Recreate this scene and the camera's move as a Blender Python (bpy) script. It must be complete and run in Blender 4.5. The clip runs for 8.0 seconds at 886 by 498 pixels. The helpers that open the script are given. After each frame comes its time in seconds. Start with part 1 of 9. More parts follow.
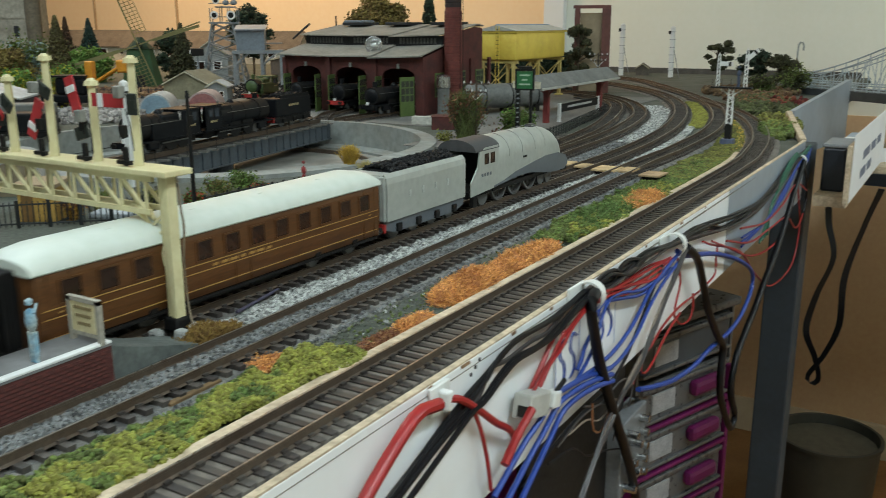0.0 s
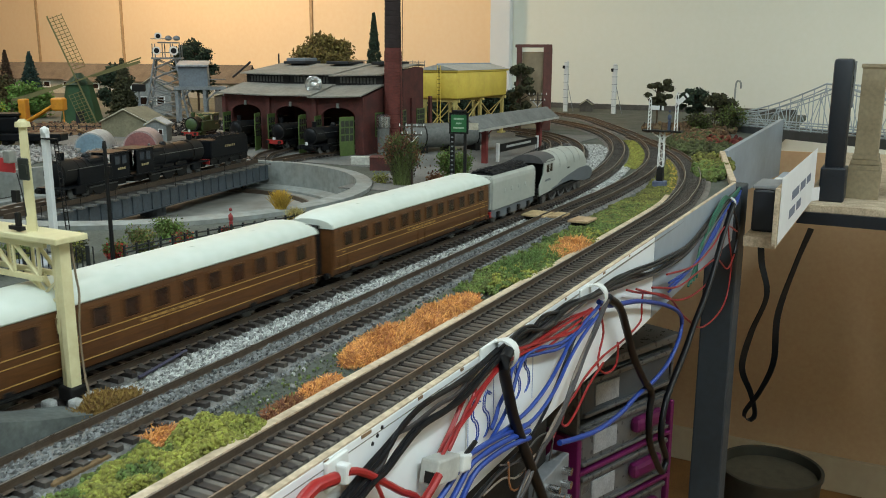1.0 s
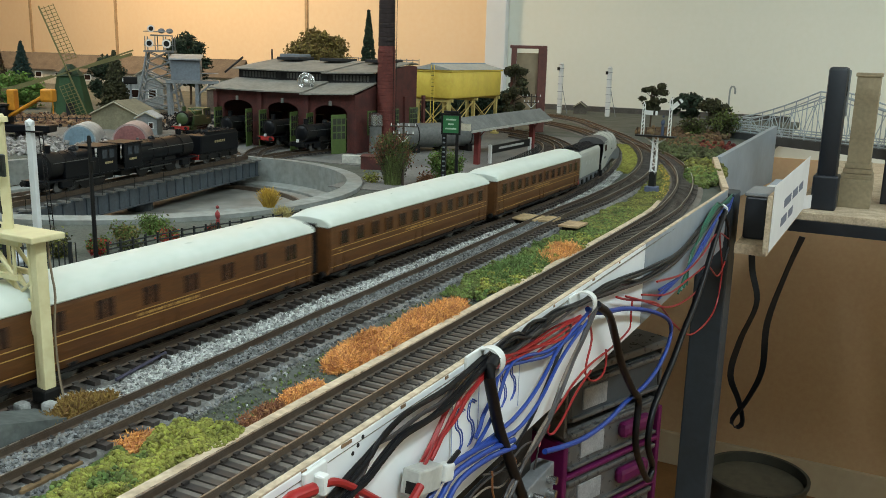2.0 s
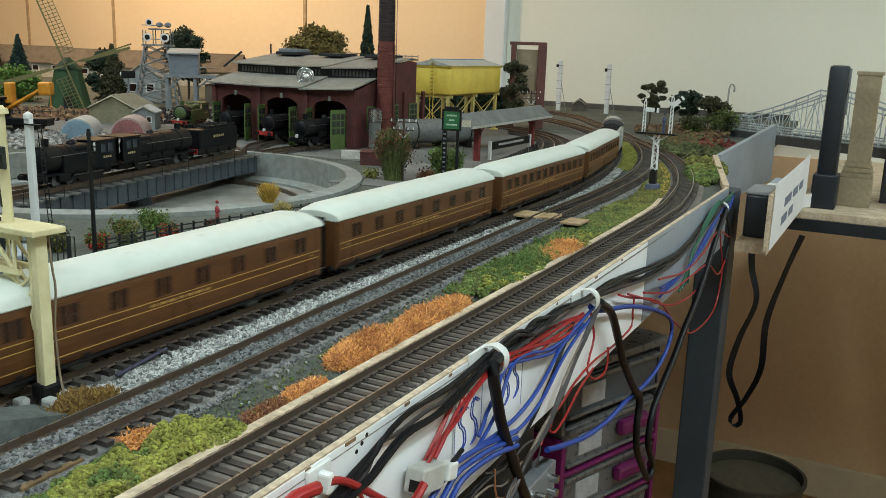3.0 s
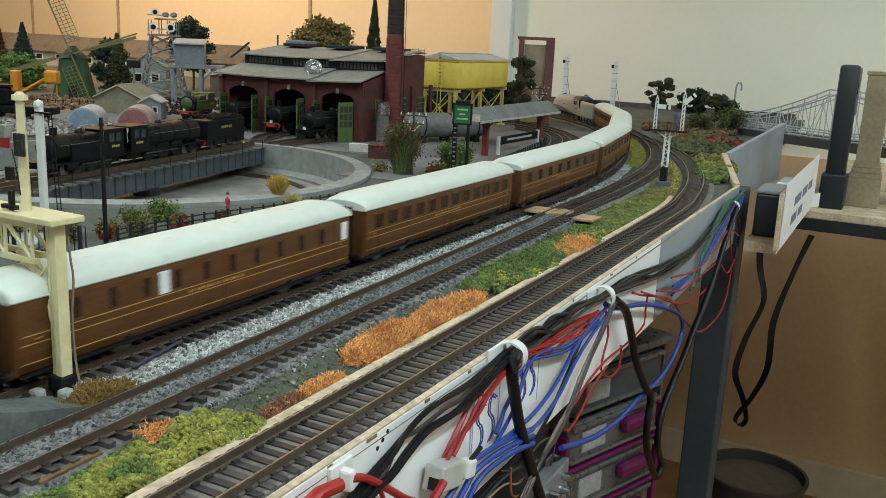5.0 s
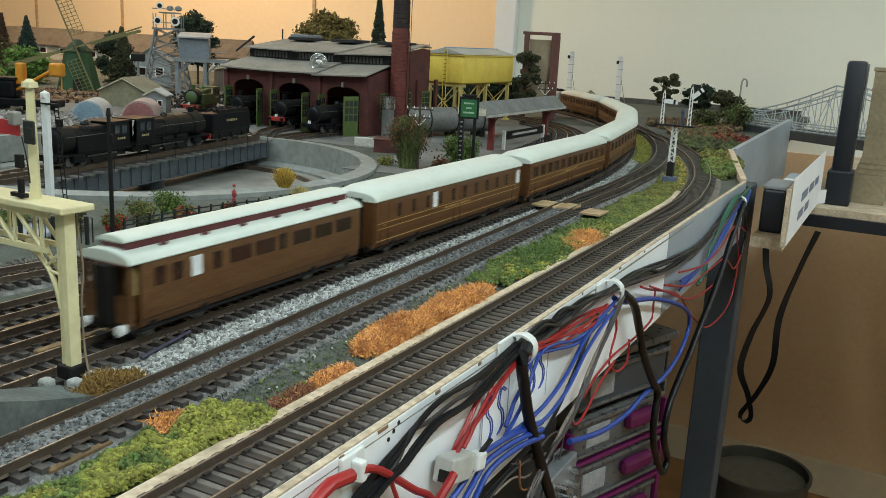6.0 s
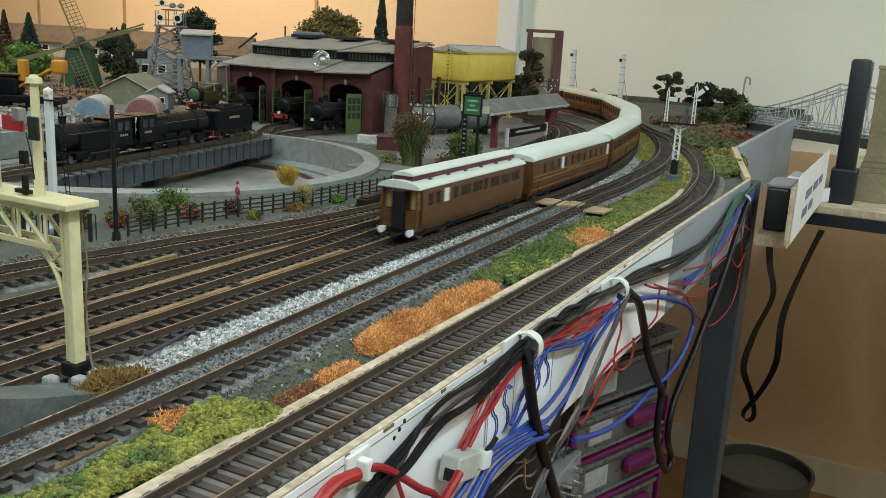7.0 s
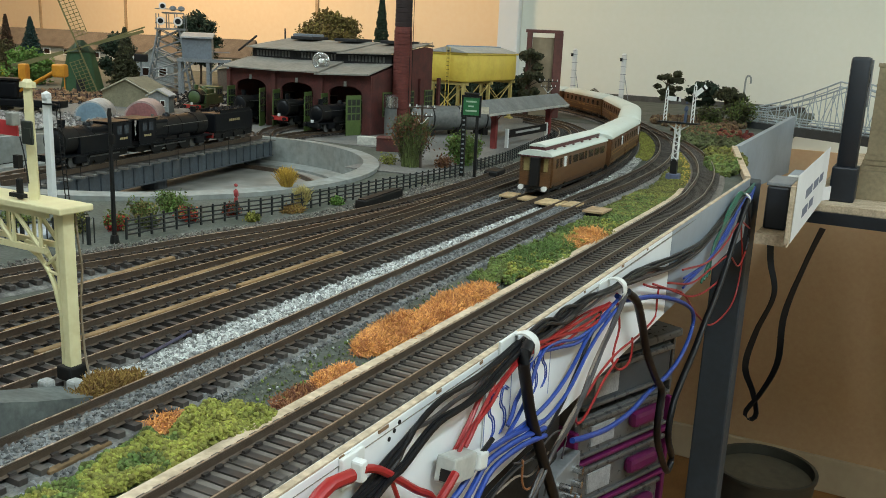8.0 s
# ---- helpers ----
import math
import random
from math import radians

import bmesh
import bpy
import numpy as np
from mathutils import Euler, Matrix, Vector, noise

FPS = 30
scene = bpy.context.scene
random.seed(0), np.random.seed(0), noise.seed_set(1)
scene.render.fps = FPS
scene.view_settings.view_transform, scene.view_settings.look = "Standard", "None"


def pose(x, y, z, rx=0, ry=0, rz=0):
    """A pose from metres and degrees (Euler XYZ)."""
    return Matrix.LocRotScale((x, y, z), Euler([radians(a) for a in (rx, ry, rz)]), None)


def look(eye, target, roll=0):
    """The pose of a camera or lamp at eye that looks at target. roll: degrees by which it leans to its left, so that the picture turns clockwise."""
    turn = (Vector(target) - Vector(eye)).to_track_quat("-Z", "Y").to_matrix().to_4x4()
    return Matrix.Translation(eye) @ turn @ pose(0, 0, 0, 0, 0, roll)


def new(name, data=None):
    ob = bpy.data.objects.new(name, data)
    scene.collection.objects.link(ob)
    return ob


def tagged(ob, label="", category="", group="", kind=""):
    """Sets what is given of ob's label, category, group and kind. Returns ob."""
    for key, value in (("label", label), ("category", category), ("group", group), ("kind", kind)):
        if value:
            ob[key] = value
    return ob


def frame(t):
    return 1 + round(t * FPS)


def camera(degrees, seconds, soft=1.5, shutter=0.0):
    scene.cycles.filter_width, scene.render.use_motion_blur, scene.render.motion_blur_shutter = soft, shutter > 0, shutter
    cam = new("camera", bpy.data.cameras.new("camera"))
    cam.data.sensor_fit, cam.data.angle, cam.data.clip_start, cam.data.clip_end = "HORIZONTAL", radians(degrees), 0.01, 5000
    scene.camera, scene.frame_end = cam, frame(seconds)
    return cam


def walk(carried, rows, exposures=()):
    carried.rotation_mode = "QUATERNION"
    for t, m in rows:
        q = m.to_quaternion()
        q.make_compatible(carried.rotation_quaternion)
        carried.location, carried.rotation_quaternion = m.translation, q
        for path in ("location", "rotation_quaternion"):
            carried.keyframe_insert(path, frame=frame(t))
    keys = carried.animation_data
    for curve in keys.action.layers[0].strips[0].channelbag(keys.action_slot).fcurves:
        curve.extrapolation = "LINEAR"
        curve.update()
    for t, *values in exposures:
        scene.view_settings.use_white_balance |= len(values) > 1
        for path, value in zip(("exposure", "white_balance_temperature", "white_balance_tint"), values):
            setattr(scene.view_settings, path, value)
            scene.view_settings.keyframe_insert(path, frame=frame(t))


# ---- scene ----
cam = camera(53.3, 8.0, soft=0.65, shutter=0.5)
PATH = [
    (0, (0.1824, -0.0248, 0.1347), (-0.8137, 1.636, -0.3613), -0.13),
    (0.5, (0.194, -0.0165, 0.1404), (-0.7442, 1.686, -0.3365), 0.06),
    (1, (0.198, -0.0083, 0.1483), (-0.7186, 1.717, -0.2833), 0.24),
    (1.5, (0.1977, -0.0029, 0.1503), (-0.7095, 1.729, -0.279), 1.0),
    (3, (0.1911, 0.0016, 0.1489), (-0.7005, 1.738, -0.2934), 1.91),
    (3.5, (0.1887, 0.002, 0.1491), (-0.6998, 1.74, -0.2935), 2.19),
    (4, (0.1862, 0.002, 0.1485), (-0.7013, 1.741, -0.2965), 2.3),
    (4.5, (0.1827, 0.0017, 0.1484), (-0.7058, 1.738, -0.3012), 2.51),
    (6, (0.1762, 0.0017, 0.1444), (-0.7163, 1.732, -0.3176), 2.95),
    (6.5, (0.1736, 0.0018, 0.1439), (-0.726, 1.728, -0.3211), 2.87),
    (7, (0.1737, 0.0025, 0.1437), (-0.7207, 1.73, -0.3229), 3.04),
    (7.5, (0.1746, 0.0034, 0.1443), (-0.7223, 1.729, -0.3189), 2.96),
    (8, (0.177, 0.004, 0.144), (-0.724, 1.728, -0.321), 2.6),
]
walk(cam, [(t, look(eye, target, roll)) for t, eye, target, roll in PATH], [(0.0, -0.16), (0.6, -0.12), (1.2, -0.05), (6.0, -0.05), (8.0, 0.0)])

# ---- world and lights ----
world = bpy.data.worlds.new("room_world")
scene.world = world
world.use_nodes = True
world.node_tree.nodes["Background"].inputs[0].default_value = (0.75, 0.85, 1.0, 1)
world.node_tree.nodes["Background"].inputs[1].default_value = 0.3
FLOOR, CEIL, WALL_Y = -1.03, 1.45, 2.5


def area_lamp(x, y, z, sx, sy, power, colour, rx=0, ry=0, rz=0):
    d = bpy.data.lights.new("added_lamp", "AREA")
    d.shape, d.size, d.size_y, d.energy, d.color = "RECTANGLE", sx, sy, power, colour
    o = new("added_lamp", d)
    o.matrix_world = pose(x, y, z, rx, ry, rz)
    return o


# ceiling lamps added out of view, placed and powered to balance the lighting
ADDED_FITTINGS = [(-1.15, 0.35, 17), (-0.3, -0.9, 11), (-2.2, 0.4, 4), (0.95, -0.3, 31), (1.3, 1.45, 17)]
for fx, fy, watts in ADDED_FITTINGS:
    area_lamp(fx, fy, CEIL - 0.075, 0.14, 1.2, watts, (0.80, 0.955, 1.0))
# weak cool fill added at the wall behind the camera; no window is built
area_lamp(1.2, -2.48, 0.75, 1.5, 0.9, 1.0, (0.8, 0.93, 1.0), 90, 0, 0)
# warm lamp without a body, added high in the far corner for the peach wall
area_lamp(-2.3, 1.75, 1.2, 0.3, 0.3, 28, (1.0, 0.70, 0.42), 40, 0, -10)

# ---- materials ----
MATS = {}


def mat(name, rgb, rough=0.6, metal=0.0, var=0.25, scale=60.0, bump=0.15, dirt=None, fine=6.0, rand=0.0, spec=0.5, island=0.0, streak=(1, 1, 1)):
    """Paint or stuff with two scales of variation, relief, and a stain colour."""
    if name in MATS:
        return MATS[name]
    m = bpy.data.materials.new(name)
    m.use_nodes = True
    nt = m.node_tree
    n, l = nt.nodes, nt.links
    p = n["Principled BSDF"]
    p.inputs["Roughness"].default_value, p.inputs["Metallic"].default_value = rough, metal
    p.inputs["Specular IOR Level"].default_value = spec
    tc = n.new("ShaderNodeTexCoord")
    mp = n.new("ShaderNodeMapping")
    mp.inputs["Scale"].default_value = streak
    l.new(tc.outputs["Object"], mp.inputs["Vector"])
    big, small = n.new("ShaderNodeTexNoise"), n.new("ShaderNodeTexNoise")
    big.inputs["Scale"].default_value, big.inputs["Detail"].default_value = scale, 4
    small.inputs["Scale"].default_value, small.inputs["Detail"].default_value = scale * fine, 3
    l.new(mp.outputs[0], big.inputs["Vector"])
    l.new(mp.outputs[0], small.inputs["Vector"])
    ramp = n.new("ShaderNodeValToRGB")
    dirt = dirt or tuple(c * 0.55 for c in rgb)
    ramp.color_ramp.elements[0].position, ramp.color_ramp.elements[1].position = 0.3, 0.62
    ramp.color_ramp.elements[0].color = tuple(a + (b - a) * min(1, var * 2.2) for a, b in zip(rgb, dirt)) + (1,)
    ramp.color_ramp.elements[1].color = (*rgb, 1)
    l.new(big.outputs["Fac"], ramp.inputs["Fac"])
    mix = n.new("ShaderNodeMix")
    mix.data_type, mix.blend_type = "RGBA", "OVERLAY"
    mix.inputs["Factor"].default_value = min(1.0, var * 1.6)
    l.new(ramp.outputs["Color"], mix.inputs["A"])
    l.new(small.outputs["Fac"], mix.inputs["B"])
    colour = mix.outputs["Result"]
    if rand or island:
        hsv = n.new("ShaderNodeHueSaturation")
        mr = n.new("ShaderNodeMapRange")
        k = rand or island
        mr.inputs["To Min"].default_value, mr.inputs["To Max"].default_value = 1 - k, 1 + k
        if rand:
            l.new(n.new("ShaderNodeObjectInfo").outputs["Random"], mr.inputs["Value"])
        else:
            l.new(n.new("ShaderNodeNewGeometry").outputs["Random Per Island"], mr.inputs["Value"])
        l.new(mr.outputs[0], hsv.inputs["Value"])
        mr2 = n.new("ShaderNodeMapRange")
        mr2.inputs["To Min"].default_value, mr2.inputs["To Max"].default_value = 0.5 - 0.04 * k, 0.5 + 0.04 * k
        l.new(mr.inputs["Value"].links[0].from_socket, mr2.inputs["Value"])
        l.new(mr2.outputs[0], hsv.inputs["Hue"])
        l.new(colour, hsv.inputs["Color"])
        colour = hsv.outputs["Color"]
    l.new(colour, p.inputs["Base Color"])
    rr = n.new("ShaderNodeMapRange")
    rr.inputs["To Min"].default_value, rr.inputs["To Max"].default_value = max(0.03, rough - 0.12), min(1, rough + 0.12)
    l.new(small.outputs["Fac"], rr.inputs["Value"])
    l.new(rr.outputs[0], p.inputs["Roughness"])
    if bump:
        bp = n.new("ShaderNodeBump")
        bp.inputs["Strength"].default_value, bp.inputs["Distance"].default_value = bump, 0.15 / (scale * fine)
        l.new(small.outputs["Fac"], bp.inputs["Height"])
        l.new(bp.outputs[0], p.inputs["Normal"])
    MATS[name] = m
    return m


def glow(name, rgb, strength):
    m = bpy.data.materials.new(name)
    m.use_nodes = True
    p = m.node_tree.nodes["Principled BSDF"]
    p.inputs["Base Color"].default_value = (*rgb, 1)
    p.inputs["Emission Color"].default_value = (*rgb, 1)
    p.inputs["Emission Strength"].default_value = strength
    return m


def glass(name, rgb, rough=0.05):
    m = bpy.data.materials.new(name)
    m.use_nodes = True
    p = m.node_tree.nodes["Principled BSDF"]
    p.inputs["Base Color"].default_value = (*rgb, 1)
    p.inputs["Roughness"].default_value = rough
    p.inputs["Transmission Weight"].default_value = 0.9
    return m


CREAM_WALL = mat("cream_wall_paint", (0.84, 0.85, 0.745), 0.7, var=0.08, scale=1.2, bump=0.1, fine=60)
PEACH_WALL = mat("peach_wall_paint", (0.82, 0.67, 0.47), 0.7, var=0.08, scale=1.0, bump=0.1, fine=60)
WHITE_TRIM = mat("white_trim_paint", (0.82, 0.85, 0.86), 0.5, var=0.08, scale=4)
CARPET = mat("brown_carpet", (0.34, 0.17, 0.058), 0.95, var=0.3, scale=9, bump=0.5, fine=30)
CEILING = mat("white_ceiling_paint", (0.8, 0.8, 0.78), 0.8, var=0.05, scale=2)
GROUND = mat("grey_scenic_ground", (0.092, 0.098, 0.082), 0.95, var=0.45, scale=26, bump=0.8, dirt=(0.050, 0.060, 0.042), fine=14)
YARD = mat("ash_yard_ground", (0.17, 0.165, 0.15), 0.95, var=0.35, scale=18, bump=0.8, dirt=(0.10, 0.10, 0.09), fine=18)
FASCIA_WHITE = mat("white_gloss_board", (0.84, 0.86, 0.86), 0.4, var=0.12, scale=12, bump=0.1, dirt=(0.42, 0.40, 0.36))
FASCIA_GREY = mat("pale_grey_board", (0.30, 0.34, 0.38), 0.45, var=0.15, scale=12, bump=0.12)
BOARD_EDGE = mat("bare_board_edge", (0.58, 0.47, 0.33), 0.8, var=0.35, scale=60, bump=0.3, dirt=(0.33, 0.25, 0.16))
LEG_BLUE = mat("blue_grey_leg_paint", (0.035, 0.047, 0.06), 0.5, var=0.2, scale=20)
SLEEPER = mat("dark_plastic_sleeper", (0.060, 0.051, 0.045), 0.5, var=0.35, scale=120, dirt=(0.03, 0.025, 0.021), rand=0.35)
SLEEPER_STUFF = mat("dark_sleeper_far", (0.046, 0.040, 0.035), 0.75, var=0.35, scale=120, dirt=(0.09, 0.08, 0.07), island=0.3)
RAIL = mat("weathered_rail", (0.105, 0.078, 0.056), 0.5, 0.3, var=0.3, scale=90, dirt=(0.07, 0.042, 0.026))
RAIL_HEAD = mat("worn_rail_head", (0.42, 0.40, 0.37), 0.3, 0.9, var=0.25, scale=60, dirt=(0.2, 0.17, 0.14))
BALLAST_GREY = mat("grey_ballast_stone", (0.155, 0.160, 0.158), 0.9, var=0.2, scale=200, island=0.8)
BALLAST_PALE = mat("pale_ballast_stone", (0.42, 0.43, 0.41), 0.9, var=0.25, scale=200, island=0.7)
BALLAST_BED = mat("ballast_bed", (0.195, 0.188, 0.170), 0.95, var=0.45, scale=120, bump=1.0, dirt=(0.045, 0.045, 0.045), fine=6)
TEAK = mat("varnished_teak_panel", (0.105, 0.041, 0.011), 0.42, var=0.35, scale=40, bump=0.05, dirt=(0.070, 0.025, 0.007), streak=(1, 1, 5))
TEAK_DARK = mat("dark_teak_end", (0.11, 0.045, 0.014), 0.45, var=0.3, scale=50)
TEAK_OLD = mat("aged_brown_teak", (0.12, 0.056, 0.019), 0.45, var=0.4, scale=50, bump=0.1, dirt=(0.09, 0.035, 0.01), streak=(1, 1, 4))
ROOF_WHITE = mat("matt_white_roof", (0.60, 0.65, 0.58), 0.45, var=0.12, scale=25, dirt=(0.5, 0.55, 0.52))
GOLD = mat("gold_lining", (0.42, 0.25, 0.07), 0.45, var=0.1, scale=80)
PANE_DARK = mat("dark_coach_glazing", (0.030, 0.016, 0.012), 0.18, var=0.2, scale=60, bump=0)
PANE_WHITE = mat("frosted_white_glazing", (0.75, 0.78, 0.78), 0.3, var=0.08, scale=80, bump=0)
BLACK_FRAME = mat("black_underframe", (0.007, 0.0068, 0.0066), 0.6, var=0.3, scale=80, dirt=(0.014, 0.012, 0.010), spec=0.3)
BLACK_LOCO = mat("weathered_black_loco", (0.005, 0.0058, 0.0075), 0.40, var=0.3, scale=60, dirt=(0.009, 0.0095, 0.011), spec=0.22)
MAROON = mat("maroon_clerestory", (0.09, 0.018, 0.02), 0.45, var=0.2, scale=60)
SILVER = mat("silver_grey_loco_paint", (0.40, 0.42, 0.385), 0.38, 0.15, var=0.12, scale=35, bump=0.05)
STEEL_GREY = mat("charcoal_loco_paint", (0.115, 0.13, 0.145), 0.42, var=0.15, scale=40)
ROOF_GREY = mat("dark_cab_roof", (0.065, 0.065, 0.068), 0.55, var=0.2, scale=50)
COAL = mat("black_coal", (0.009, 0.009, 0.010), 0.55, var=0.3, scale=300, bump=0.8, island=0.4, spec=0.25)
WHEEL = mat("grey_wheel_metal", (0.16, 0.16, 0.155), 0.4, 0.5, var=0.2, scale=150)
RED = mat("red_buffer_paint", (0.42, 0.03, 0.025), 0.5, var=0.2, scale=80)
WHITE_PAINT = mat("white_model_paint", (0.76, 0.77, 0.75), 0.5, var=0.12, scale=60)
BLUE_CLOTH = mat("blue_model_paint", (0.05, 0.22, 0.42), 0.6, var=0.15, scale=100)
CREAM = mat("cream_signal_paint", (0.68, 0.62, 0.36), 0.5, var=0.14, scale=50, bump=0.08, dirt=(0.45, 0.38, 0.2))

# ---- mesh helpers ----


def finish(name, bm, material, smooth=False):
    me = bpy.data.meshes.new(name)
    bm.normal_update()
    bm.to_mesh(me)
    bm.free()
    me.materials.append(material)
    if smooth:
        for poly in me.polygons:
            poly.use_smooth = True
        me.set_sharp_from_angle(angle=radians(40))
    return me


def part(name, bm, material, parent, label="", at=None, smooth=False):
    me = bm if isinstance(bm, bpy.types.Mesh) else finish(name, bm, material, smooth)
    ob = new(name, me)
    ob.parent = parent
    if at is not None:
        ob.matrix_basis = at
    if label:
        tagged(ob, label)
    return ob


def thing(name, label, category, at=None, group="", kind=""):
    ob = new(name)
    ob.empty_display_size = 0.01
    if at is not None:
        ob.matrix_basis = at
    return tagged(ob, label, category, group, kind)


def solid(name, bm, material, label, category="", group="", kind="", at=None, smooth=False):
    ob = new(name, finish(name, bm, material, smooth))
    if at is not None:
        ob.matrix_basis = at
    return tagged(ob, label, category, group, kind)


def bx(bm, c, s, rx=0, ry=0, rz=0, bevel=0.0):
    out = bmesh.ops.create_cube(bm, size=1.0)
    vs = out["verts"]
    bmesh.ops.transform(bm, matrix=Matrix.Translation(c) @ pose(0, 0, 0, rx, ry, rz) @ Matrix.Diagonal((*s, 1)), verts=vs)
    if bevel:
        es = list({e for v in vs for e in v.link_edges})
        bmesh.ops.bevel(bm, geom=es, offset=bevel, segments=2, affect="EDGES", profile=0.5)
    return bm


def box(c, s, rx=0, ry=0, rz=0, bevel=0.0):
    return bx(bmesh.new(), c, s, rx, ry, rz, bevel)


def cyl(bm, p0, p1, r0, r1=None, n=10):
    p0, p1 = Vector(p0), Vector(p1)
    d = p1 - p0
    q = d.to_track_quat("Z", "Y").to_matrix().to_4x4()
    bmesh.ops.create_cone(bm, cap_ends=True, segments=n, radius1=r0, radius2=r0 if r1 is None else r1, depth=d.length,
                          matrix=Matrix.Translation((p0 + p1) / 2) @ q)
    return bm


def rod(p0, p1, r0, r1=None, n=10):
    return cyl(bmesh.new(), p0, p1, r0, r1, n)


def ball(bm, c, r, sub=1, squash=(1, 1, 1)):
    bmesh.ops.create_icosphere(bm, subdivisions=sub, radius=r, matrix=Matrix.Translation(c) @ Matrix.Diagonal((*squash, 1)))
    return bm


def prism(bm, outline, axis, a, b):
    """An outline of (u, v) pushed from a to b along axis; u, v are the other two axes in order."""
    def place(u, v, w):
        return {"x": (w, u, v), "y": (u, w, v), "z": (u, v, w)}[axis]
    lo = [bm.verts.new(place(u, v, a)) for u, v in outline]
    hi = [bm.verts.new(place(u, v, b)) for u, v in outline]
    n = len(outline)
    fs = [bm.faces.new(lo), bm.faces.new(hi[::-1])]
    for i in range(n):
        fs.append(bm.faces.new((lo[i], hi[i], hi[(i + 1) % n], lo[(i + 1) % n])))
    bmesh.ops.recalc_face_normals(bm, faces=fs)
    return bm


def loft(bm, rings, close=True, caps=True):
    vs = [[bm.verts.new(p) for p in r] for r in rings]
    n = len(rings[0])
    fs = []
    for a, b in zip(vs, vs[1:]):
        for i in range(n if close else n - 1):
            fs.append(bm.faces.new((a[i], a[(i + 1) % n], b[(i + 1) % n], b[i])))
    if caps:
        fs += [bm.faces.new(vs[0]), bm.faces.new(vs[-1][::-1])]
    bmesh.ops.recalc_face_normals(bm, faces=fs)
    return bm


def smooth_line(pts, step=0.01):
    """Points at even steps along a smooth curve through pts."""
    p = [Vector(q) for q in pts]
    p = [2 * p[0] - p[1]] + p + [2 * p[-1] - p[-2]]
    dense = []
    for i in range(1, len(p) - 2):
        a, b, c, d = p[i - 1], p[i], p[i + 1], p[i + 2]
        for k in range(24):
            t = k / 24
            dense.append(0.5 * (2 * b + (c - a) * t + (2 * a - 5 * b + 4 * c - d) * t * t + (3 * b - a - 3 * c + d) * t ** 3))
    dense.append(p[-2])
    out, need = [dense[0]], step
    for a, b in zip(dense, dense[1:]):
        run = (b - a).length
        while run >= need and run > 0:
            a = a.lerp(b, need / run)
            out.append(a)
            run = (b - a).length
            need = step
        need -= run
    return out


def tube(bm, pts, r, n=6, step=0.012):
    line = smooth_line(pts, step)
    rings = []
    up = Vector((0.3, 0.2, 1)).normalized()
    for i, q in enumerate(line):
        d = (line[min(i + 1, len(line) - 1)] - line[max(i - 1, 0)]).normalized()
        s = d.cross(up).normalized()
        u = s.cross(d)
        rings.append([q + s * (r * math.cos(2 * math.pi * k / n)) + u * (r * math.sin(2 * math.pi * k / n)) for k in range(n)])
    return loft(bm, rings)


def many(name, verts, faces, material):
    me = bpy.data.meshes.new(name)
    me.from_pydata(verts.tolist() if hasattr(verts, "tolist") else verts, [], faces.tolist() if hasattr(faces, "tolist") else faces)
    me.materials.append(material)
    return me


ICO_V = None


def ico_template():
    bm = bmesh.new()
    bmesh.ops.create_icosphere(bm, subdivisions=1, radius=1)
    v = np.array([q.co[:] for q in bm.verts])
    f = np.array([[w.index for w in q.verts] for q in bm.faces])
    bm.free()
    return v, f


ICO_V, ICO_F = ico_template()
OCT_V = np.array([(1, 0, 0), (-1, 0, 0), (0, 1, 0), (0, -1, 0), (0, 0, 1), (0, 0, -1)], float)
OCT_F = np.array([(0, 2, 4), (2, 1, 4), (1, 3, 4), (3, 0, 4), (2, 0, 5), (1, 2, 5), (3, 1, 5), (0, 3, 5)])
LEAF_V = np.array([(-0.5, 0, 0), (0, -0.28, 0.12), (0.5, 0, 0), (0, 0.28, 0.12)], float)
LEAF_F = np.array([(0, 1, 2, 3)])
RNG = np.random.default_rng(5)


def spins(n):
    q = RNG.normal(size=(n, 4))
    q /= np.linalg.norm(q, axis=1)[:, None]
    w, x, y, z = q.T
    return np.stack([1 - 2 * (y * y + z * z), 2 * (x * y - w * z), 2 * (x * z + w * y), 2 * (x * y + w * z), 1 - 2 * (x * x + z * z),
                     2 * (y * z - w * x), 2 * (x * z - w * y), 2 * (y * z + w * x), 1 - 2 * (x * x + y * y)], 1).reshape(n, 3, 3)


def scatter(name, centres, sizes, material, tv=OCT_V, tf=OCT_F, jitter=0.3, squash=(1, 1, 1)):
    c = np.asarray(centres, float)
    n = len(c)
    v = np.repeat(tv[None], n, 0) * (1 + jitter * RNG.uniform(-1, 1, (n, len(tv), 1)))
    v = np.einsum("nij,nkj->nki", spins(n), v) * np.asarray(sizes, float).reshape(-1, 1, 1) * np.array(squash)
    v += c[:, None, :]
    f = tf[None] + (np.arange(n) * len(tv))[:, None, None]
    return many(name, v.reshape(-1, 3), f.reshape(-1, tf.shape[1]), material)


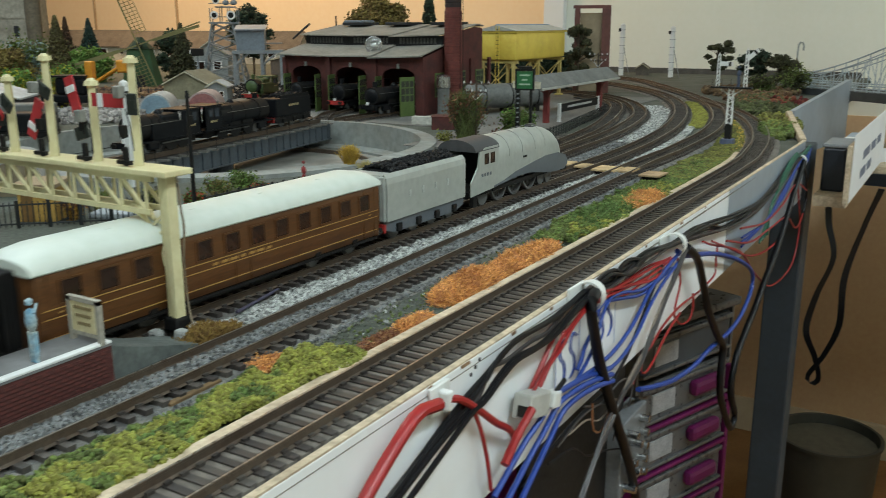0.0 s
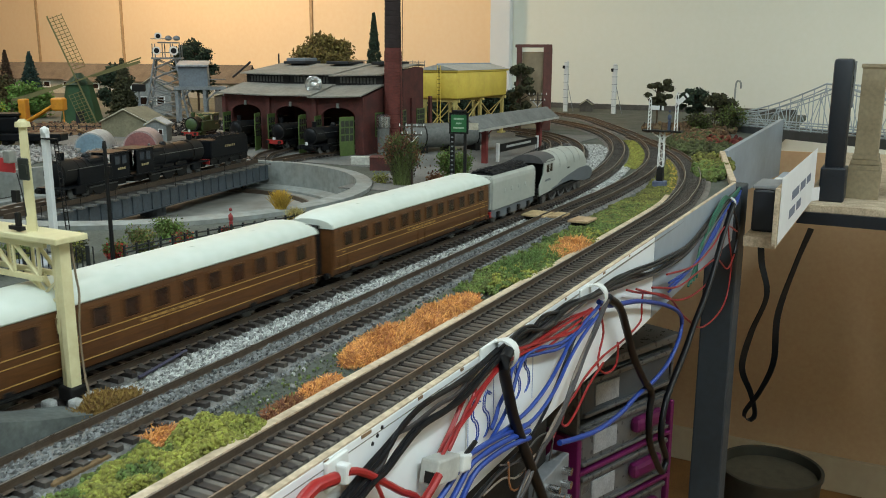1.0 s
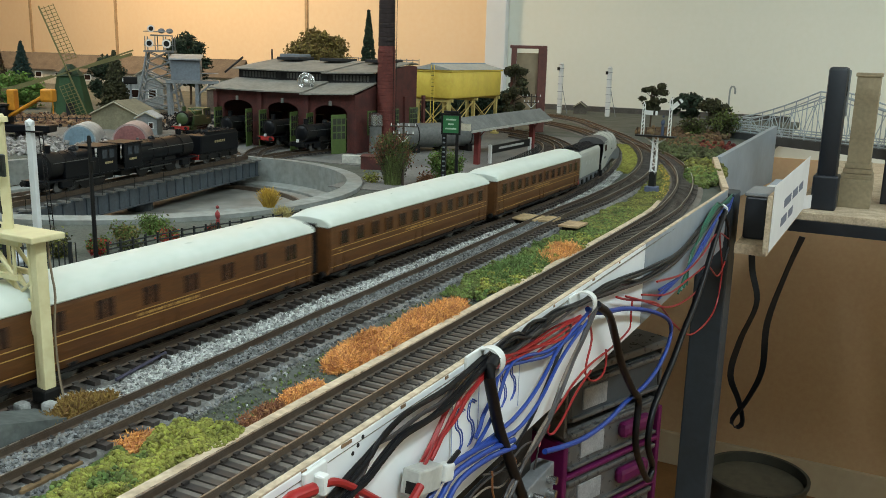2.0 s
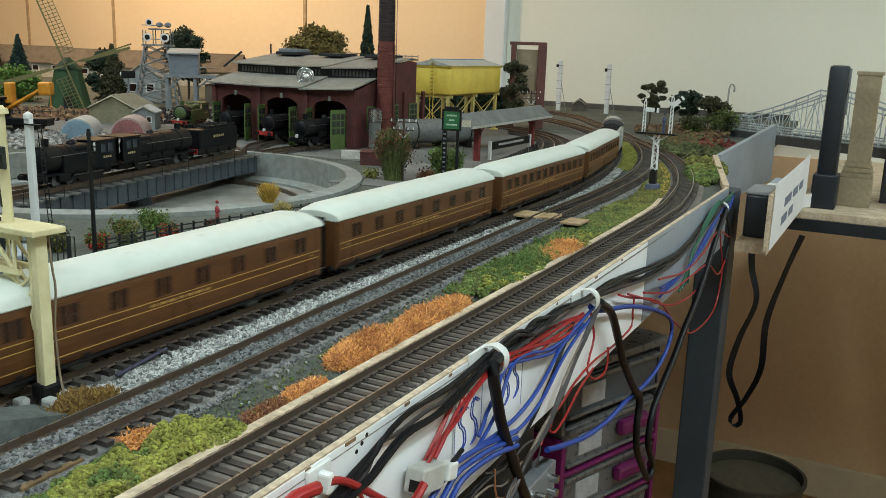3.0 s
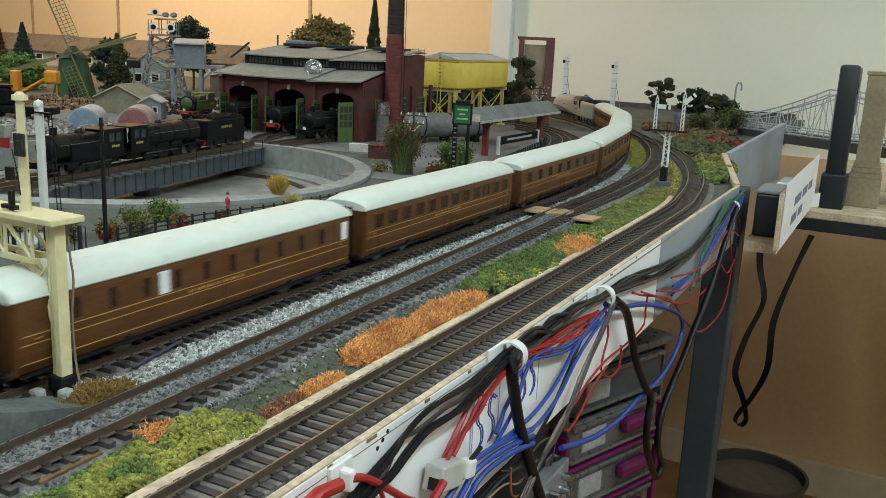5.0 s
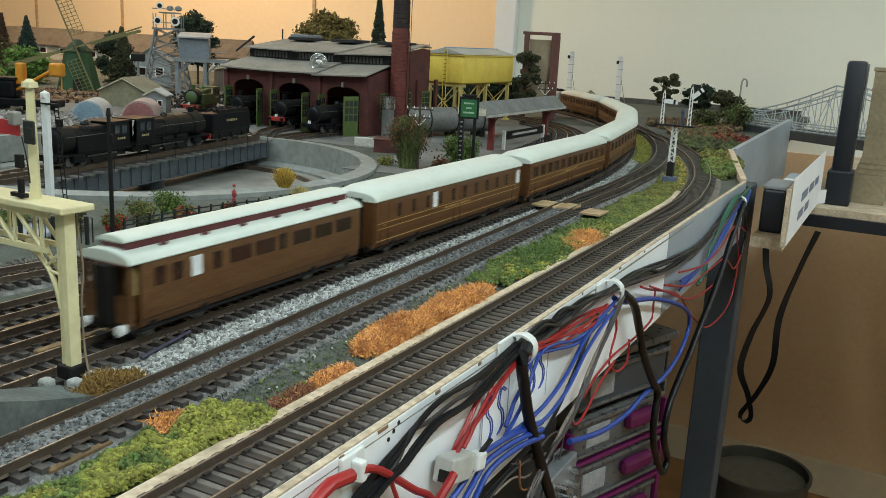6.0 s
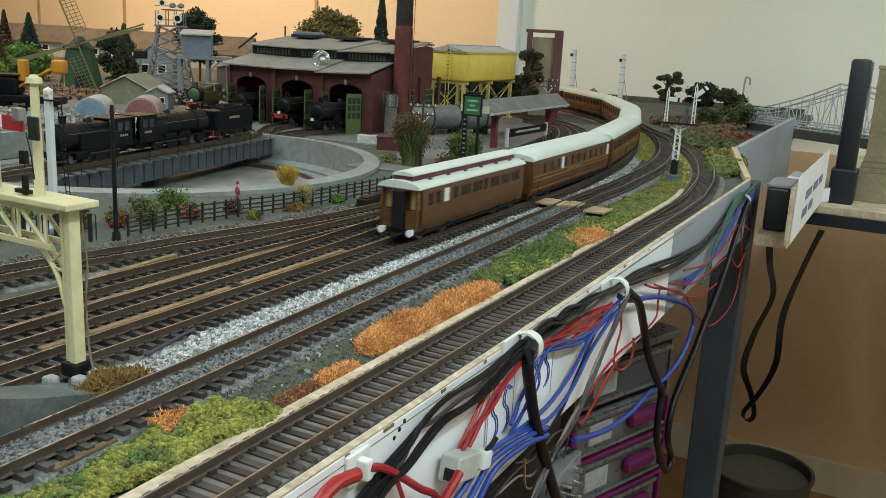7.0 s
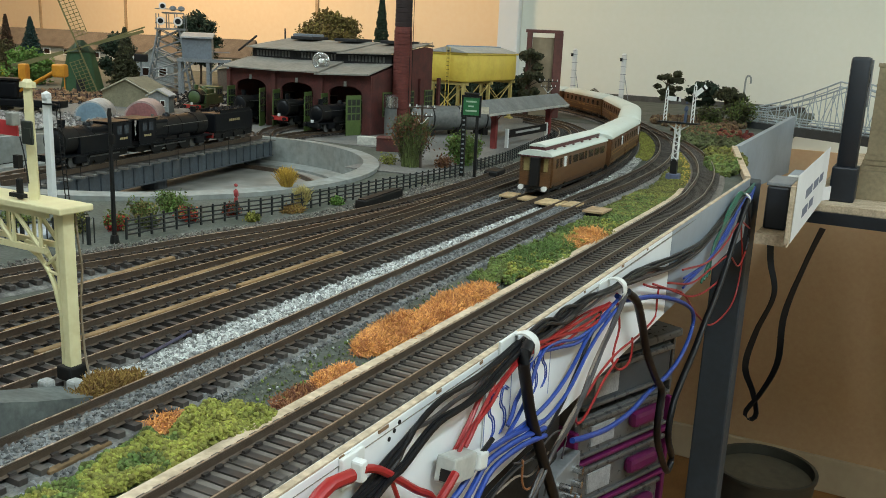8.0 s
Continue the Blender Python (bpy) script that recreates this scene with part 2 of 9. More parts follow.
def strands(name, roots, length, thick, material, spread=1.0, curl=0.6):
    """Short three-sided shreds, each bent once."""
    n = len(roots)
    d = RNG.normal(size=(n, 3)) * spread
    d[:, 2] = np.abs(d[:, 2]) * 0.6 + (0.15 if spread > 0.5 else 0.75)
    d /= np.linalg.norm(d, axis=1)[:, None]
    e = d + curl * RNG.normal(size=(n, 3))
    e /= np.linalg.norm(e, axis=1)[:, None]
    ln = length * RNG.uniform(0.6, 1.3, (n, 1))
    p0 = np.asarray(roots)
    p1 = p0 + d * ln * 0.5
    p2 = p1 + e * ln * 0.5
    tri = np.array([(1, 0, 0), (-0.5, 0.87, 0), (-0.5, -0.87, 0)]) * thick
    turn = spins(n)
    ring = np.einsum("nij,kj->nki", turn, tri)
    v = np.concatenate([p0[:, None] + ring, p1[:, None] + ring, p2[:, None] + ring * 0.6], 1)
    base = []
    for a in (0, 3):
        for k in range(3):
            base.append((a + k, a + (k + 1) % 3, a + 3 + (k + 1) % 3, a + 3 + k))
    f = np.array(base)[None] + (np.arange(n) * 9)[:, None, None]
    return many(name, v.reshape(-1, 3), f.reshape(-1, 4), material)


# ---- the room ----
def room():
    def wall(name, c, s, m):
        solid(name, box(c, s), m, "plain painted plaster wall of the room", "wall", kind="structure")
    wall("wall_north", (0.9, WALL_Y + 0.05, 0.21), (3.72, 0.1, 2.48), CREAM_WALL)
    wall("wall_recess", (-2.5, WALL_Y + 0.35, 0.21), (3.0, 0.1, 2.48), PEACH_WALL)
    wall("wall_west", (-4.05, 0.05, 0.21), (0.1, 5.5, 2.48), PEACH_WALL)
    wall("wall_east", (2.75, -0.05, 0.21), (0.1, 5.0, 2.48), CREAM_WALL)
    wall("wall_south", (-0.65, -2.6, 0.21), (6.7, 0.1, 2.48), CREAM_WALL)
    # tan colour holds the shade and warm carpet bounce of the lower wall
    solid("wall_dado", box((0.9, WALL_Y - 0.003, -0.565), (3.6, 0.006, 0.93)), mat("tan_wall_shade", (0.70, 0.48, 0.28), 0.7, var=0.1, scale=1.5, bump=0.1, fine=60), "lower wall panel tinted tan for shade and warm floor bounce", "wall", kind="structure")
    solid("wall_reveal", box((-0.945, WALL_Y + 0.15, 0.21), (0.03, 0.298, 2.48)), WHITE_TRIM, "white boxed-in corner of the wall", "wall", kind="structure")
    solid("floor", box((-0.65, 0.1, FLOOR - 0.05), (6.9, 5.6, 0.1)), CARPET, "brown carpeted floor of the room", "floor", kind="structure")
    solid("ceiling", box((-0.65, 0.1, CEIL + 0.05), (6.9, 5.6, 0.1)), CEILING, "plain white ceiling", "ceiling", kind="structure")
    solid("baseboard", box((0.9, WALL_Y - 0.014, FLOOR + 0.05), (3.6, 0.016, 0.1), bevel=0.003), mat("cream_skirting", (0.66, 0.55, 0.38), 0.5, var=0.1, scale=6),
          "cream painted skirting board along the wall", "baseboard", kind="structure")
    b = bmesh.new()
    bx(b, (-0.932, WALL_Y - 0.012, 0.21), (0.066, 0.024, 2.48), bevel=0.003)
    solid("trim", b, WHITE_TRIM, "white boxed pipe casing up the wall", "trim", kind="structure")
    # joints of the wall lining
    for x in (-1.86, -2.86, -3.4):
        solid("trim", box((x, WALL_Y + 0.297, 0.3), (0.012, 0.006, 2.3)), mat("wall_joint", (0.45, 0.33, 0.2), 0.7), "narrow cover strip on the wall lining", "trim", kind="structure")
    # unseen batten bodies added around the ceiling lamps
    for fx, fy, watts in ADDED_FITTINGS:
        t = thing("added_ceiling_light", "unseen white fluorescent batten added on the ceiling", "ceiling light", pose(fx, fy, CEIL), "ceiling lights")
        part("housing", box((0, 0, -0.025), (0.1, 1.25, 0.05), bevel=0.006), WHITE_TRIM, t)
        part("tube", rod((0, -0.6, -0.06), (0, 0.6, -0.06), 0.013), glow("lamp_tube", (0.9, 0.97, 1.0), 6), t, "glowing fluorescent tube")


room()

# ---- the railway table ----
PIT_X, PIT_Y, PIT_R = -0.555, 0.708, 0.234
EDGE, THICK = 0.0162, 0.0045


def deck():
    """The table top with the round hole of the turntable pit; its front edge bends back at the far end."""
    t = tagged(new("ground"), "model railway ground of grey ash and painted plaster", "ground", kind="structure")
    ring = [(PIT_X + PIT_R * math.cos(a), PIT_Y + PIT_R * math.sin(a)) for a in (2 * math.pi * k / 96 for k in range(96))]
    front = [(EDGE, -2.3), (EDGE, 1.04), (-0.043, 1.295), (-0.015, 1.62), (-0.05, WALL_Y - 0.08), (-0.97, WALL_Y - 0.08), (-1.0, WALL_Y + 0.29), (-3.95, WALL_Y + 0.29), (-3.95, -2.3)]
    bm = bmesh.new()
    vo = [bm.verts.new((x, y, 0)) for x, y in front]
    vi = [bm.verts.new((x, y, 0)) for x, y in ring]
    es = [bm.edges.new((vo[i], vo[(i + 1) % len(vo)])) for i in range(len(vo))]
    es += [bm.edges.new((vi[i], vi[(i + 1) % len(vi)])) for i in range(len(vi))]
    bmesh.ops.triangle_fill(bm, edges=es, use_beauty=True)
    for f in bm.faces:
        if f.normal.z < 0:
            f.normal_flip()
    ext = bmesh.ops.extrude_face_region(bm, geom=bm.faces[:])
    for v in [g for g in ext["geom"] if isinstance(g, bmesh.types.BMVert)]:
        v.co.z = -0.012
    bmesh.ops.recalc_face_normals(bm, faces=bm.faces[:])
    part("table_top", bm, GROUND, t)
    return t


ground = deck()


def fascia():
    def board(label, m, y0, y1):
        t = tagged(new("fascia_board"), label, "fascia board", kind="structure")
        x, c, ln = EDGE + THICK / 2, (y0 + y1) / 2, y1 - y0
        part("board", box((x, c, -0.0307), (THICK, ln, 0.0686), bevel=0.0005), m, t)
        part("bare_edge", box((x + 0.0006, c, 0.0040), (0.0030, ln, 0.0008)), BOARD_EDGE, t, "bare scuffed top edge")
        return t
    w = board("white painted front board of the railway table with chipped top edge", FASCIA_WHITE, -2.3, 0.693)
    for yy, ln in ((0.262, 0.007), (0.305, 0.004), (0.345, 0.003), (0.42, 0.004), (0.56, 0.005), (0.235, 0.003), (0.62, 0.003), (0.485, 0.002)):
        part("chip", box((EDGE + THICK + 0.0001, yy, 0.0028), (0.0005, ln, 0.0014), bevel=0.0001), mat("bare_chip", (0.25, 0.15, 0.08), 0.85), w, "chip in the paint")
    board("pale grey painted front board of the railway table", FASCIA_GREY, 0.694, 1.05)
    # wing boards round the notch at the far end
    def wing(p, q, z0a, z1a, z1b, m, th=0.007):
        p, q = Vector(p), Vector(q)
        n = Vector((-(q - p).y, (q - p).x)).normalized() * th
        bm = bmesh.new()
        loft(bm, [[(p.x, p.y, z0a), (p.x + n.x, p.y + n.y, z0a), (p.x + n.x, p.y + n.y, z1a), (p.x, p.y, z1a)],
                  [(q.x, q.y, z0a), (q.x + n.x, q.y + n.y, z0a), (q.x + n.x, q.y + n.y, z1b), (q.x, q.y, z1b)]])
        return bm
    wv = tagged(new("wing_board"), "low cream-edged board closing the table at the notch", "wing board", kind="structure")
    part("board", wing((EDGE + THICK, 1.051), (-0.04, 1.3), -0.058, 0.006, 0.014, BOARD_EDGE), BOARD_EDGE, wv)
    wg = tagged(new("wing_board"), "grey painted board rising towards the bridge", "wing board", kind="structure")
    part("board", wing((-0.036, 1.302), (-0.006, 1.64), -0.058, 0.014, 0.04, FASCIA_GREY), FASCIA_GREY, wg)


fascia()


def legs():
    for x, y in ((-0.004, 1.15), (0.0, -0.6), (-1.6, 1.3), (-1.6, -0.6)):
        t = thing("table_leg", "dark blue-grey square timber leg under the railway table", "table leg", pose(x, y, FLOOR), "table legs")
        part("post", box((0, 0, (-0.012 - FLOOR) / 2), (0.040, 0.046, -0.012 - FLOOR), bevel=0.002), LEG_BLUE, t)
        part("foot", box((0, 0, 0.004), (0.054, 0.054, 0.008)), BLACK_FRAME, t)
    b = bmesh.new()
    bx(b, (-0.06, 0.4, -0.038), (0.03, 2.6, 0.05), bevel=0.002)
    solid("support_beam", b, mat("old_pine_beam", (0.16, 0.12, 0.08), 0.8, var=0.3, scale=30, streak=(3, 0.3, 3)), "timber bearer under the railway table", "beam", kind="structure")


legs()

# ---- tracks ----
RAIL_Z = 0.008


def bend(x, y_from, y_bend, radius, angle, tail=0.5):
    pts = [(x, y_from), (x, (y_from + y_bend) / 2), (x, y_bend)]
    n = max(3, int(angle / 7))
    for k in range(1, n + 1):
        a = radians(angle) * k / n
        pts.append((x - radius * (1 - math.cos(a)), y_bend + radius * math.sin(a)))
    a = radians(angle)
    pts.append((pts[-1][0] - tail * math.sin(a), pts[-1][1] + tail * math.cos(a)))
    return pts


def course(x, y, segs):
    """Points along straights (length, 0) and left bends (radius, degrees), starting along +y."""
    pts, h = [(x, y)], 0.0
    for p, q in segs:
        n = max(2, int(q / 6)) if q else 3
        for k in range(n):
            if q:
                d = radians(q) / n
                x -= p * (math.cos(h) - math.cos(h + d))
                y += p * (math.sin(h + d) - math.sin(h))
                h += d
            else:
                x, y = x - p / n * math.sin(h), y + p / n * math.cos(h)
            pts.append((x, y))
    return pts


LINES = {
    "front": (course(0.0, -0.9, [(1.67, 0), (1.36, 30), (0.14, 0)]), 0.0),
    "second": ([(-0.058, -0.9), (-0.064, -0.3), (-0.0675, 0.2), (-0.0735, 0.4), (-0.079, 0.62)] + course(-0.083, 0.78, [(0.11, 0), (1.5, 30), (0.32, 0), (0.46, 60), (0.8, 0)]), 0.0),
    "main": ([(-0.1225, -2.2), (-0.1225, -1.5), (-0.1225, -0.8), (-0.1225, -0.2), (-0.1225, 0.2), (-0.1225, 0.5), (-0.1225, 0.7), (-0.1235, 0.84), (-0.1325, 0.97), (-0.152, 1.11), (-0.192, 1.285), (-0.246, 1.448), (-0.317, 1.598), (-0.398, 1.722), (-0.493, 1.827), (-0.62, 1.92), (-0.77, 1.99), (-0.95, 2.03), (-1.15, 2.04), (-1.4, 2.04)], 0.0),
    "yard_a": ([(-0.159, -0.9), (-0.159, 0.1), (-0.159, 0.42), (-0.164, 0.55), (-0.174, 0.72), (-0.187, 0.95), (-0.207, 1.1), (-0.246, 1.26), (-0.32, 1.42), (-0.42, 1.54), (-0.54, 1.60), (-0.70, 1.63)], 0.0),
    "yard_b": ([(-0.204, -0.9), (-0.199, 0.0), (-0.1955, 0.25), (-0.19, 0.4), (-0.18, 0.55), (-0.171, 0.7)], 0.0),
    "yard_c": ([(-0.29, -0.4), (-0.262, 0.2), (-0.2335, 0.4), (-0.205, 0.53), (-0.195, 0.65), (-0.2, 0.8), (-0.222, 1.0), (-0.262, 1.18), (-0.312, 1.34), (-0.37, 1.44), (-0.45, 1.51)], 0.0),
}


def line_points(name, step=0.004):
    return smooth_line([(x, y, 0) for x, y in LINES[name][0]], step)


def sleeper_mesh():
    bm = box((0, 0, 0.0011), (0.030, 0.0032, 0.0022))
    for s in (-1, 1):
        for k in (-1, 1):
            bx(bm, (s * 0.00825 + k * 0.0016, 0, 0.0027), (0.0014, 0.0026, 0.0010))
    return finish("sleeper", bm, SLEEPER)


SLEEP_ME = sleeper_mesh()


def track(name, label, near, base_z=0.002, pitch=0.0079, rusty=False):
    """One line of track: bed, two rails with worn heads, sleepers. near: the stretch of y whose sleepers are parts."""
    t = thing("railway_track", label, "railway track", None, "model railway tracks")
    pts = line_points(name, 0.01)
    head = [pts[min(i + 1, len(pts) - 1)] - pts[max(i - 1, 0)] for i in range(len(pts))]
    side = [Vector((d.y, -d.x, 0)).normalized() for d in head]
    for s in (-1, 1):
        for nm, prof, m in (("rail", ((-0.0013, base_z + 0.0022), (0.0013, base_z + 0.0022), (0.0004, base_z + 0.0029), (0.0004, RAIL_Z - 0.0010), (0.0006, RAIL_Z - 0.0008), (0.0006, RAIL_Z - 0.0001), (-0.0006, RAIL_Z - 0.0001), (-0.0006, RAIL_Z - 0.0008), (-0.0004, RAIL_Z - 0.0010), (-0.0004, base_z + 0.0029)), RAIL),
                            ("rail_head", ((-0.0003, RAIL_Z - 0.00012), (0.0003, RAIL_Z - 0.00012), (0.0003, RAIL_Z), (-0.0003, RAIL_Z)), RAIL_HEAD)):
            bm = bmesh.new()
            loft(bm, [[(p + q * (s * 0.00885 + u)) + Vector((0, 0, v)) for u, v in prof] for p, q in zip(pts, side)])
            part(nm, bm, m, t, "worn shiny running surface" if nm == "rail_head" else "")
    sl = smooth_line([(x, y, 0) for x, y in LINES[name][0]], pitch)
    far_v, far_f = [], []
    for i, p in enumerate(sl[:-1]):
        d = sl[i + 1] - p
        rz = math.degrees(math.atan2(-d.x, d.y)) + random.uniform(-1.2, 1.2)
        m = pose(p.x, p.y, base_z, 0, 0, rz)
        if near[0] < p.y < near[1]:
            part("sleeper", SLEEP_ME, SLEEPER, t, at=m)
        else:
            k = len(far_v)
            for v in SLEEP_ME.vertices[:8]:
                far_v.append((m @ v.co)[:])
            far_f += [tuple(k + j for j in f.vertices) for f in SLEEP_ME.polygons[:6]]
    if far_v:
        tagged(part("sleepers", many("sleepers", far_v, far_f, SLEEPER_STUFF), None, t), "rows of dark sleepers further along", kind="stuff")
    return t


def bed(name, half, z0, m, label, y0=-9, y1=9):
    pts = [p for p in line_points(name, 0.02) if y0 < p.y < y1]
    head = [pts[min(i + 1, len(pts) - 1)] - pts[max(i - 1, 0)] for i in range(len(pts))]
    side = [Vector((d.y, -d.x, 0)).normalized() for d in head]
    bm = bmesh.new()
    loft(bm, [[p + q * u + Vector((0, 0, v)) for u, v in ((-half - 0.003, 0.0002), (half + 0.003, 0.0002), (half, z0), (-half, z0))] for p, q in zip(pts, side)])
    return solid("track_bed", bm, m, label, "track bed", kind="structure")


bed("front", 0.0180, 0.0018, mat("stained_ply", (0.17, 0.15, 0.125), 0.85, var=0.4, scale=40, bump=0.3, dirt=(0.10, 0.085, 0.07)), "stained plywood strip under the front track", -0.9, 1.35)


def edging(name, u0, u1, z, m, label, y0, y1):
    """A narrow strip beside a line of track."""
    pts = [p for p in line_points(name, 0.02) if y0 < p.y < y1]
    bm = bmesh.new()
    loft(bm, [[p + Vector((u, 0, v)) for u, v in ((u0, 0.0003), (u1, 0.0003), (u1, z), (u0, z))] for p in pts])
    return solid("track_bed", bm, m, label, "track bed", kind="structure")


edging("front", -0.0145, 0.0150, 0.0035, mat("stained_ply", (0.17, 0.15, 0.125), 0.85, var=0.4, scale=40, bump=0.3, dirt=(0.12, 0.10, 0.08)), "stained plywood between the sleepers of the front track", -0.3, 0.93)
# dark strip painted in for the shade in the gap by the board
edging("front", 0.0151, 0.0161, 0.0024, mat("stained_ply", (0.17, 0.15, 0.125)), "dark strip for the shaded gap along the front board", -0.3, 0.76)
edging("front", -0.0200, -0.0146, 0.0039, BOARD_EDGE, "pale wooden edging beside the front track", -0.3, 0.93)
edging("second", -0.0073, 0.0073, 0.0046, BALLAST_BED, "grey stone infill between the rails", -0.3, 0.74)
bed("front", 0.0135, 0.0021, BALLAST_BED, "dark ballast under the front track", 0.80, 3)
for nm in ("second", "main", "yard_a", "yard_b", "yard_c"):
    bed(nm, 0.0165, {"second": 0.0021, "main": 0.0019, "yard_a": 0.0017, "yard_b": 0.0015, "yard_c": 0.0013}[nm], BALLAST_BED, "dark fine ballast under the model track")
track("front", "single model railway track beside the front board", (0.12, 1.05), pitch=0.0065)
track("second", "model railway track with grey stone chips between its rails", (0.12, 1.1))
track("main", "model main line track on which the express runs", (0.1, 1.1))
track("yard_a", "model siding track with rusty rails", (0.1, 1.0))
track("yard_b", "model siding track joining its neighbour", (0.1, 0.75))
track("yard_c", "model siding track along the fence", (0.15, 1.0))

# ---- the train ----
MAIN = line_points("main", 0.004)
MAIN_S = [0.0]
for a_, b_ in zip(MAIN, MAIN[1:]):
    MAIN_S.append(MAIN_S[-1] + (b_ - a_).length)
S0 = next(s for s, p in zip(MAIN_S, MAIN) if p.y >= 0)


def on_main(s):
    """The place on the main line s metres beyond y = 0."""
    s += S0
    i = min(max(int(s / 0.004), 0), len(MAIN) - 2)
    while i > 0 and MAIN_S[i] > s:
        i -= 1
    while i < len(MAIN) - 2 and MAIN_S[i + 1] < s:
        i += 1
    return MAIN[i].lerp(MAIN[i + 1], (s - MAIN_S[i]) / (MAIN_S[i + 1] - MAIN_S[i]))


RUN = [(0.0, 0.384), (1.5, 0.773), (3.0, 1.152), (4.5, 1.533), (6.0, 1.905), (7.0, 2.149), (8.0, 2.390)]


def run(t):
    """How far the back of the tender has come at t seconds."""
    return float(np.interp(t, [r[0] for r in RUN], [r[1] for r in RUN]))


def vehicle_pose(centre, base):
    a, b = on_main(centre - base / 2), on_main(centre + base / 2)
    d, m = b - a, (a + b) / 2
    return pose(m.x, m.y, RAIL_Z, 0, 0, math.degrees(math.atan2(-d.x, d.y)))


def wheelset(parent, y, r, gauge=0.0165, n=16):
    w = bmesh.new()
    for s in (-1, 1):
        cyl(w, (s * gauge / 2, 0, 0), (s * (gauge / 2 + 0.0018), 0, 0), r, n=n)
        cyl(w, (s * (gauge / 2 - 0.0006), 0, 0), (s * gauge / 2, 0, 0), r + 0.0005, n=n)
    cyl(w, (-gauge / 2, 0, 0), (gauge / 2, 0, 0), 0.0012, n=8)
    return part("wheelset", w, WHEEL, parent, at=pose(0, y, r), smooth=True)


def bogie(parent, y, wb=0.033, r=0.0065):
    b = bmesh.new()
    for s in (-1, 1):
        prism(b, [(-0.024, 0.0085), (-0.02, 0.0055), (-0.008, 0.004), (0.008, 0.004), (0.02, 0.0055), (0.024, 0.0085), (0.024, 0.010), (-0.024, 0.010)], "x", s * 0.0108, s * 0.0128)
        for k in (-1, 1):
            bx(b, (s * 0.0134, k * wb / 2, 0.0066), (0.002, 0.005, 0.0045), bevel=0.0005)
    bx(b, (0, 0, 0.0085), (0.022, 0.008, 0.003))
    o = part("bogie", b, BLACK_FRAME, parent, at=pose(0, y, 0))
    for k in (-1, 1):
        wheelset(o, k * wb / 2, r)
    return o


SIDE = [(0.0136, 0.0068), (0.0148, 0.010), (0.0154, 0.015), (0.0156, 0.022), (0.0154, 0.034), (0.0151, 0.0365)]


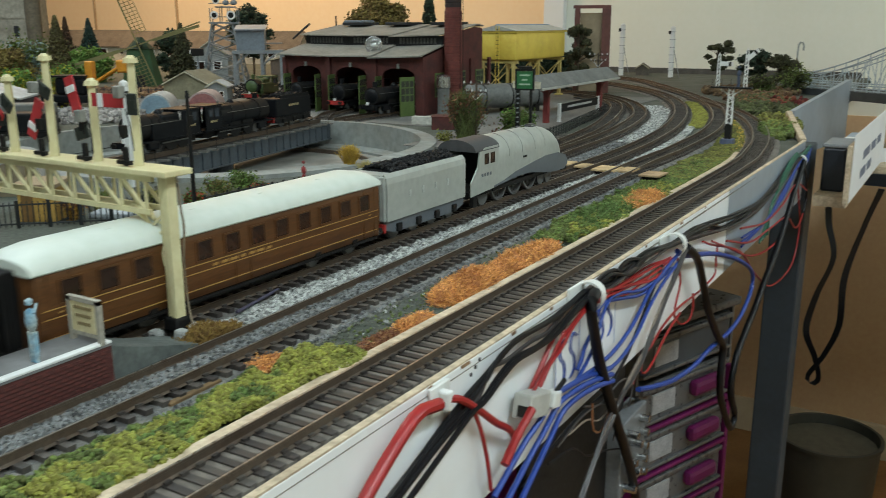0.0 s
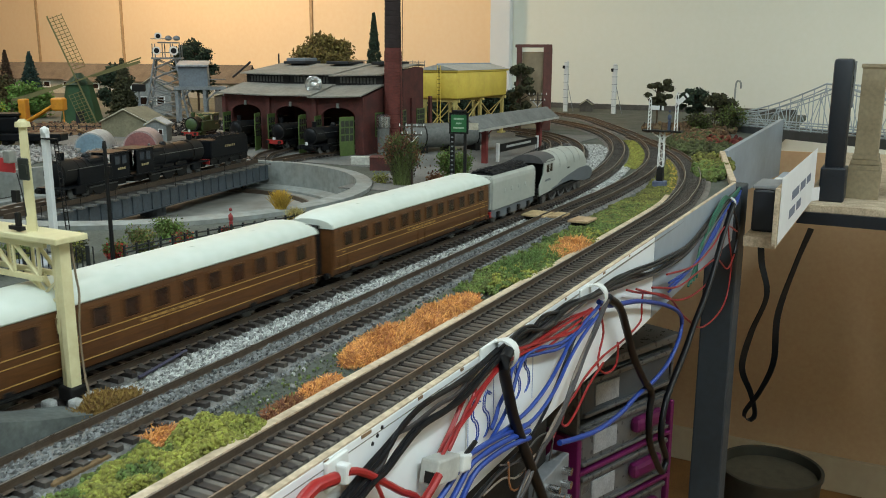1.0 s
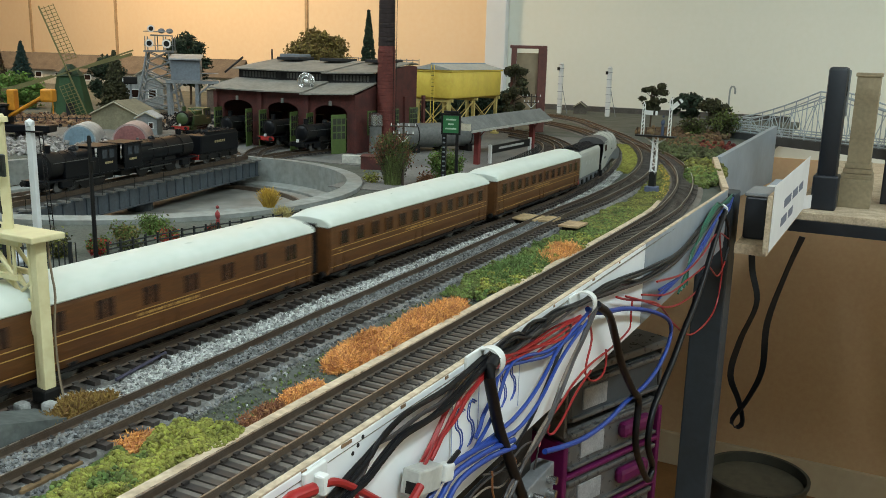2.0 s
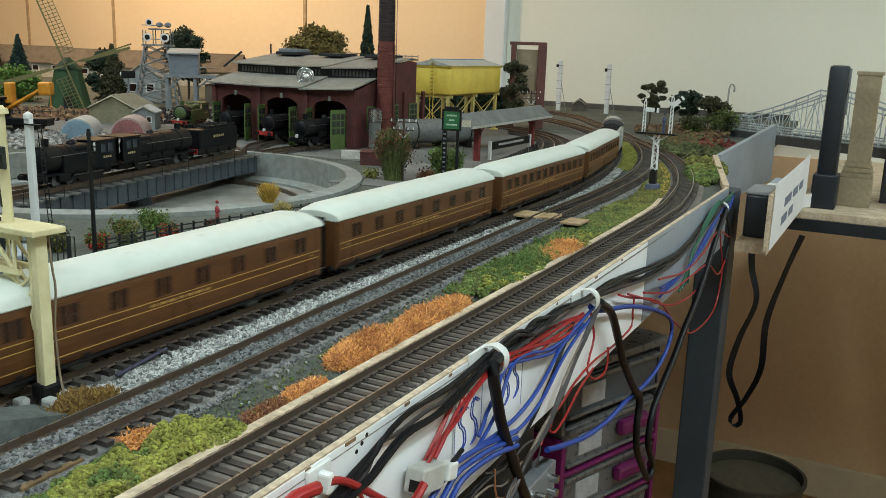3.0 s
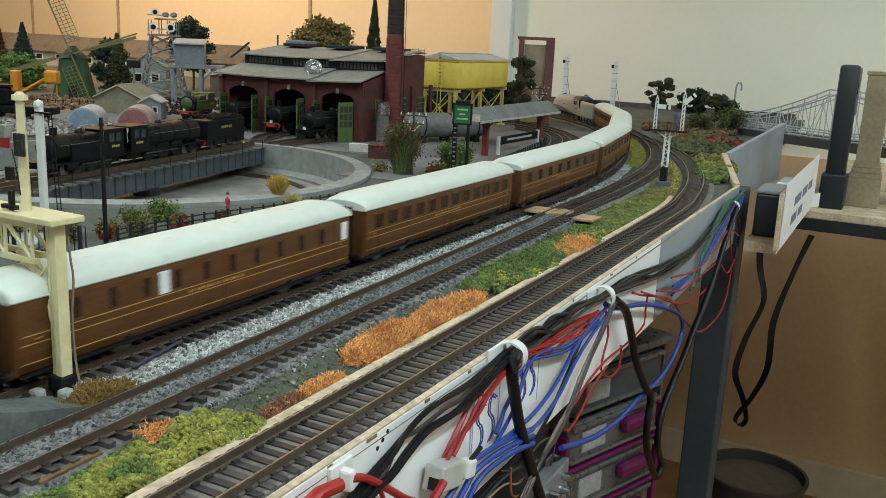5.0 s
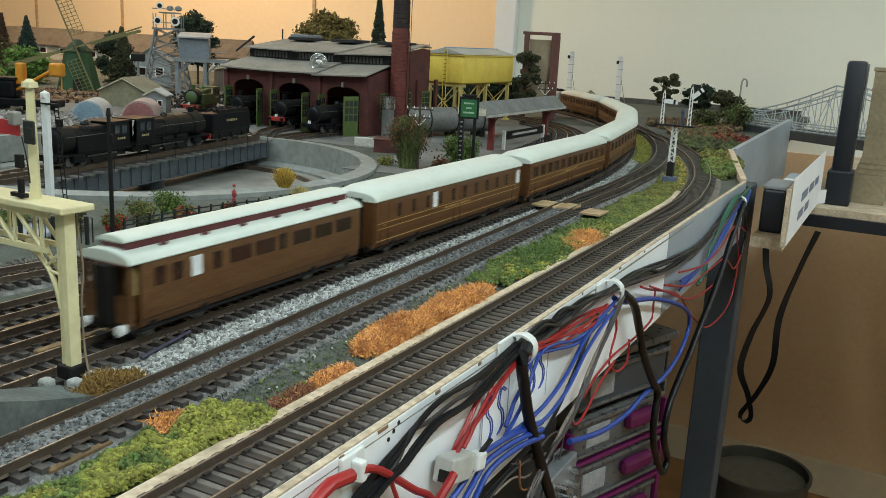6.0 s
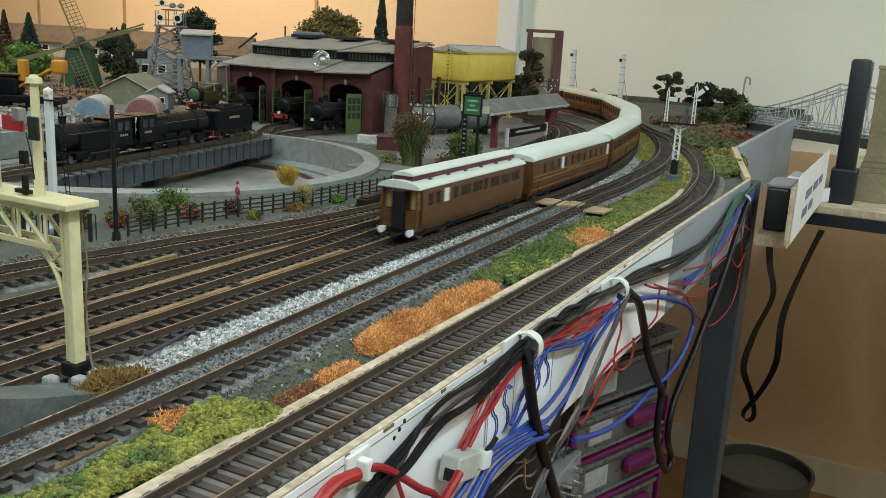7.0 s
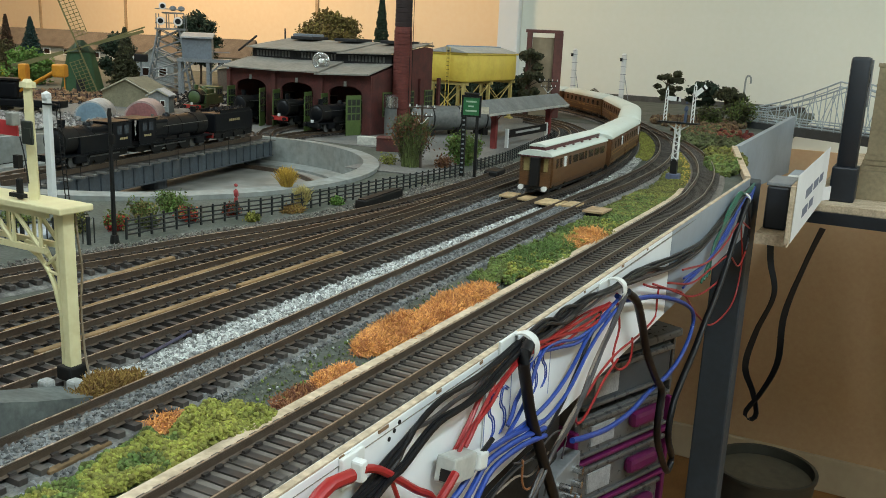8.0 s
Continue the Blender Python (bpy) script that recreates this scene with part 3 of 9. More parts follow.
def coach(windows, label, length=0.2310, white=()):
    """A bow-ended teak carriage: body, roof, glazing, lining, underframe, bogies."""
    t = thing("railway_carriage", label, "railway carriage", None, "carriages of the express")
    h = length / 2
    b = bmesh.new()
    prism(b, [(-x, z) for x, z in SIDE] + [(x, z) for x, z in SIDE[::-1]], "y", -h + 0.002, h - 0.002)
    part("body", b, TEAK, t, "varnished teak panelled body")
    # roof: an elliptical sweep whose ends droop
    rings = []
    for y, k in ((-h + 0.0005, 0.55), (-h + 0.004, 0.8), (-h + 0.014, 1.0), (h - 0.014, 1.0), (h - 0.004, 0.8), (h - 0.0005, 0.55)):
        ring = [(-0.0158, y, 0.0362)]
        for i in range(13):
            a = math.pi * (1 - i / 12)
            ring.append((0.0162 * math.cos(a), y, 0.0368 + 0.0088 * k * max(0.0, math.sin(a)) ** 0.8))
        ring.append((0.0158, y, 0.0362))
        rings.append(ring)
    part("roof", loft(bmesh.new(), rings), ROOF_WHITE, t, "matt white domed roof", smooth=True)
    for i in range(9):
        y = -h + 0.022 + i * (length - 0.044) / 8
        for s in ((-1,), (1,))[i % 2]:
            part("ventilator", box((s * 0.005, y, 0.0448), (0.0018, 0.003, 0.0012), bevel=0.0004), ROOF_WHITE, t)
    v = bmesh.new()
    bx(v, (0.0107, 0, 0.0420), (0.0004, length - 0.03, 0.0004))
    part("roof_rib", v, mat("grey_roof_rib", (0.45, 0.5, 0.48), 0.5), t)
    wm = finish("window", box((0, 0, 0), (0.0009, 0.0088, 0.0085), bevel=0.0003), PANE_DARK)
    wn = finish("window", box((0, 0, 0), (0.0009, 0.0042, 0.0085), bevel=0.0003), PANE_DARK)
    wf = finish("window_frame", bx(bx(bx(bx(bmesh.new(), (0, 0, 0.0046), (0.0009, 0.0102, 0.0007)), (0, 0, -0.0046), (0.0009, 0.0102, 0.0007)), (0, 0.0048, 0), (0.0009, 0.0007, 0.0086)), (0, -0.0048, 0), (0.0009, 0.0007, 0.0086)), mat("teak_moulding", (0.10, 0.038, 0.010), 0.4, var=0.2, scale=60))
    for s in (-1, 1):
        for y, wide in windows:
            if y > 0 and s < 0:
                y = y - 0.004
            o = part("window", wm if wide else wn, None, t, at=pose(s * 0.01545, y, 0.0282))
            if wide:
                part("frame", wf, None, o, at=pose(s * 0.0002, 0, 0))
        for y in white:
            part("window", finish("window", box((0, 0, 0), (0.0012, 0.0062, 0.0105), bevel=0.0003), PANE_WHITE), None, t, "frosted white window", at=pose(s * 0.0155, y, 0.0282))
        for z, w in ((0.0222, 0.0004), (0.0186, 0.0004), (0.0108, 0.0004)):
            x = np.interp(z, [q[1] for q in SIDE], [q[0] for q in SIDE])
            part("lining", box((s * x, 0, z), (0.0004, length - 0.008, w)), GOLD, t, "thin gold lining")
        for k in range(7):
            part("lettering", box((s * 0.0156, -0.02 + k * 0.006, 0.0203), (0.0003, 0.0032 + 0.001 * (k % 3), 0.0012)), GOLD, t, "small gold bars of lettering")
        for y in (-h + 0.012, -0.002, h - 0.012):
            part("door_handle", box((s * 0.0157, y, 0.0205), (0.0008, 0.002, 0.0006)), GOLD, t)
            part("door_line", box((s * 0.01545, y + 0.005, 0.0215), (0.0004, 0.0004, 0.028)), TEAK_DARK, t)
            part("door_line", box((s * 0.01545, y - 0.005, 0.0215), (0.0004, 0.0004, 0.028)), TEAK_DARK, t)
        part("footboard", box((s * 0.0142, 0, 0.0058), (0.0022, length * 0.96, 0.0008)), BLACK_FRAME, t)
        part("truss", bx(bx(box((s * 0.0085, 0, 0.0025), (0.001, 0.06, 0.001)), (s * 0.0085, 0.04, 0.0043), (0.001, 0.026, 0.001), rx=11), (s * 0.0085, -0.04, 0.0043), (0.001, 0.026, 0.001), rx=-11), BLACK_FRAME, t)
    for e in (-1, 1):
        g = bmesh.new()
        for k in range(5):
            bx(g, (0, e * (h - 0.001 + k * 0.0016), 0.0225), (0.0122 - 0.0012 * (k % 2), 0.0016, 0.031 - 0.0012 * (k % 2)), bevel=0.0004)
        part("gangway", g, BLACK_FRAME, t, "black folding gangway bellows")
        part("end_panel", box((0, e * (h - 0.0018), 0.0212), (0.0285, 0.0012, 0.030), bevel=0.0004), TEAK_DARK, t)
        for s in (-1, 1):
            part("buffer", rod((s * 0.0112, e * (h - 0.002), 0.0068), (s * 0.0112, e * (h + 0.002), 0.0068), 0.0017, 0.0021), BLACK_FRAME, t)
        part("coupling", box((0, e * (h + 0.002), 0.004), (0.006, 0.008, 0.001)), BLACK_FRAME, t)
    part("underframe", box((0, 0, 0.0063), (0.024, length - 0.01, 0.0022)), BLACK_FRAME, t)
    part("battery_box", box((0, 0.018, 0.0035), (0.02, 0.02, 0.0045), bevel=0.0006), BLACK_FRAME, t)
    part("gas_cylinder", rod((0.007, -0.03, 0.0036), (0.007, -0.008, 0.0036), 0.0025), BLACK_FRAME, t)
    bogie(t, -0.078 * length / 0.2435)
    bogie(t, 0.078 * length / 0.2435)
    return t


def windows_even(n, span, wide=True):
    return [(-span / 2 + span * i / (n - 1), wide) for i in range(n)]


def windows_pairs(n, span):
    out = []
    for i in range(n):
        y = -span / 2 + span * i / (n - 1)
        out += [(y - 0.0027, False), (y + 0.0027, False)]
    return out


def saloon():
    """The short clerestory carriage at the tail."""
    length = 0.180
    t = thing("railway_carriage", "short aged teak clerestory carriage with white roof, tail of the express", "railway carriage", None, "carriages of the express")
    h = length / 2
    b = bmesh.new()
    prism(b, [(-x, z) for x, z in SIDE] + [(x, z) for x, z in SIDE[::-1]], "y", -h + 0.006, h - 0.002)
    part("body", b, TEAK_OLD, t, "aged brown teak body")
    low, up = [], []
    for y in (-h - 0.0005, h - 0.001):
        low.append([(-0.0160, y, 0.0360)] + [(0.0163 * math.cos(math.pi * (1 - i / 10)), y, 0.0366 + 0.0046 * math.sin(math.pi * i / 10)) for i in range(11)] + [(0.0160, y, 0.0360)])
    for y in (-h + 0.004, h - 0.004):
        up.append([(-0.0078, y, 0.0440)] + [(0.0080 * math.cos(math.pi * (1 - i / 8)), y, 0.0446 + 0.0022 * math.sin(math.pi * i / 8)) for i in range(9)] + [(0.0078, y, 0.0440)])
    part("roof", loft(bmesh.new(), low), ROOF_WHITE, t, "white lower roof", smooth=True)
    part("clerestory", box((0, 0, 0.0424), (0.0146, length - 0.01, 0.0042)), MAROON, t, "maroon raised clerestory sides")
    part("clerestory_roof", loft(bmesh.new(), up), ROOF_WHITE, t, "white upper roof", smooth=True)
    part("roof_edge", box((0, -h, 0.0355), (0.031, 0.001, 0.0012)), MAROON, t)
    for i in range(6):
        for s in (-1, 1):
            part("ventilator", box((s * 0.0098, -h + 0.025 + i * 0.027, 0.0408), (0.002, 0.004, 0.0012), bevel=0.0004), MAROON, t)
    wide = finish("window", box((0, 0, 0), (0.0009, 0.0155, 0.0075), bevel=0.0003), PANE_DARK)
    small = finish("window", box((0, 0, 0), (0.0009, 0.0062, 0.0085), bevel=0.0003), PANE_DARK)
    white = finish("window", box((0, 0, 0), (0.0011, 0.0068, 0.0095), bevel=0.0003), PANE_WHITE)
    for s in (-1, 1):
        for y, me in ((-0.073, small), (-0.062, small), (-0.050, white), (-0.036, small), (-0.019, wide), (0.0, wide), (0.014, small), (0.031, wide), (0.051, wide), (0.071, wide)):
            part("window", me, None, t, "frosted white window" if me is white else "", at=pose(s * 0.01545, y, 0.0285))
        for z in (0.0222, 0.0112):
            part("lining", box((s * 0.01555, 0, z), (0.0003, length - 0.012, 0.0003)), TEAK_DARK, t)
        part("footboard", box((s * 0.0142, 0, 0.0055), (0.002, length * 0.95, 0.0008)), BLACK_FRAME, t)
        part("corner_post", box((s * 0.0135, -h + 0.0015, 0.0212), (0.002, 0.002, 0.029)), TEAK_OLD, t)
        part("veranda_rail", box((s * 0.0095, -h + 0.001, 0.015), (0.008, 0.001, 0.012)), TEAK_OLD, t)
        part("buffer", rod((s * 0.0112, -h + 0.001, 0.0070), (s * 0.0112, -h - 0.0035, 0.0070), 0.0019, 0.0026, 12), WHITE_PAINT, t, "white painted buffer")
    part("gangway", box((0, -h + 0.001, 0.0215), (0.009, 0.006, 0.027), bevel=0.001), BLACK_FRAME, t)
    for s in (-1, 1):
        part("end_window", box((s * 0.0098, -h + 0.0060, 0.0275), (0.0062, 0.0012, 0.0125), bevel=0.0004), mat("pale_yellow_pane", (0.50, 0.40, 0.17), 0.3, var=0.2, scale=90, bump=0), t, "pale yellow end window")
    part("end_panel", box((0, -h + 0.0072, 0.0212), (0.0278, 0.001, 0.029)), TEAK_DARK, t)
    part("end_panel", box((0, h - 0.0015, 0.0212), (0.0278, 0.001, 0.029)), TEAK_DARK, t)
    part("underframe", box((0, 0, 0.0063), (0.024, length - 0.004, 0.0022)), BLACK_FRAME, t)
    part("buffer_beam", box((0, -h + 0.001, 0.0068), (0.029, 0.002, 0.003)), BLACK_FRAME, t)
    part("coupling", box((0, -h - 0.003, 0.004), (0.005, 0.006, 0.001)), BLACK_FRAME, t)
    bogie(t, -0.060)
    bogie(t, 0.060)
    return t


def engine():
    """Streamlined silver engine: casing, valances, cab, wheels."""
    t = thing("steam_locomotive", "streamlined silver-grey express steam locomotive with charcoal skirting", "locomotive")
    rings = []
    for y, w, z0, zt, r in ((-0.040, 0.0150, 0.014, 0.0475, 0.80), (0.0, 0.0149, 0.016, 0.0475, 0.85), (0.030, 0.0146, 0.018, 0.0470, 0.9), (0.046, 0.0143, 0.019, 0.0462, 0.95), (0.058, 0.0139, 0.018, 0.0448, 1.0), (0.067, 0.0132, 0.017, 0.0418, 1.0), (0.074, 0.0122, 0.016, 0.0372, 1.0), (0.0795, 0.0108, 0.015, 0.0310, 1.0), (0.0835, 0.0086, 0.014, 0.0225, 1.0)):
        zm = z0 + (zt - z0) * 0.52
        ring = [(-w, y, z0), (-w, y, zm)]
        for i in range(1, 12):
            a = math.pi * (1 - i / 12)
            ring.append((w * math.cos(a) * 1.0, y, zm + (zt - zm) * math.sin(a) ** r))
        ring += [(w, y, zm), (w, y, z0)]
        rings.append(ring)
    part("casing", loft(bmesh.new(), rings), SILVER, t, "smooth silver-grey boiler casing", smooth=True)
    for y in (-0.022, 0.0, 0.022, 0.040):
        bm = bmesh.new()
        zm = 0.0318
        pts = [(0.01512 * math.cos(math.pi * (1 - i / 12)), y, zm + 0.0160 * math.sin(math.pi * i / 12) ** 0.85) for i in range(13)]
        loft(bm, [[(p[0], y - 0.0003, p[2]), (p[0], y + 0.0003, p[2]), (p[0] * 1.015, y + 0.0003, p[2] + 0.0003), (p[0] * 1.015, y - 0.0003, p[2] + 0.0003)] for p in pts])
        part("casing_band", bm, SILVER, t)
    for s in (-1, 1):
        b = bmesh.new()
        prism(b, [(-0.046, 0.0125), (-0.030, 0.0135), (-0.012, 0.0150), (0.012, 0.0150), (0.040, 0.0110), (0.060, 0.0090), (0.078, 0.0090), (0.0845, 0.0120), (0.0850, 0.0160), (0.080, 0.0205), (0.066, 0.0238), (0.042, 0.0242), (0.012, 0.0215), (-0.012, 0.0190), (-0.030, 0.0152), (-0.046, 0.0138)], "x", s * 0.0146, s * 0.0156)
        part("valance", b, STEEL_GREY, t, "charcoal curved skirting")
        c = bmesh.new()
        prism(c, [(-0.080, 0.0105), (-0.040, 0.0125), (-0.040, 0.0400), (-0.0405, 0.0425), (-0.060, 0.0425), (-0.068, 0.0400), (-0.070, 0.0300), (-0.078, 0.0220), (-0.080, 0.0200)], "x", s * 0.0142, s * 0.0152)
        part("cab_side", c, SILVER, t, "silver-grey cab side")
        for y in (-0.049, -0.058):
            part("cab_window", box((s * 0.0153, y, 0.0345), (0.0005, 0.0062, 0.0075), bevel=0.0002), PANE_DARK, t)
        part("nameplate", box((s * 0.0152, 0.004, 0.0285), (0.0005, 0.006, 0.0014)), BLACK_FRAME, t)
        for k in range(4):
            part("lettering", box((s * 0.01535, -0.052 - 0.004 * k, 0.0235), (0.0003, 0.0022, 0.0022)), STEEL_GREY, t)
        part("rod", box((s * 0.0112, -0.004, 0.0105), (0.0008, 0.052, 0.0016)), WHEEL, t)
        part("steps", box((s * 0.0135, -0.074, 0.006), (0.003, 0.005, 0.007)), BLACK_FRAME, t)
    roof = []
    for y in (-0.074, -0.039):
        roof.append([(-0.0152, y, 0.0405)] + [(0.0153 * math.cos(math.pi * (1 - i / 10)), y, 0.0408 + 0.0076 * math.sin(math.pi * i / 10)) for i in range(11)] + [(0.0152, y, 0.0405)])
    part("cab_roof", loft(bmesh.new(), roof), ROOF_GREY, t, "dark grey cab roof", smooth=True)
    part("backhead", box((0, -0.043, 0.024), (0.027, 0.004, 0.030)), BLACK_FRAME, t)
    part("footplate", box((0, 0.0, 0.0105), (0.026, 0.160, 0.003)), BLACK_FRAME, t)
    part("cab_floor", box((0, -0.064, 0.0125), (0.028, 0.032, 0.002)), BLACK_FRAME, t)
    part("chimney", bx(box((0, 0.043, 0.0465), (0.006, 0.010, 0.003), bevel=0.001), (0, 0.043, 0.0482), (0.004, 0.008, 0.0006)), ROOF_GREY, t)
    for s in (-1, 1):
        part("buffer", rod((s * 0.0112, 0.080, 0.0085), (s * 0.0112, 0.0885, 0.0085), 0.0018, 0.0024), BLACK_FRAME, t)
    # six driving wheels with spokes and balance weights
    w = bmesh.new()
    R = 0.0128
    n = 24
    for k in range(n):
        a0, a1 = 2 * math.pi * k / n, 2 * math.pi * (k + 1) / n
        loft(w, [[(x, r * math.cos(a), r * math.sin(a)) for x, r in ((-0.0012, R), (0.0012, R), (0.0012, R - 0.0016), (-0.0012, R - 0.0016))] for a in (a0, a1)], caps=False)
    for k in range(16):
        a = 2 * math.pi * k / 16
        cyl(w, (0, 0.002 * math.cos(a), 0.002 * math.sin(a)), (0, (R - 0.001) * math.cos(a), (R - 0.001) * math.sin(a)), 0.0004, n=4)
    cyl(w, (-0.0012, 0, 0), (0.0014, 0, 0), 0.0026, n=12)
    prism(w, [((R - 0.0014) * math.cos(a), (R - 0.0014) * math.sin(a)) for a in (0.9, 1.2, 1.5, 1.8, 2.1)], "x", -0.0008, 0.0008)
    wm = finish("driving_wheel", w, WHEEL)
    drivers = []
    for y in (0.022, -0.004, -0.030):
        for s in (-1, 1):
            o = part("driving_wheel", wm, None, t, "silver spoked driving wheel", at=pose(s * 0.0095, y, R))
            drivers.append((o, s * 0.0095, y, R))
    for y in (0.058, 0.044, -0.054):
        wheelset(t, y, 0.0068 if y > 0 else 0.0075)
    part("bogie_frame", box((0, 0.051, 0.0075), (0.018, 0.026, 0.004)), BLACK_FRAME, t)
    return t, drivers


def tender():
    t = thing("locomotive_tender", "silver-grey corridor tender heaped with black coal", "locomotive tender")
    h = 0.0465
    b = bmesh.new()
    prism(b, [(-0.0150, 0.0125), (-0.0152, 0.0350), (-0.0146, 0.0385), (-0.0125, 0.0410), (-0.0118, 0.0400), (0.0118, 0.0400), (0.0125, 0.0410), (0.0146, 0.0385), (0.0152, 0.0350), (0.0150, 0.0125)], "y", -h, h)
    part("tank", b, SILVER, t, "silver-grey tender tank")
    part("rear_fairing", box((0, -h - 0.0008, 0.026), (0.028, 0.002, 0.027), bevel=0.0008), SILVER, t)
    part("gangway", box((0, -h - 0.002, 0.024), (0.010, 0.006, 0.028), bevel=0.001), BLACK_FRAME, t)
    part("ladder", bx(box((0.0115, -h - 0.0022, 0.026), (0.0006, 0.0006, 0.024)), (0.0085, -h - 0.0022, 0.026), (0.0006, 0.0006, 0.024)), SILVER, t)
    for z in (0.018, 0.024, 0.030, 0.036):
        part("rung", box((0.010, -h - 0.0022, z), (0.0036, 0.0006, 0.0006)), SILVER, t)
    part("coal_bunker", box((0, 0.004, 0.0403), (0.0225, 0.078, 0.0012)), COAL, t)
    n = 700
    y = RNG.uniform(-0.034, 0.042, n)
    x = RNG.uniform(-0.0105, 0.0105, n)
    z = 0.0408 + 0.0034 * np.cos(x / 0.0105 * 1.4) * RNG.uniform(0.4, 1.0, n)
    tagged(part("coal", scatter("coal", np.stack([x, y, z], 1), RNG.uniform(0.0008, 0.0019, n), COAL), None, t), "heaped black coal", kind="stuff")
    for s in (-1, 1):
        f = bmesh.new()
        prism(f, [(-h, 0.0125), (-h, 0.0075), (-0.036, 0.0045), (0.036, 0.0045), (h, 0.0075), (h, 0.0125)], "x", s * 0.0122, s * 0.0136)
        part("frame", f, STEEL_GREY, t, "charcoal outside frame")
        for k in range(4):
            part("axle_box", box((s * 0.0140, -0.033 + 0.022 * k, 0.0072), (0.0024, 0.005, 0.005), bevel=0.0005), BLACK_FRAME, t)
        for k in range(4):
            part("lettering", box((s * 0.0153, -0.022 + 0.015 * k, 0.0265), (0.0003, 0.0018, 0.0042)), mat("pale_lettering", (0.55, 0.58, 0.55), 0.5), t, "faint pale letter bars")
        part("buffer", rod((s * 0.0112, -h - 0.001, 0.0075), (s * 0.0112, -h - 0.005, 0.0075), 0.0018, 0.0024), BLACK_FRAME, t)
    part("buffer_beam", box((0, -h - 0.001, 0.0085), (0.028, 0.002, 0.005)), RED, t, "red buffer beam")
    for k in range(4):
        wheelset(t, -0.033 + 0.022 * k, 0.0068)
    return t


LOCO, DRIVERS = engine()
TENDER = tender()
COACHES = []
LENGTHS = (0.2250, 0.2310, 0.2310, 0.2310, 0.2310, 0.2310)
GAP = 0.0145
for i, length_ in enumerate(LENGTHS):
    if i in (0, 1):
        COACHES.append(coach(windows_even(12, length_ - 0.034), "varnished teak express carriage with large windows and white roof", length_))
    elif i == 5:
        COACHES.append(coach(windows_even(10, 0.17, False), "varnished teak luggage carriage with two frosted white windows and white roof", length_, (0.1075, -0.037)))
    elif i == 4:
        COACHES.append(coach(windows_even(12, length_ - 0.034), "varnished teak express carriage with large windows and white roof", length_))
    else:
        COACHES.append(coach(windows_pairs(8, 0.186), "varnished teak express carriage with narrow paired windows and white roof", length_))
COACHES.append(saloon())

# ---- more materials ----
CONCRETE = mat("pale_concrete", (0.25, 0.27, 0.255), 0.8, var=0.3, scale=20, bump=0.3, dirt=(0.22, 0.21, 0.18))
PIT_FLOOR = mat("pit_floor_grey", (0.27, 0.27, 0.245), 0.6, var=0.4, scale=9, bump=0.2, dirt=(0.12, 0.115, 0.1))
GIRDER = mat("blue_grey_girder", (0.07, 0.085, 0.10), 0.55, var=0.3, scale=50, dirt=(0.04, 0.045, 0.05))
BRICK_RED = mat("dark_red_brick", (0.105, 0.028, 0.023), 0.8, var=0.35, scale=70, bump=0.5, dirt=(0.05, 0.018, 0.015))
ROOF_TAN = mat("dusty_tan_roof", (0.25, 0.235, 0.20), 0.85, var=0.25, scale=30, bump=0.3, dirt=(0.15, 0.14, 0.115))
DARK_WOOD = mat("sooty_dark_wood", (0.018, 0.018, 0.02), 0.75, var=0.3, scale=60)
GREEN_DOOR = mat("green_door_paint", (0.085, 0.135, 0.032), 0.6, var=0.25, scale=60)
YELLOW = mat("yellow_tank_paint", (0.80, 0.60, 0.10), 0.5, var=0.14, scale=30, dirt=(0.45, 0.28, 0.03))
YELLOW_PALE = mat("pale_yellow_steel", (0.55, 0.44, 0.15), 0.55, var=0.2, scale=50)
TANK_LID = mat("pale_grey_lid", (0.40, 0.40, 0.36), 0.7, var=0.2, scale=30)
CHROME = mat("polished_metal", (0.65, 0.66, 0.66), 0.2, 0.95, var=0.1, scale=60)
SIGN_GREEN = mat("green_sign_enamel", (0.03, 0.16, 0.055), 0.35, var=0.12, scale=60)
GREY_TANK = mat("grey_tanker_paint", (0.16, 0.165, 0.155), 0.6, var=0.3, scale=40)
RED_POST = mat("red_column_paint", (0.19, 0.028, 0.024), 0.6, var=0.25, scale=60)
SLATE = mat("grey_slate_canopy", (0.17, 0.175, 0.165), 0.8, var=0.3, scale=50)
FENCE = mat("dark_green_black_fence", (0.014, 0.017, 0.016), 0.7, var=0.3, scale=80)
LATTICE = mat("grey_lattice_steel", (0.22, 0.24, 0.25), 0.55, var=0.25, scale=50)
BLUE_GREY = mat("blue_grey_sheeting", (0.17, 0.20, 0.23), 0.6, var=0.2, scale=40)
PALE_BLUE = mat("pale_blue_paint", (0.20, 0.30, 0.37), 0.6, var=0.2, scale=50)
DUSTY_RED = mat("dusty_red_paint", (0.30, 0.12, 0.115), 0.7, var=0.25, scale=50)
OLIVE_ROOF = mat("olive_felt_roof", (0.20, 0.19, 0.13), 0.85, var=0.25, scale=40)
ORANGE = mat("orange_crane_paint", (0.62, 0.25, 0.015), 0.5, var=0.15, scale=50)
COTTAGE = mat("cottage_render", (0.42, 0.40, 0.33), 0.85, var=0.2, scale=20)
COTTAGE_ROOF = mat("brown_tile_roof", (0.12, 0.10, 0.078), 0.85, var=0.3, scale=40, bump=0.5)
BROWN_FRAME = mat("red_brown_frame", (0.13, 0.045, 0.035), 0.55, var=0.25, scale=30)
BEIGE_PANEL = mat("beige_panel", (0.42, 0.33, 0.21), 0.7, var=0.25, scale=12)
STONE = mat("sandstone_tower", (0.33, 0.27, 0.17), 0.8, var=0.25, scale=25, dirt=(0.22, 0.17, 0.10))
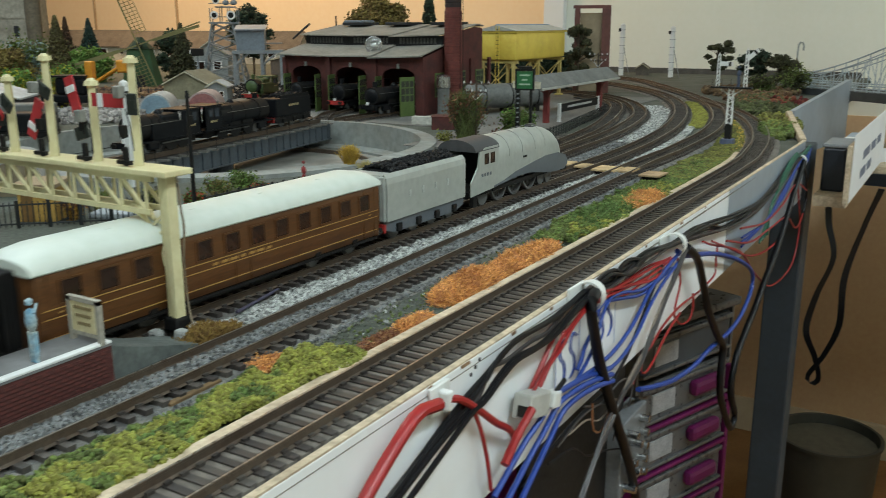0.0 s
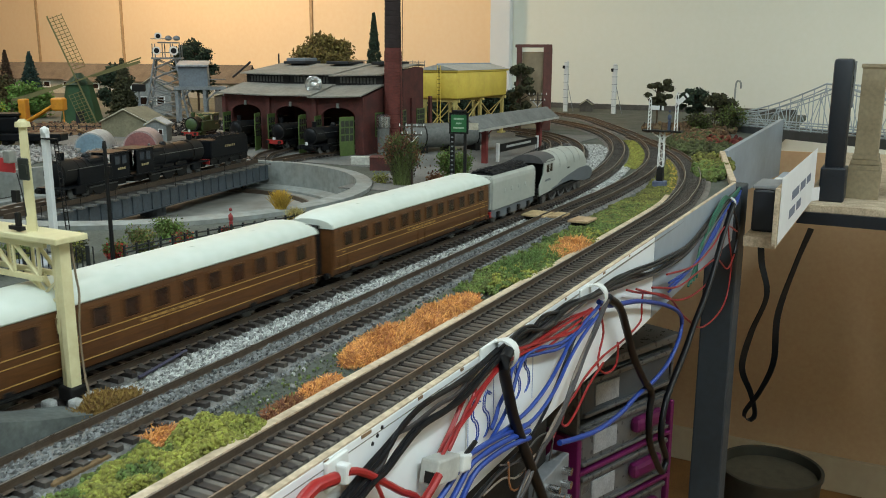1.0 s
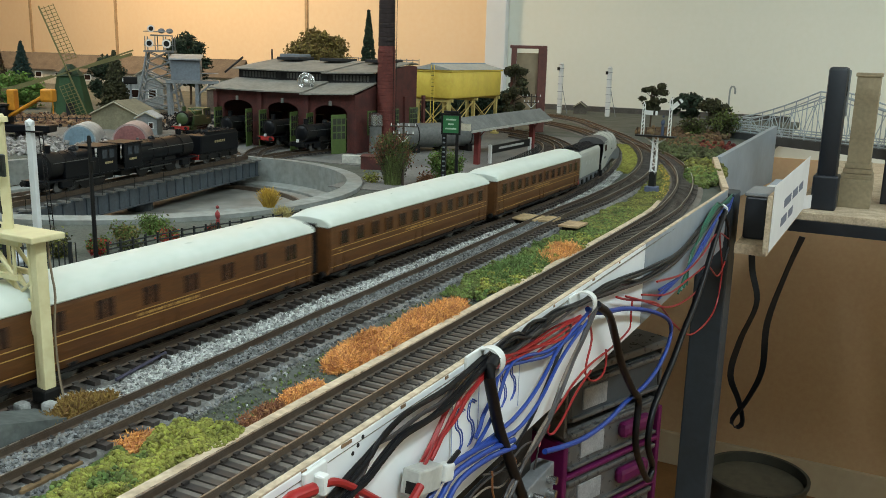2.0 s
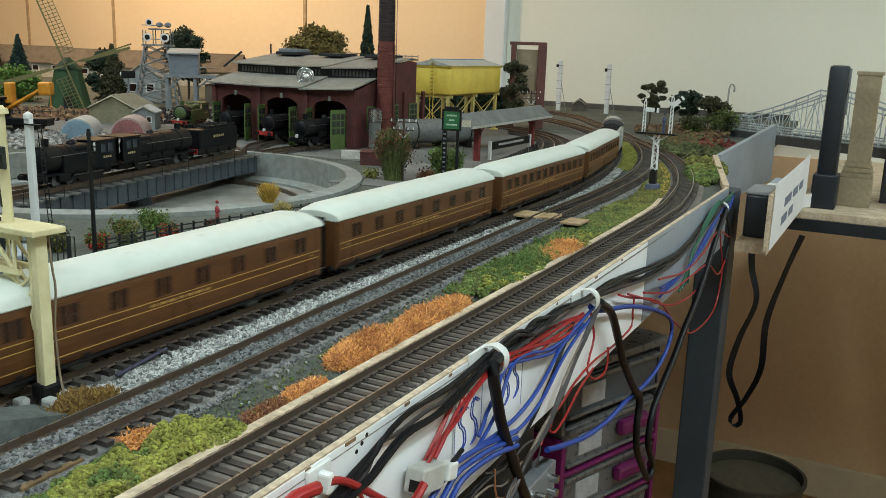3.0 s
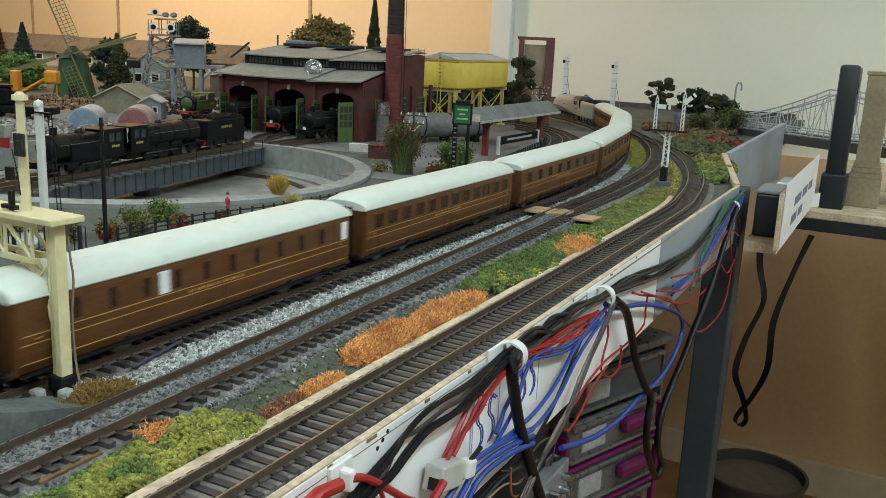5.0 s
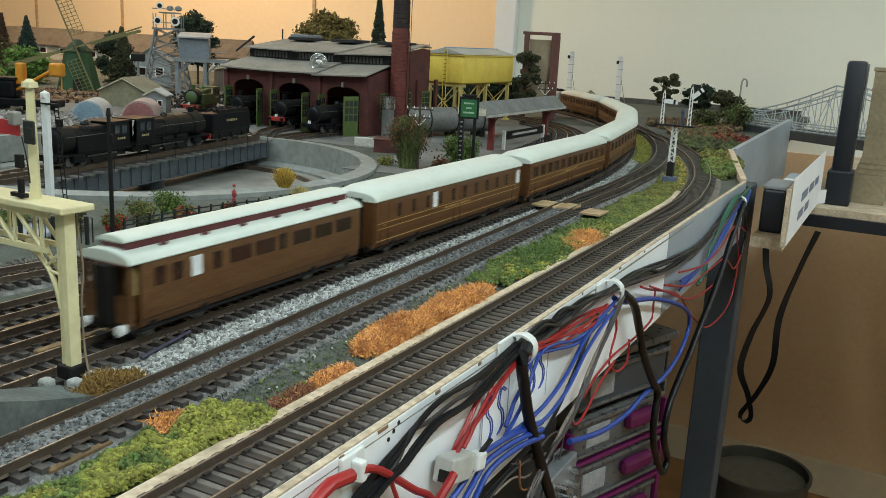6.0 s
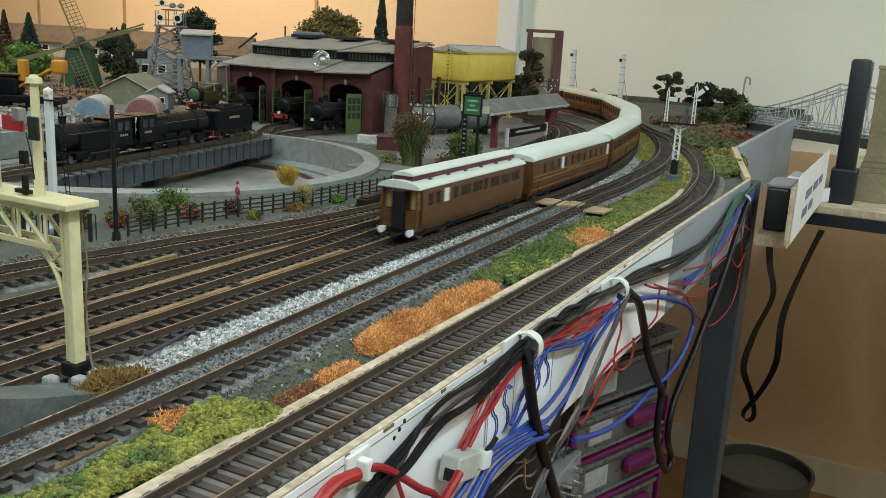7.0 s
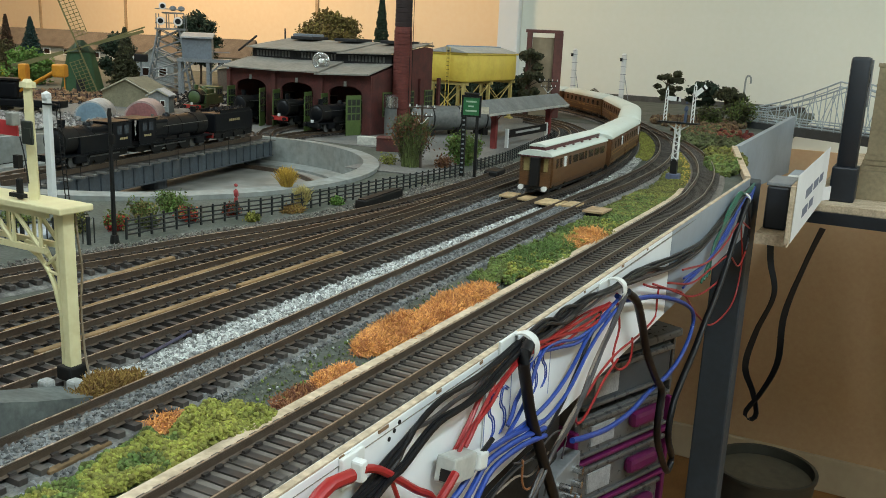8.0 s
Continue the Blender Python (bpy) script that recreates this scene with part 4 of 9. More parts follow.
NAVY_BLACK = mat("blue_black_plastic", (0.012, 0.016, 0.023), 0.4, var=0.2, scale=30)
BRIDGE_STEEL = mat("pale_blue_bridge_steel", (0.40, 0.47, 0.50), 0.5, var=0.2, scale=50)
PAPER = mat("white_paper", (0.78, 0.78, 0.78), 0.7, var=0.06, scale=20, bump=0)
INK_GREY = mat("grey_ink", (0.16, 0.18, 0.24), 0.7, var=0.1, scale=40, bump=0)
PLANK = mat("pale_crossing_plank", (0.50, 0.36, 0.20), 0.8, var=0.35, scale=70, bump=0.3, dirt=(0.3, 0.2, 0.1), rand=0.15)
BARK = mat("tree_bark", (0.075, 0.05, 0.03), 0.9, var=0.3, scale=90, bump=0.6)
FOAM_LIME = mat("lime_green_foam", (0.25, 0.245, 0.045), 0.95, var=0.4, scale=60, island=0.4, dirt=(0.15, 0.16, 0.03))
FOAM_OLIVE = mat("olive_green_foam", (0.17, 0.165, 0.036), 0.95, var=0.45, scale=60, island=0.5, dirt=(0.08, 0.085, 0.02))
FOAM_GREEN = mat("mid_green_foam", (0.13, 0.16, 0.038), 0.95, var=0.4, scale=60, island=0.5, dirt=(0.05, 0.09, 0.02))
LICHEN = mat("orange_lichen_shreds", (0.76, 0.37, 0.125), 0.85, var=0.25, scale=80, island=0.35, dirt=(0.3, 0.09, 0.02))
STRAW = mat("straw_tuft", (0.55, 0.36, 0.06), 0.85, var=0.2, scale=80, island=0.25)
BROWN_TUFT = mat("brown_fibre_tuft", (0.26, 0.155, 0.04), 0.9, var=0.25, scale=80, island=0.3)
LEAF_DARK = mat("dark_conifer_green", (0.028, 0.048, 0.026), 0.9, var=0.3, scale=60, island=0.45)
LEAF_TEAL = mat("blue_green_conifer", (0.02, 0.055, 0.05), 0.9, var=0.3, scale=60, island=0.4)
LEAF_MID = mat("mid_tree_green", (0.058, 0.058, 0.024), 0.9, var=0.3, scale=60, island=0.45)
LEAF_OLIVE = mat("olive_brown_foliage", (0.20, 0.15, 0.045), 0.9, var=0.3, scale=60, island=0.4)
LEAF_BRIGHT = mat("bright_green_foliage", (0.13, 0.23, 0.045), 0.9, var=0.3, scale=60, island=0.4)
LEAF_RUST = mat("rust_tipped_foliage", (0.19, 0.085, 0.04), 0.9, var=0.3, scale=60, island=0.4)
LEAF_RED = mat("red_flower_foam", (0.40, 0.035, 0.025), 0.9, var=0.3, scale=60, island=0.35)
WIRE_BLACK = mat("black_cable_sheath", (0.006, 0.006, 0.0075), 0.42, var=0.2, scale=40, bump=0, spec=0.3)
WIRE_GREY = mat("grey_brown_wire", (0.05, 0.043, 0.042), 0.45, var=0.2, scale=40, bump=0)
WIRE_RED = mat("red_wire", (0.34, 0.018, 0.018), 0.4, var=0.15, scale=40, bump=0)
WIRE_BLUE = mat("blue_wire", (0.018, 0.055, 0.30), 0.4, var=0.15, scale=40, bump=0)
WIRE_GREEN = mat("green_wire", (0.015, 0.12, 0.075), 0.4, var=0.15, scale=40, bump=0)
NYLON = mat("white_nylon", (0.72, 0.73, 0.70), 0.35, var=0.08, scale=40, bump=0)
MAGENTA = mat("magenta_plastic", (0.17, 0.012, 0.10), 0.35, var=0.12, scale=20, bump=0)
CLEAR_GREY = mat("cloudy_grey_plastic", (0.13, 0.127, 0.125), 0.3, var=0.2, scale=14, bump=0)
BIN = mat("olive_grey_bin", (0.045, 0.042, 0.03), 0.5, var=0.2, scale=12)


def fence_run(name, label, pts, h, gap, rails, post=0.0016, bars=0.0, m=None):
    """A post and rail fence along pts."""
    m = m or FENCE
    t = thing(name, label, "fence")
    line = smooth_line([(x, y, 0) for x, y in pts], gap)
    pm = finish("post", box((0, 0, h / 2), (post, post, h)), m)
    for p in line:
        part("post", pm, None, t, at=pose(p.x, p.y, 0, 0, 0, random.uniform(-8, 8)))
    for z in rails:
        bm = bmesh.new()
        tube(bm, [(p.x, p.y, z + random.uniform(-0.0003, 0.0003)) for p in line], 0.0006, 5, gap)
        part("rail", bm, m, t)
    if bars:
        bm = finish("bar", box((0, 0, h * 0.45), (0.0006, 0.0006, h * 0.9)), m)
        for p in smooth_line([(x, y, 0) for x, y in pts], bars):
            part("bar", bm, None, t, at=pose(p.x, p.y, 0.001))
    return t


def cloud(n, c, r, squash=(1, 1, 1), hollow=0.5):
    d = RNG.normal(size=(n, 3))
    d /= np.linalg.norm(d, axis=1)[:, None]
    return np.array(c) + d * (RNG.uniform(hollow, 1, (n, 1)) * r) * np.array(squash)


def leafy(name, label, x, y, h, crown_r, leaf, kind="round", trunk_h=0.3, n=1500, size=0.004, cat="tree", z=0.0, lean=0.0):
    """A model tree: tapered trunk, limbs, and a crown of many small leaf tufts round limb ends."""
    t = thing(name, label, cat, pose(x, y, z))
    tr = bmesh.new()
    tube(tr, [(0, 0, -0.001), (h * 0.01, 0, h * 0.2), (-h * 0.012 + lean * 0.5, h * 0.01, h * 0.5), (lean, 0, h * 0.9)], max(0.0012, h * 0.017), 7, h / 12)
    part("trunk", tr, BARK, t)
    cs, ss = [], []
    if kind == "cone":
        for k in range(n):
            f = RNG.uniform(0, 1) ** 0.75
            tier = 1 - (f * 9 % 1) * 0.34
            rr = crown_r * (1 - f) * tier * RNG.uniform(0.55, 1.05) + 0.002
            a = RNG.uniform(0, 2 * math.pi)
            cs.append((rr * math.cos(a), rr * math.sin(a), h * (trunk_h + (1 - trunk_h) * f) - rr * 0.25))
            ss.append(size * (1.1 - 0.5 * f))
    else:
        knots = []
        for k in range(26):
            a, f = RNG.uniform(0, 2 * math.pi), RNG.uniform(0, 1)
            rr = crown_r * math.sqrt(max(0.05, 1 - (2 * f - 1) ** 2)) * (RNG.uniform(0.45, 0.85) if kind == "round" else RNG.uniform(0.25, 1.05))
            knots.append((rr * math.cos(a) + lean * f, rr * math.sin(a), h * (trunk_h + (1 - trunk_h) * (0.08 + 0.84 * f))))
        lb = bmesh.new()
        for q in knots:
            cyl(lb, (lean * 0.4, 0, min(q[2] * 0.8, h * 0.7)), q, h * 0.009, h * 0.003, 5)
        part("limb", lb, BARK, t)
        for q in knots:
            kr = crown_r * (RNG.uniform(0.34, 0.55) if kind == "round" else RNG.uniform(0.16, 0.34))
            m = n // len(knots)
            cs += cloud(m, q, kr, (1, 1, 0.72), 0.25).tolist()
            ss += [size] * m
    cs = np.array(cs)
    tagged(part("crown", scatter("crown", cs, np.array(ss) * RNG.uniform(0.6, 1.3, len(cs)), leaf, LEAF_V, LEAF_F, 0.2), None, t), "many small uneven leaf tufts")
    tagged(part("inner_foliage", scatter("inner_foliage", cs[::3] * np.array([0.86, 0.86, 1.0]), np.array(ss)[::3] * 0.55, leaf, OCT_V, OCT_F, 0.4), None, t))
    return t


def patch(name, label, cat, area, n, size, m, height=0.003, tv=None, tf=None, floor=0.0006, lump=90):
    """Loose scenic scatter on an area given as (x, y) samples by a function of two random numbers."""
    uv = RNG.uniform(0, 1, (n, 2))
    c = np.array([(*area(u, v), 0) for u, v in uv])
    bumpy = np.array([noise.noise((q[0] * lump, q[1] * lump, 0)) for q in c])
    c[:, 2] = floor + np.clip(0.5 + 0.75 * bumpy, 0.05, 1.1) * height * RNG.uniform(0.3, 1, n)
    me = scatter(name, c, size * RNG.uniform(0.6, 1.4, n), m, ICO_V if tv is None else tv, ICO_F if tf is None else tf, 0.35)
    ob = new(name, me)
    return tagged(ob, label, cat, kind="stuff")


def strip(x0, x1, y0, y1, wob=0.004):
    def f(u, v):
        y = y0 + (y1 - y0) * v
        w = wob * math.sin(y * 61) + wob * 0.6 * math.sin(y * 137)
        return x0 + (x1 - x0) * u + w * (1 if u > 0.5 else -1) * abs(2 * u - 1), y
    return f


def mound(cx, cy, rx, ry, rz=0):
    def f(u, v):
        a, r = 2 * math.pi * u, math.sqrt(v)
        x, y = rx * r * math.cos(a), ry * r * math.sin(a)
        c, s = math.cos(radians(rz)), math.sin(radians(rz))
        return cx + c * x - s * y, cy + s * x + c * y
    return f


def along(name, u0, u1, y0, y1):
    """Samples of the band between u0 and u1 beside a track's centre line."""
    pts = [p for p in line_points(name, 0.004) if y0 <= p.y <= y1]
    def f(u, v):
        i = min(int(v * (len(pts) - 1)), len(pts) - 2)
        d = (pts[i + 1] - pts[i]).normalized()
        q = pts[i].lerp(pts[i + 1], random.random())
        k = u0 + (u1 - u0) * u
        return q.x + d.y * k, q.y - d.x * k
    return f


# ---- ground cover ----
patch("ballast", "grey and brown chips strewn between the sidings and the fence", "ballast", along("yard_c", -0.045, -0.014, 0.2, 1.0), 7000, 0.0010, mat("ash_chips", (0.15, 0.14, 0.12), 0.95, island=0.6), 0.0012, OCT_V, OCT_F)
patch("ballast", "grey chips strewn between the sidings", "ballast", along("yard_b", -0.022, 0.022, 0.14, 0.75), 5000, 0.0009, BALLAST_GREY, 0.001, OCT_V, OCT_F)
patch("ballast", "grey chips on bare ground beside the lichen", "ballast", strip(-0.056, -0.024, 0.22, 0.48), 1700, 0.0005, mat("moss_chips", (0.13, 0.135, 0.10), 0.95, island=0.5), 0.001, OCT_V, OCT_F)
patch("ballast", "pale grey-white stone chips heaped between the tracks", "ballast", along("main", 0.0160, 0.0335, 0.22, 0.72), 9000, 0.00115, BALLAST_PALE, 0.0028, OCT_V, OCT_F)
patch("ballast", "pale grey stone chips between the far tracks", "ballast", along("main", 0.0165, 0.0260, 0.78, 1.14), 3600, 0.0013, BALLAST_PALE, 0.0020, OCT_V, OCT_F)
patch("ballast", "fine grey stone chips between the rails", "ballast", along("second", -0.0072, 0.0072, 0.1, 0.74), 6500, 0.00085, BALLAST_GREY, 0.0008, OCT_V, OCT_F, 0.0045)
patch("ballast", "dark grey stone chips beside the track", "ballast", along("second", 0.0100, 0.0185, 0.1, 0.75), 4200, 0.0011, BALLAST_GREY, 0.0015, OCT_V, OCT_F)
patch("ballast", "grey stone chips beside the main line", "ballast", along("main", -0.0185, 0.0185, 0.14, 0.8), 4200, 0.0009, BALLAST_GREY, 0.0012, OCT_V, OCT_F)
patch("ballast", "brownish fine ballast over the sidings", "ballast", along("yard_a", -0.02, 0.02, 0.14, 1.0), 2600, 0.0009, mat("brown_ballast", (0.26, 0.21, 0.16), 0.9, island=0.5), 0.0012, OCT_V, OCT_F)
patch("ballast", "grey stone chips beyond the sidings", "ballast", along("yard_a", 0.016, 0.03, 0.56, 0.95), 2600, 0.0012, BALLAST_GREY, 0.0015, OCT_V, OCT_F)
patch("ballast", "grey chips on the bend", "ballast", along("yard_a", 0.014, 0.05, 0.95, 1.4), 2500, 0.0013, BALLAST_PALE, 0.001, OCT_V, OCT_F)
patch("ground_foam", "lime green and yellow scenic foam bushes between the tracks", "scenic foam", strip(-0.042, -0.0210, 0.11, 0.250, 0.003), 15000, 0.00080, FOAM_LIME, 0.0078, lump=110)
patch("ground_foam", "darker green scenic foam beneath the lime bushes", "scenic foam", strip(-0.048, -0.022, 0.08, 0.215, 0.003), 7500, 0.00081, FOAM_GREEN, 0.0062, lump=130)
patch("ground_foam", "mixed green scenic foam along the bank", "scenic foam", strip(-0.053, -0.0195, 0.475, 0.70), 11000, 0.00085, FOAM_GREEN, 0.0068, lump=110)
patch("ground_foam", "yellow-green scenic foam along the bank", "scenic foam", strip(-0.040, -0.0195, 0.49, 0.70), 5200, 0.00085, FOAM_LIME, 0.0066, lump=120)
patch("ground_foam", "yellow-green scenic foam round the signal", "scenic foam", strip(-0.060, -0.0215, 0.74, 0.93, 0.003), 9000, 0.00087, FOAM_OLIVE, 0.0035)
patch("ground_foam", "green scenic foam near the crossing", "scenic foam", strip(-0.058, -0.022, 0.70, 0.86, 0.003), 6760, 0.00087, FOAM_GREEN, 0.0035)
patch("ground_foam", "yellow-green scenic foam in the bend", "scenic foam", along("front", -0.048, -0.018, 0.93, 1.26), 9000, 0.00087, FOAM_OLIVE, 0.003)
patch("ground_foam", "ochre scenic scatter beside the bend", "scenic foam", along("front", -0.026, -0.018, 0.95, 1.3), 300, 0.0014, STRAW, 0.002)
patch("ground_foam", "yellow-green grass wedge between the bending tracks", "scenic foam", along("main", 0.0175, 0.040, 1.13, 1.5), 7000, 0.00125, FOAM_LIME, 0.0025)
patch("ground_foam", "thin green moss on the grey ground", "scenic foam", strip(-0.052, -0.024, 0.26, 0.47), 300, 0.0006, FOAM_GREEN, 0.001)
patch("ground_foam", "loose white and grey chips on bare ground", "scenic foam", strip(-0.053, -0.02, 0.2, 0.5), 70, 0.0010, BALLAST_PALE, 0.001, OCT_V, OCT_F)


def lichen(cx, cy, rx, ry, n, h, label, m=None, ln=0.008, spread=1.0):
    n = int(n * 3.0)
    uv = RNG.uniform(0, 1, (n, 2))
    f = mound(cx, cy, rx, ry)
    r = np.array([(*f(u, v), 0.0) for u, v in uv])
    d = np.sqrt(((r[:, 0] - cx) / rx) ** 2 + ((r[:, 1] - cy) / ry) ** 2)
    bump_ = np.array([0.75 + 0.5 * noise.noise((q[0] * 70, q[1] * 70, 3)) for q in r])
    r[:, 2] = h * np.sqrt(np.maximum(0, 1 - d ** 2)) * bump_ * RNG.uniform(0.35, 1, n)
    ob = new("lichen_clump", strands("lichen_clump", r, ln * (0.72 if spread > 0.5 else 1.0), 0.00030, m or LICHEN, spread, 1.7 if spread > 0.5 else 0.25))
    return tagged(ob, label, "lichen clump", kind="stuff")


lichen(-0.0320, 0.360, 0.0115, 0.034, 4200, 0.0085, "bright orange shredded lichen bush", None, 0.0062, 2.2)
lichen(-0.0310, 0.424, 0.0110, 0.040, 4200, 0.0090, "bright orange shredded lichen bush", None, 0.0062, 2.2)
lichen(-0.0265, 0.298, 0.006, 0.014, 420, 0.003, "small orange lichen tuft", None, 0.005, 2.0)
lichen(-0.0275, 0.272, 0.005, 0.013, 220, 0.0015, "small rusty lichen tuft", mat("rusty_lichen", (0.30, 0.13, 0.06), 0.9, island=0.4), 0.005, 2.0)
lichen(-0.050, 0.225, 0.007, 0.009, 300, 0.004, "small orange and brown lichen tuft", None, 0.005, 2.0)
lichen(-0.028, 0.625, 0.012, 0.035, 1400, 0.007, "orange lichen tuft among green foam")
lichen(-0.036, 0.56, 0.016, 0.05, 1600, 0.006, "green shredded lichen along the bank", mat("green_lichen", (0.12, 0.19, 0.05), 0.9, island=0.4))
lichen(-0.092, 0.232, 0.008, 0.020, 3200, 0.0075, "brown fibre grass tuft at the signal foot", BROWN_TUFT, 0.0055)
lichen(-0.325, 0.648, 0.0034, 0.0034, 320, 0.004, "straw yellow grass tuft beside the pit", STRAW, 0.017, 0.22)
lichen(-0.265, 0.592, 0.003, 0.003, 260, 0.004, "small pale straw tuft at the fence", mat("pale_straw", (0.50, 0.42, 0.16), 0.9, island=0.3), 0.014, 0.22)
lichen(-0.262, 0.575, 0.008, 0.010, 260, 0.005, "dry brown grass tuft by the fence", BROWN_TUFT, 0.007)


def crossing():
    t = thing("barrow_crossing", "pale timber barrow crossing laid over the tracks", "crossing")
    for x, w, y, ln, z in ((-0.143, 0.014, 0.745, 0.022, 0.0068), (-0.1225, 0.012, 0.738, 0.020, 0.0072), (-0.0985, 0.022, 0.735, 0.026, 0.0068), (-0.0785, 0.0125, 0.735, 0.024, 0.0074), (-0.0535, 0.018, 0.728, 0.030, 0.0066)):
        part("plank", box((x, y, z - 0.001), (w, ln, 0.002), rz=random.uniform(-4, 4), rx=-2 if x > -0.06 else 0, bevel=0.0004), PLANK, t)
        part("bearer", box((x, y, (z - 0.002) / 2), (w * 0.7, ln * 0.8, z - 0.002)), BLACK_FRAME, t)


crossing()


def yard_timbers():
    for x, y, ln, rz, m in ((-0.141, 0.30, 0.12, 0, "rusty"), (-0.1765, 0.36, 0.22, 1, "rusty"), (-0.2105, 0.33, 0.13, 4, "rusty"), (-0.1415, 0.42, 0.10, 0, "rusty")):
        solid("timber_strip", box((x, y, 0.003), (0.004, ln, 0.005), rz=rz, bevel=0.0005), mat("ochre_timber", (0.26, 0.165, 0.075), 0.8, var=0.35, scale=60, dirt=(0.13, 0.08, 0.035)), "ochre timber strip lying between the tracks", "timber")
    solid("timber_strip", box((-0.0525, 0.188, 0.0018), (0.0028, 0.026, 0.0030), rz=2, bevel=0.0004), mat("dark_ochre_timber", (0.16, 0.10, 0.045), 0.85, var=0.4, scale=90, bump=0.4), "short dark ochre timber lying on the bare ground", "timber")
    solid("point_rodding", rod((-0.102, 0.262, 0.004), (-0.110, 0.30, 0.004), 0.0008), mat("violet_rod", (0.06, 0.055, 0.09), 0.5), "thin dark rod beside the track", "rod")
    solid("timber_baulk", bx(box((-0.228, 0.655, 0.004), (0.010, 0.075, 0.008), rz=6, bevel=0.0008), (-0.228, 0.655, 0.0085), (0.007, 0.07, 0.001), rz=6), BLACK_FRAME, "black timber baulk beside the siding", "timber")
    solid("loading_gauge_box", box((-0.212, 0.86, 0.005), (0.016, 0.03, 0.010), rz=8, bevel=0.002), BLACK_FRAME, "low black box by the crossing", "box")


yard_timbers()


# ---- signal gantry ----
def gantry():
    t = thing("signal_gantry", "cream painted lattice signal gantry spanning the tracks", "signal gantry", pose(0.0210, 0.228, 0.0045))
    for x in (-0.1245, -0.3235):
        b = bmesh.new()
        bx(b, (x - 0.0020, 0.0, 0.036), (0.0018, 0.0050, 0.066), bevel=0.0003)
        bx(b, (x + 0.0014, -0.0005, 0.036), (0.0034, 0.0052, 0.066), bevel=0.0003)
        bx(b, (x - 0.0006, 0.0015, 0.036), (0.002, 0.0014, 0.066))
        part("column", b, CREAM, t)
        part("base_plate", box((x, 0, 0.0045), (0.0085, 0.009, 0.006), bevel=0.001), BLACK_FRAME, t, "black metal foot")
        for dx, dy in ((0.006, -0.004), (-0.003, -0.010), (0.003, 0.004)):
            part("foot_block", box((x + dx, dy, -0.0005), (0.0055, 0.005, 0.008), bevel=0.0012), mat("grey_white_plaster", (0.40, 0.41, 0.39), 0.85, var=0.35, scale=120, bump=0.5), t, "grey-white plaster block")
    top = box((-0.2175, 0, 0.0705), (0.201, 0.0155, 0.0026), bevel=0.0005)
    part("walkway", top, CREAM, t, "cream walkway plate on the beam")
    for dy in (-0.0045, 0.0045):
        c = bmesh.new()
        bx(c, (-0.22, dy, 0.068), (0.184, 0.0016, 0.003))
        bx(c, (-0.22, dy, 0.0535), (0.180, 0.0016, 0.0022))
        part("chord", c, CREAM, t)
        for k in range(11):
            x0 = -0.1325 - k * 0.0155
            part("brace", rod((x0, dy, 0.0535), (x0 - 0.0155, dy, 0.068), 0.0009, n=6), CREAM, t)
            part("upright", rod((x0, dy, 0.0535), (x0, dy, 0.068), 0.0008, n=6), CREAM, t)
        for sx, x in ((-1, -0.1268), (1, -0.3212)):
            br = bmesh.new()
            dy = math.copysign(0.0019, dy)
            tube(br, [(x, dy, 0.030), (x + sx * 0.004, dy, 0.042), (x + sx * 0.012, dy, 0.0505), (x + sx * 0.024, dy, 0.0535)], 0.001, 6, 0.004)
            cyl(br, (x, dy, 0.052), (x + sx * 0.007, dy, 0.0465), 0.0007, n=5)
            cyl(br, (x, dy, 0.044), (x + sx * 0.005, dy, 0.0445), 0.0007, n=5)
            cyl(br, (x + sx * 0.012, dy, 0.0535), (x + sx * 0.008, dy, 0.047), 0.0007, n=5)
            part("bracket", br, CREAM, t)
    for x, h, arm, drop in ((-0.1405, 0.043, 1, 0), (-0.1665, 0.033, 1, -74), (-0.1965, 0.043, 1, 62), (-0.2255, 0.033, 1, 50)):
        d = bmesh.new()
        cyl(d, (x, 0, 0.0715), (x, 0, 0.0715 + h), 0.0026, 0.0020, 4)
        o = part("doll", d, CREAM, t, "cream tapering signal post")
        cp = bmesh.new()
        cyl(cp, (x, 0, 0.0715 + h), (x, 0, 0.0735 + h), 0.0031, 0.0028, 8)
        cyl(cp, (x, 0, 0.0735 + h), (x, 0, 0.0746 + h), 0.0020, 0.0012, 8)
        part("finial", cp, CREAM, o)
        z = 0.0715 + h * (0.64 if drop >= 0 else 0.5)
        a = bmesh.new()
        bx(a, (-0.0115, 0, 0), (0.019, 0.0008, 0.0056))
        am = part("arm", a, mat("signal_red", (0.46, 0.03, 0.035), 0.45, var=0.15, scale=60), o, "red semaphore arm", at=pose(x - (0.004 if drop < 0 else 0), -0.004, z, 0, -drop, 0))
        part("stripe", box((-0.0155, -0.0006, 0), (0.003, 0.0006, 0.0056)), WHITE_PAINT, am)
        part("spectacle", bx(box((0.0035, 0, -0.001), (0.006, 0.0012, 0.009), bevel=0.0006), (0.0045, -0.0008, -0.001), (0.0034, 0.0006, 0.0036)), mat("dark_spectacle", (0.025, 0.03, 0.024), 0.4), am)
        part("lamp", box((x - 0.001, -0.0065, z + 0.004), (0.004, 0.0035, 0.005), bevel=0.0005), mat("grey_lamp", (0.25, 0.25, 0.22), 0.5), o)
        part("balance_lever", bx(bx(box((x - 0.003, -0.004, 0.076), (0.0024, 0.002, 0.008), bevel=0.0006), (x - 0.003, -0.004, 0.0865), (0.003, 0.002, 0.005)), (x - 0.0035, -0.0045, 0.0735), (0.008, 0.002, 0.0016)), BLACK_FRAME, o)
        w = bmesh.new()
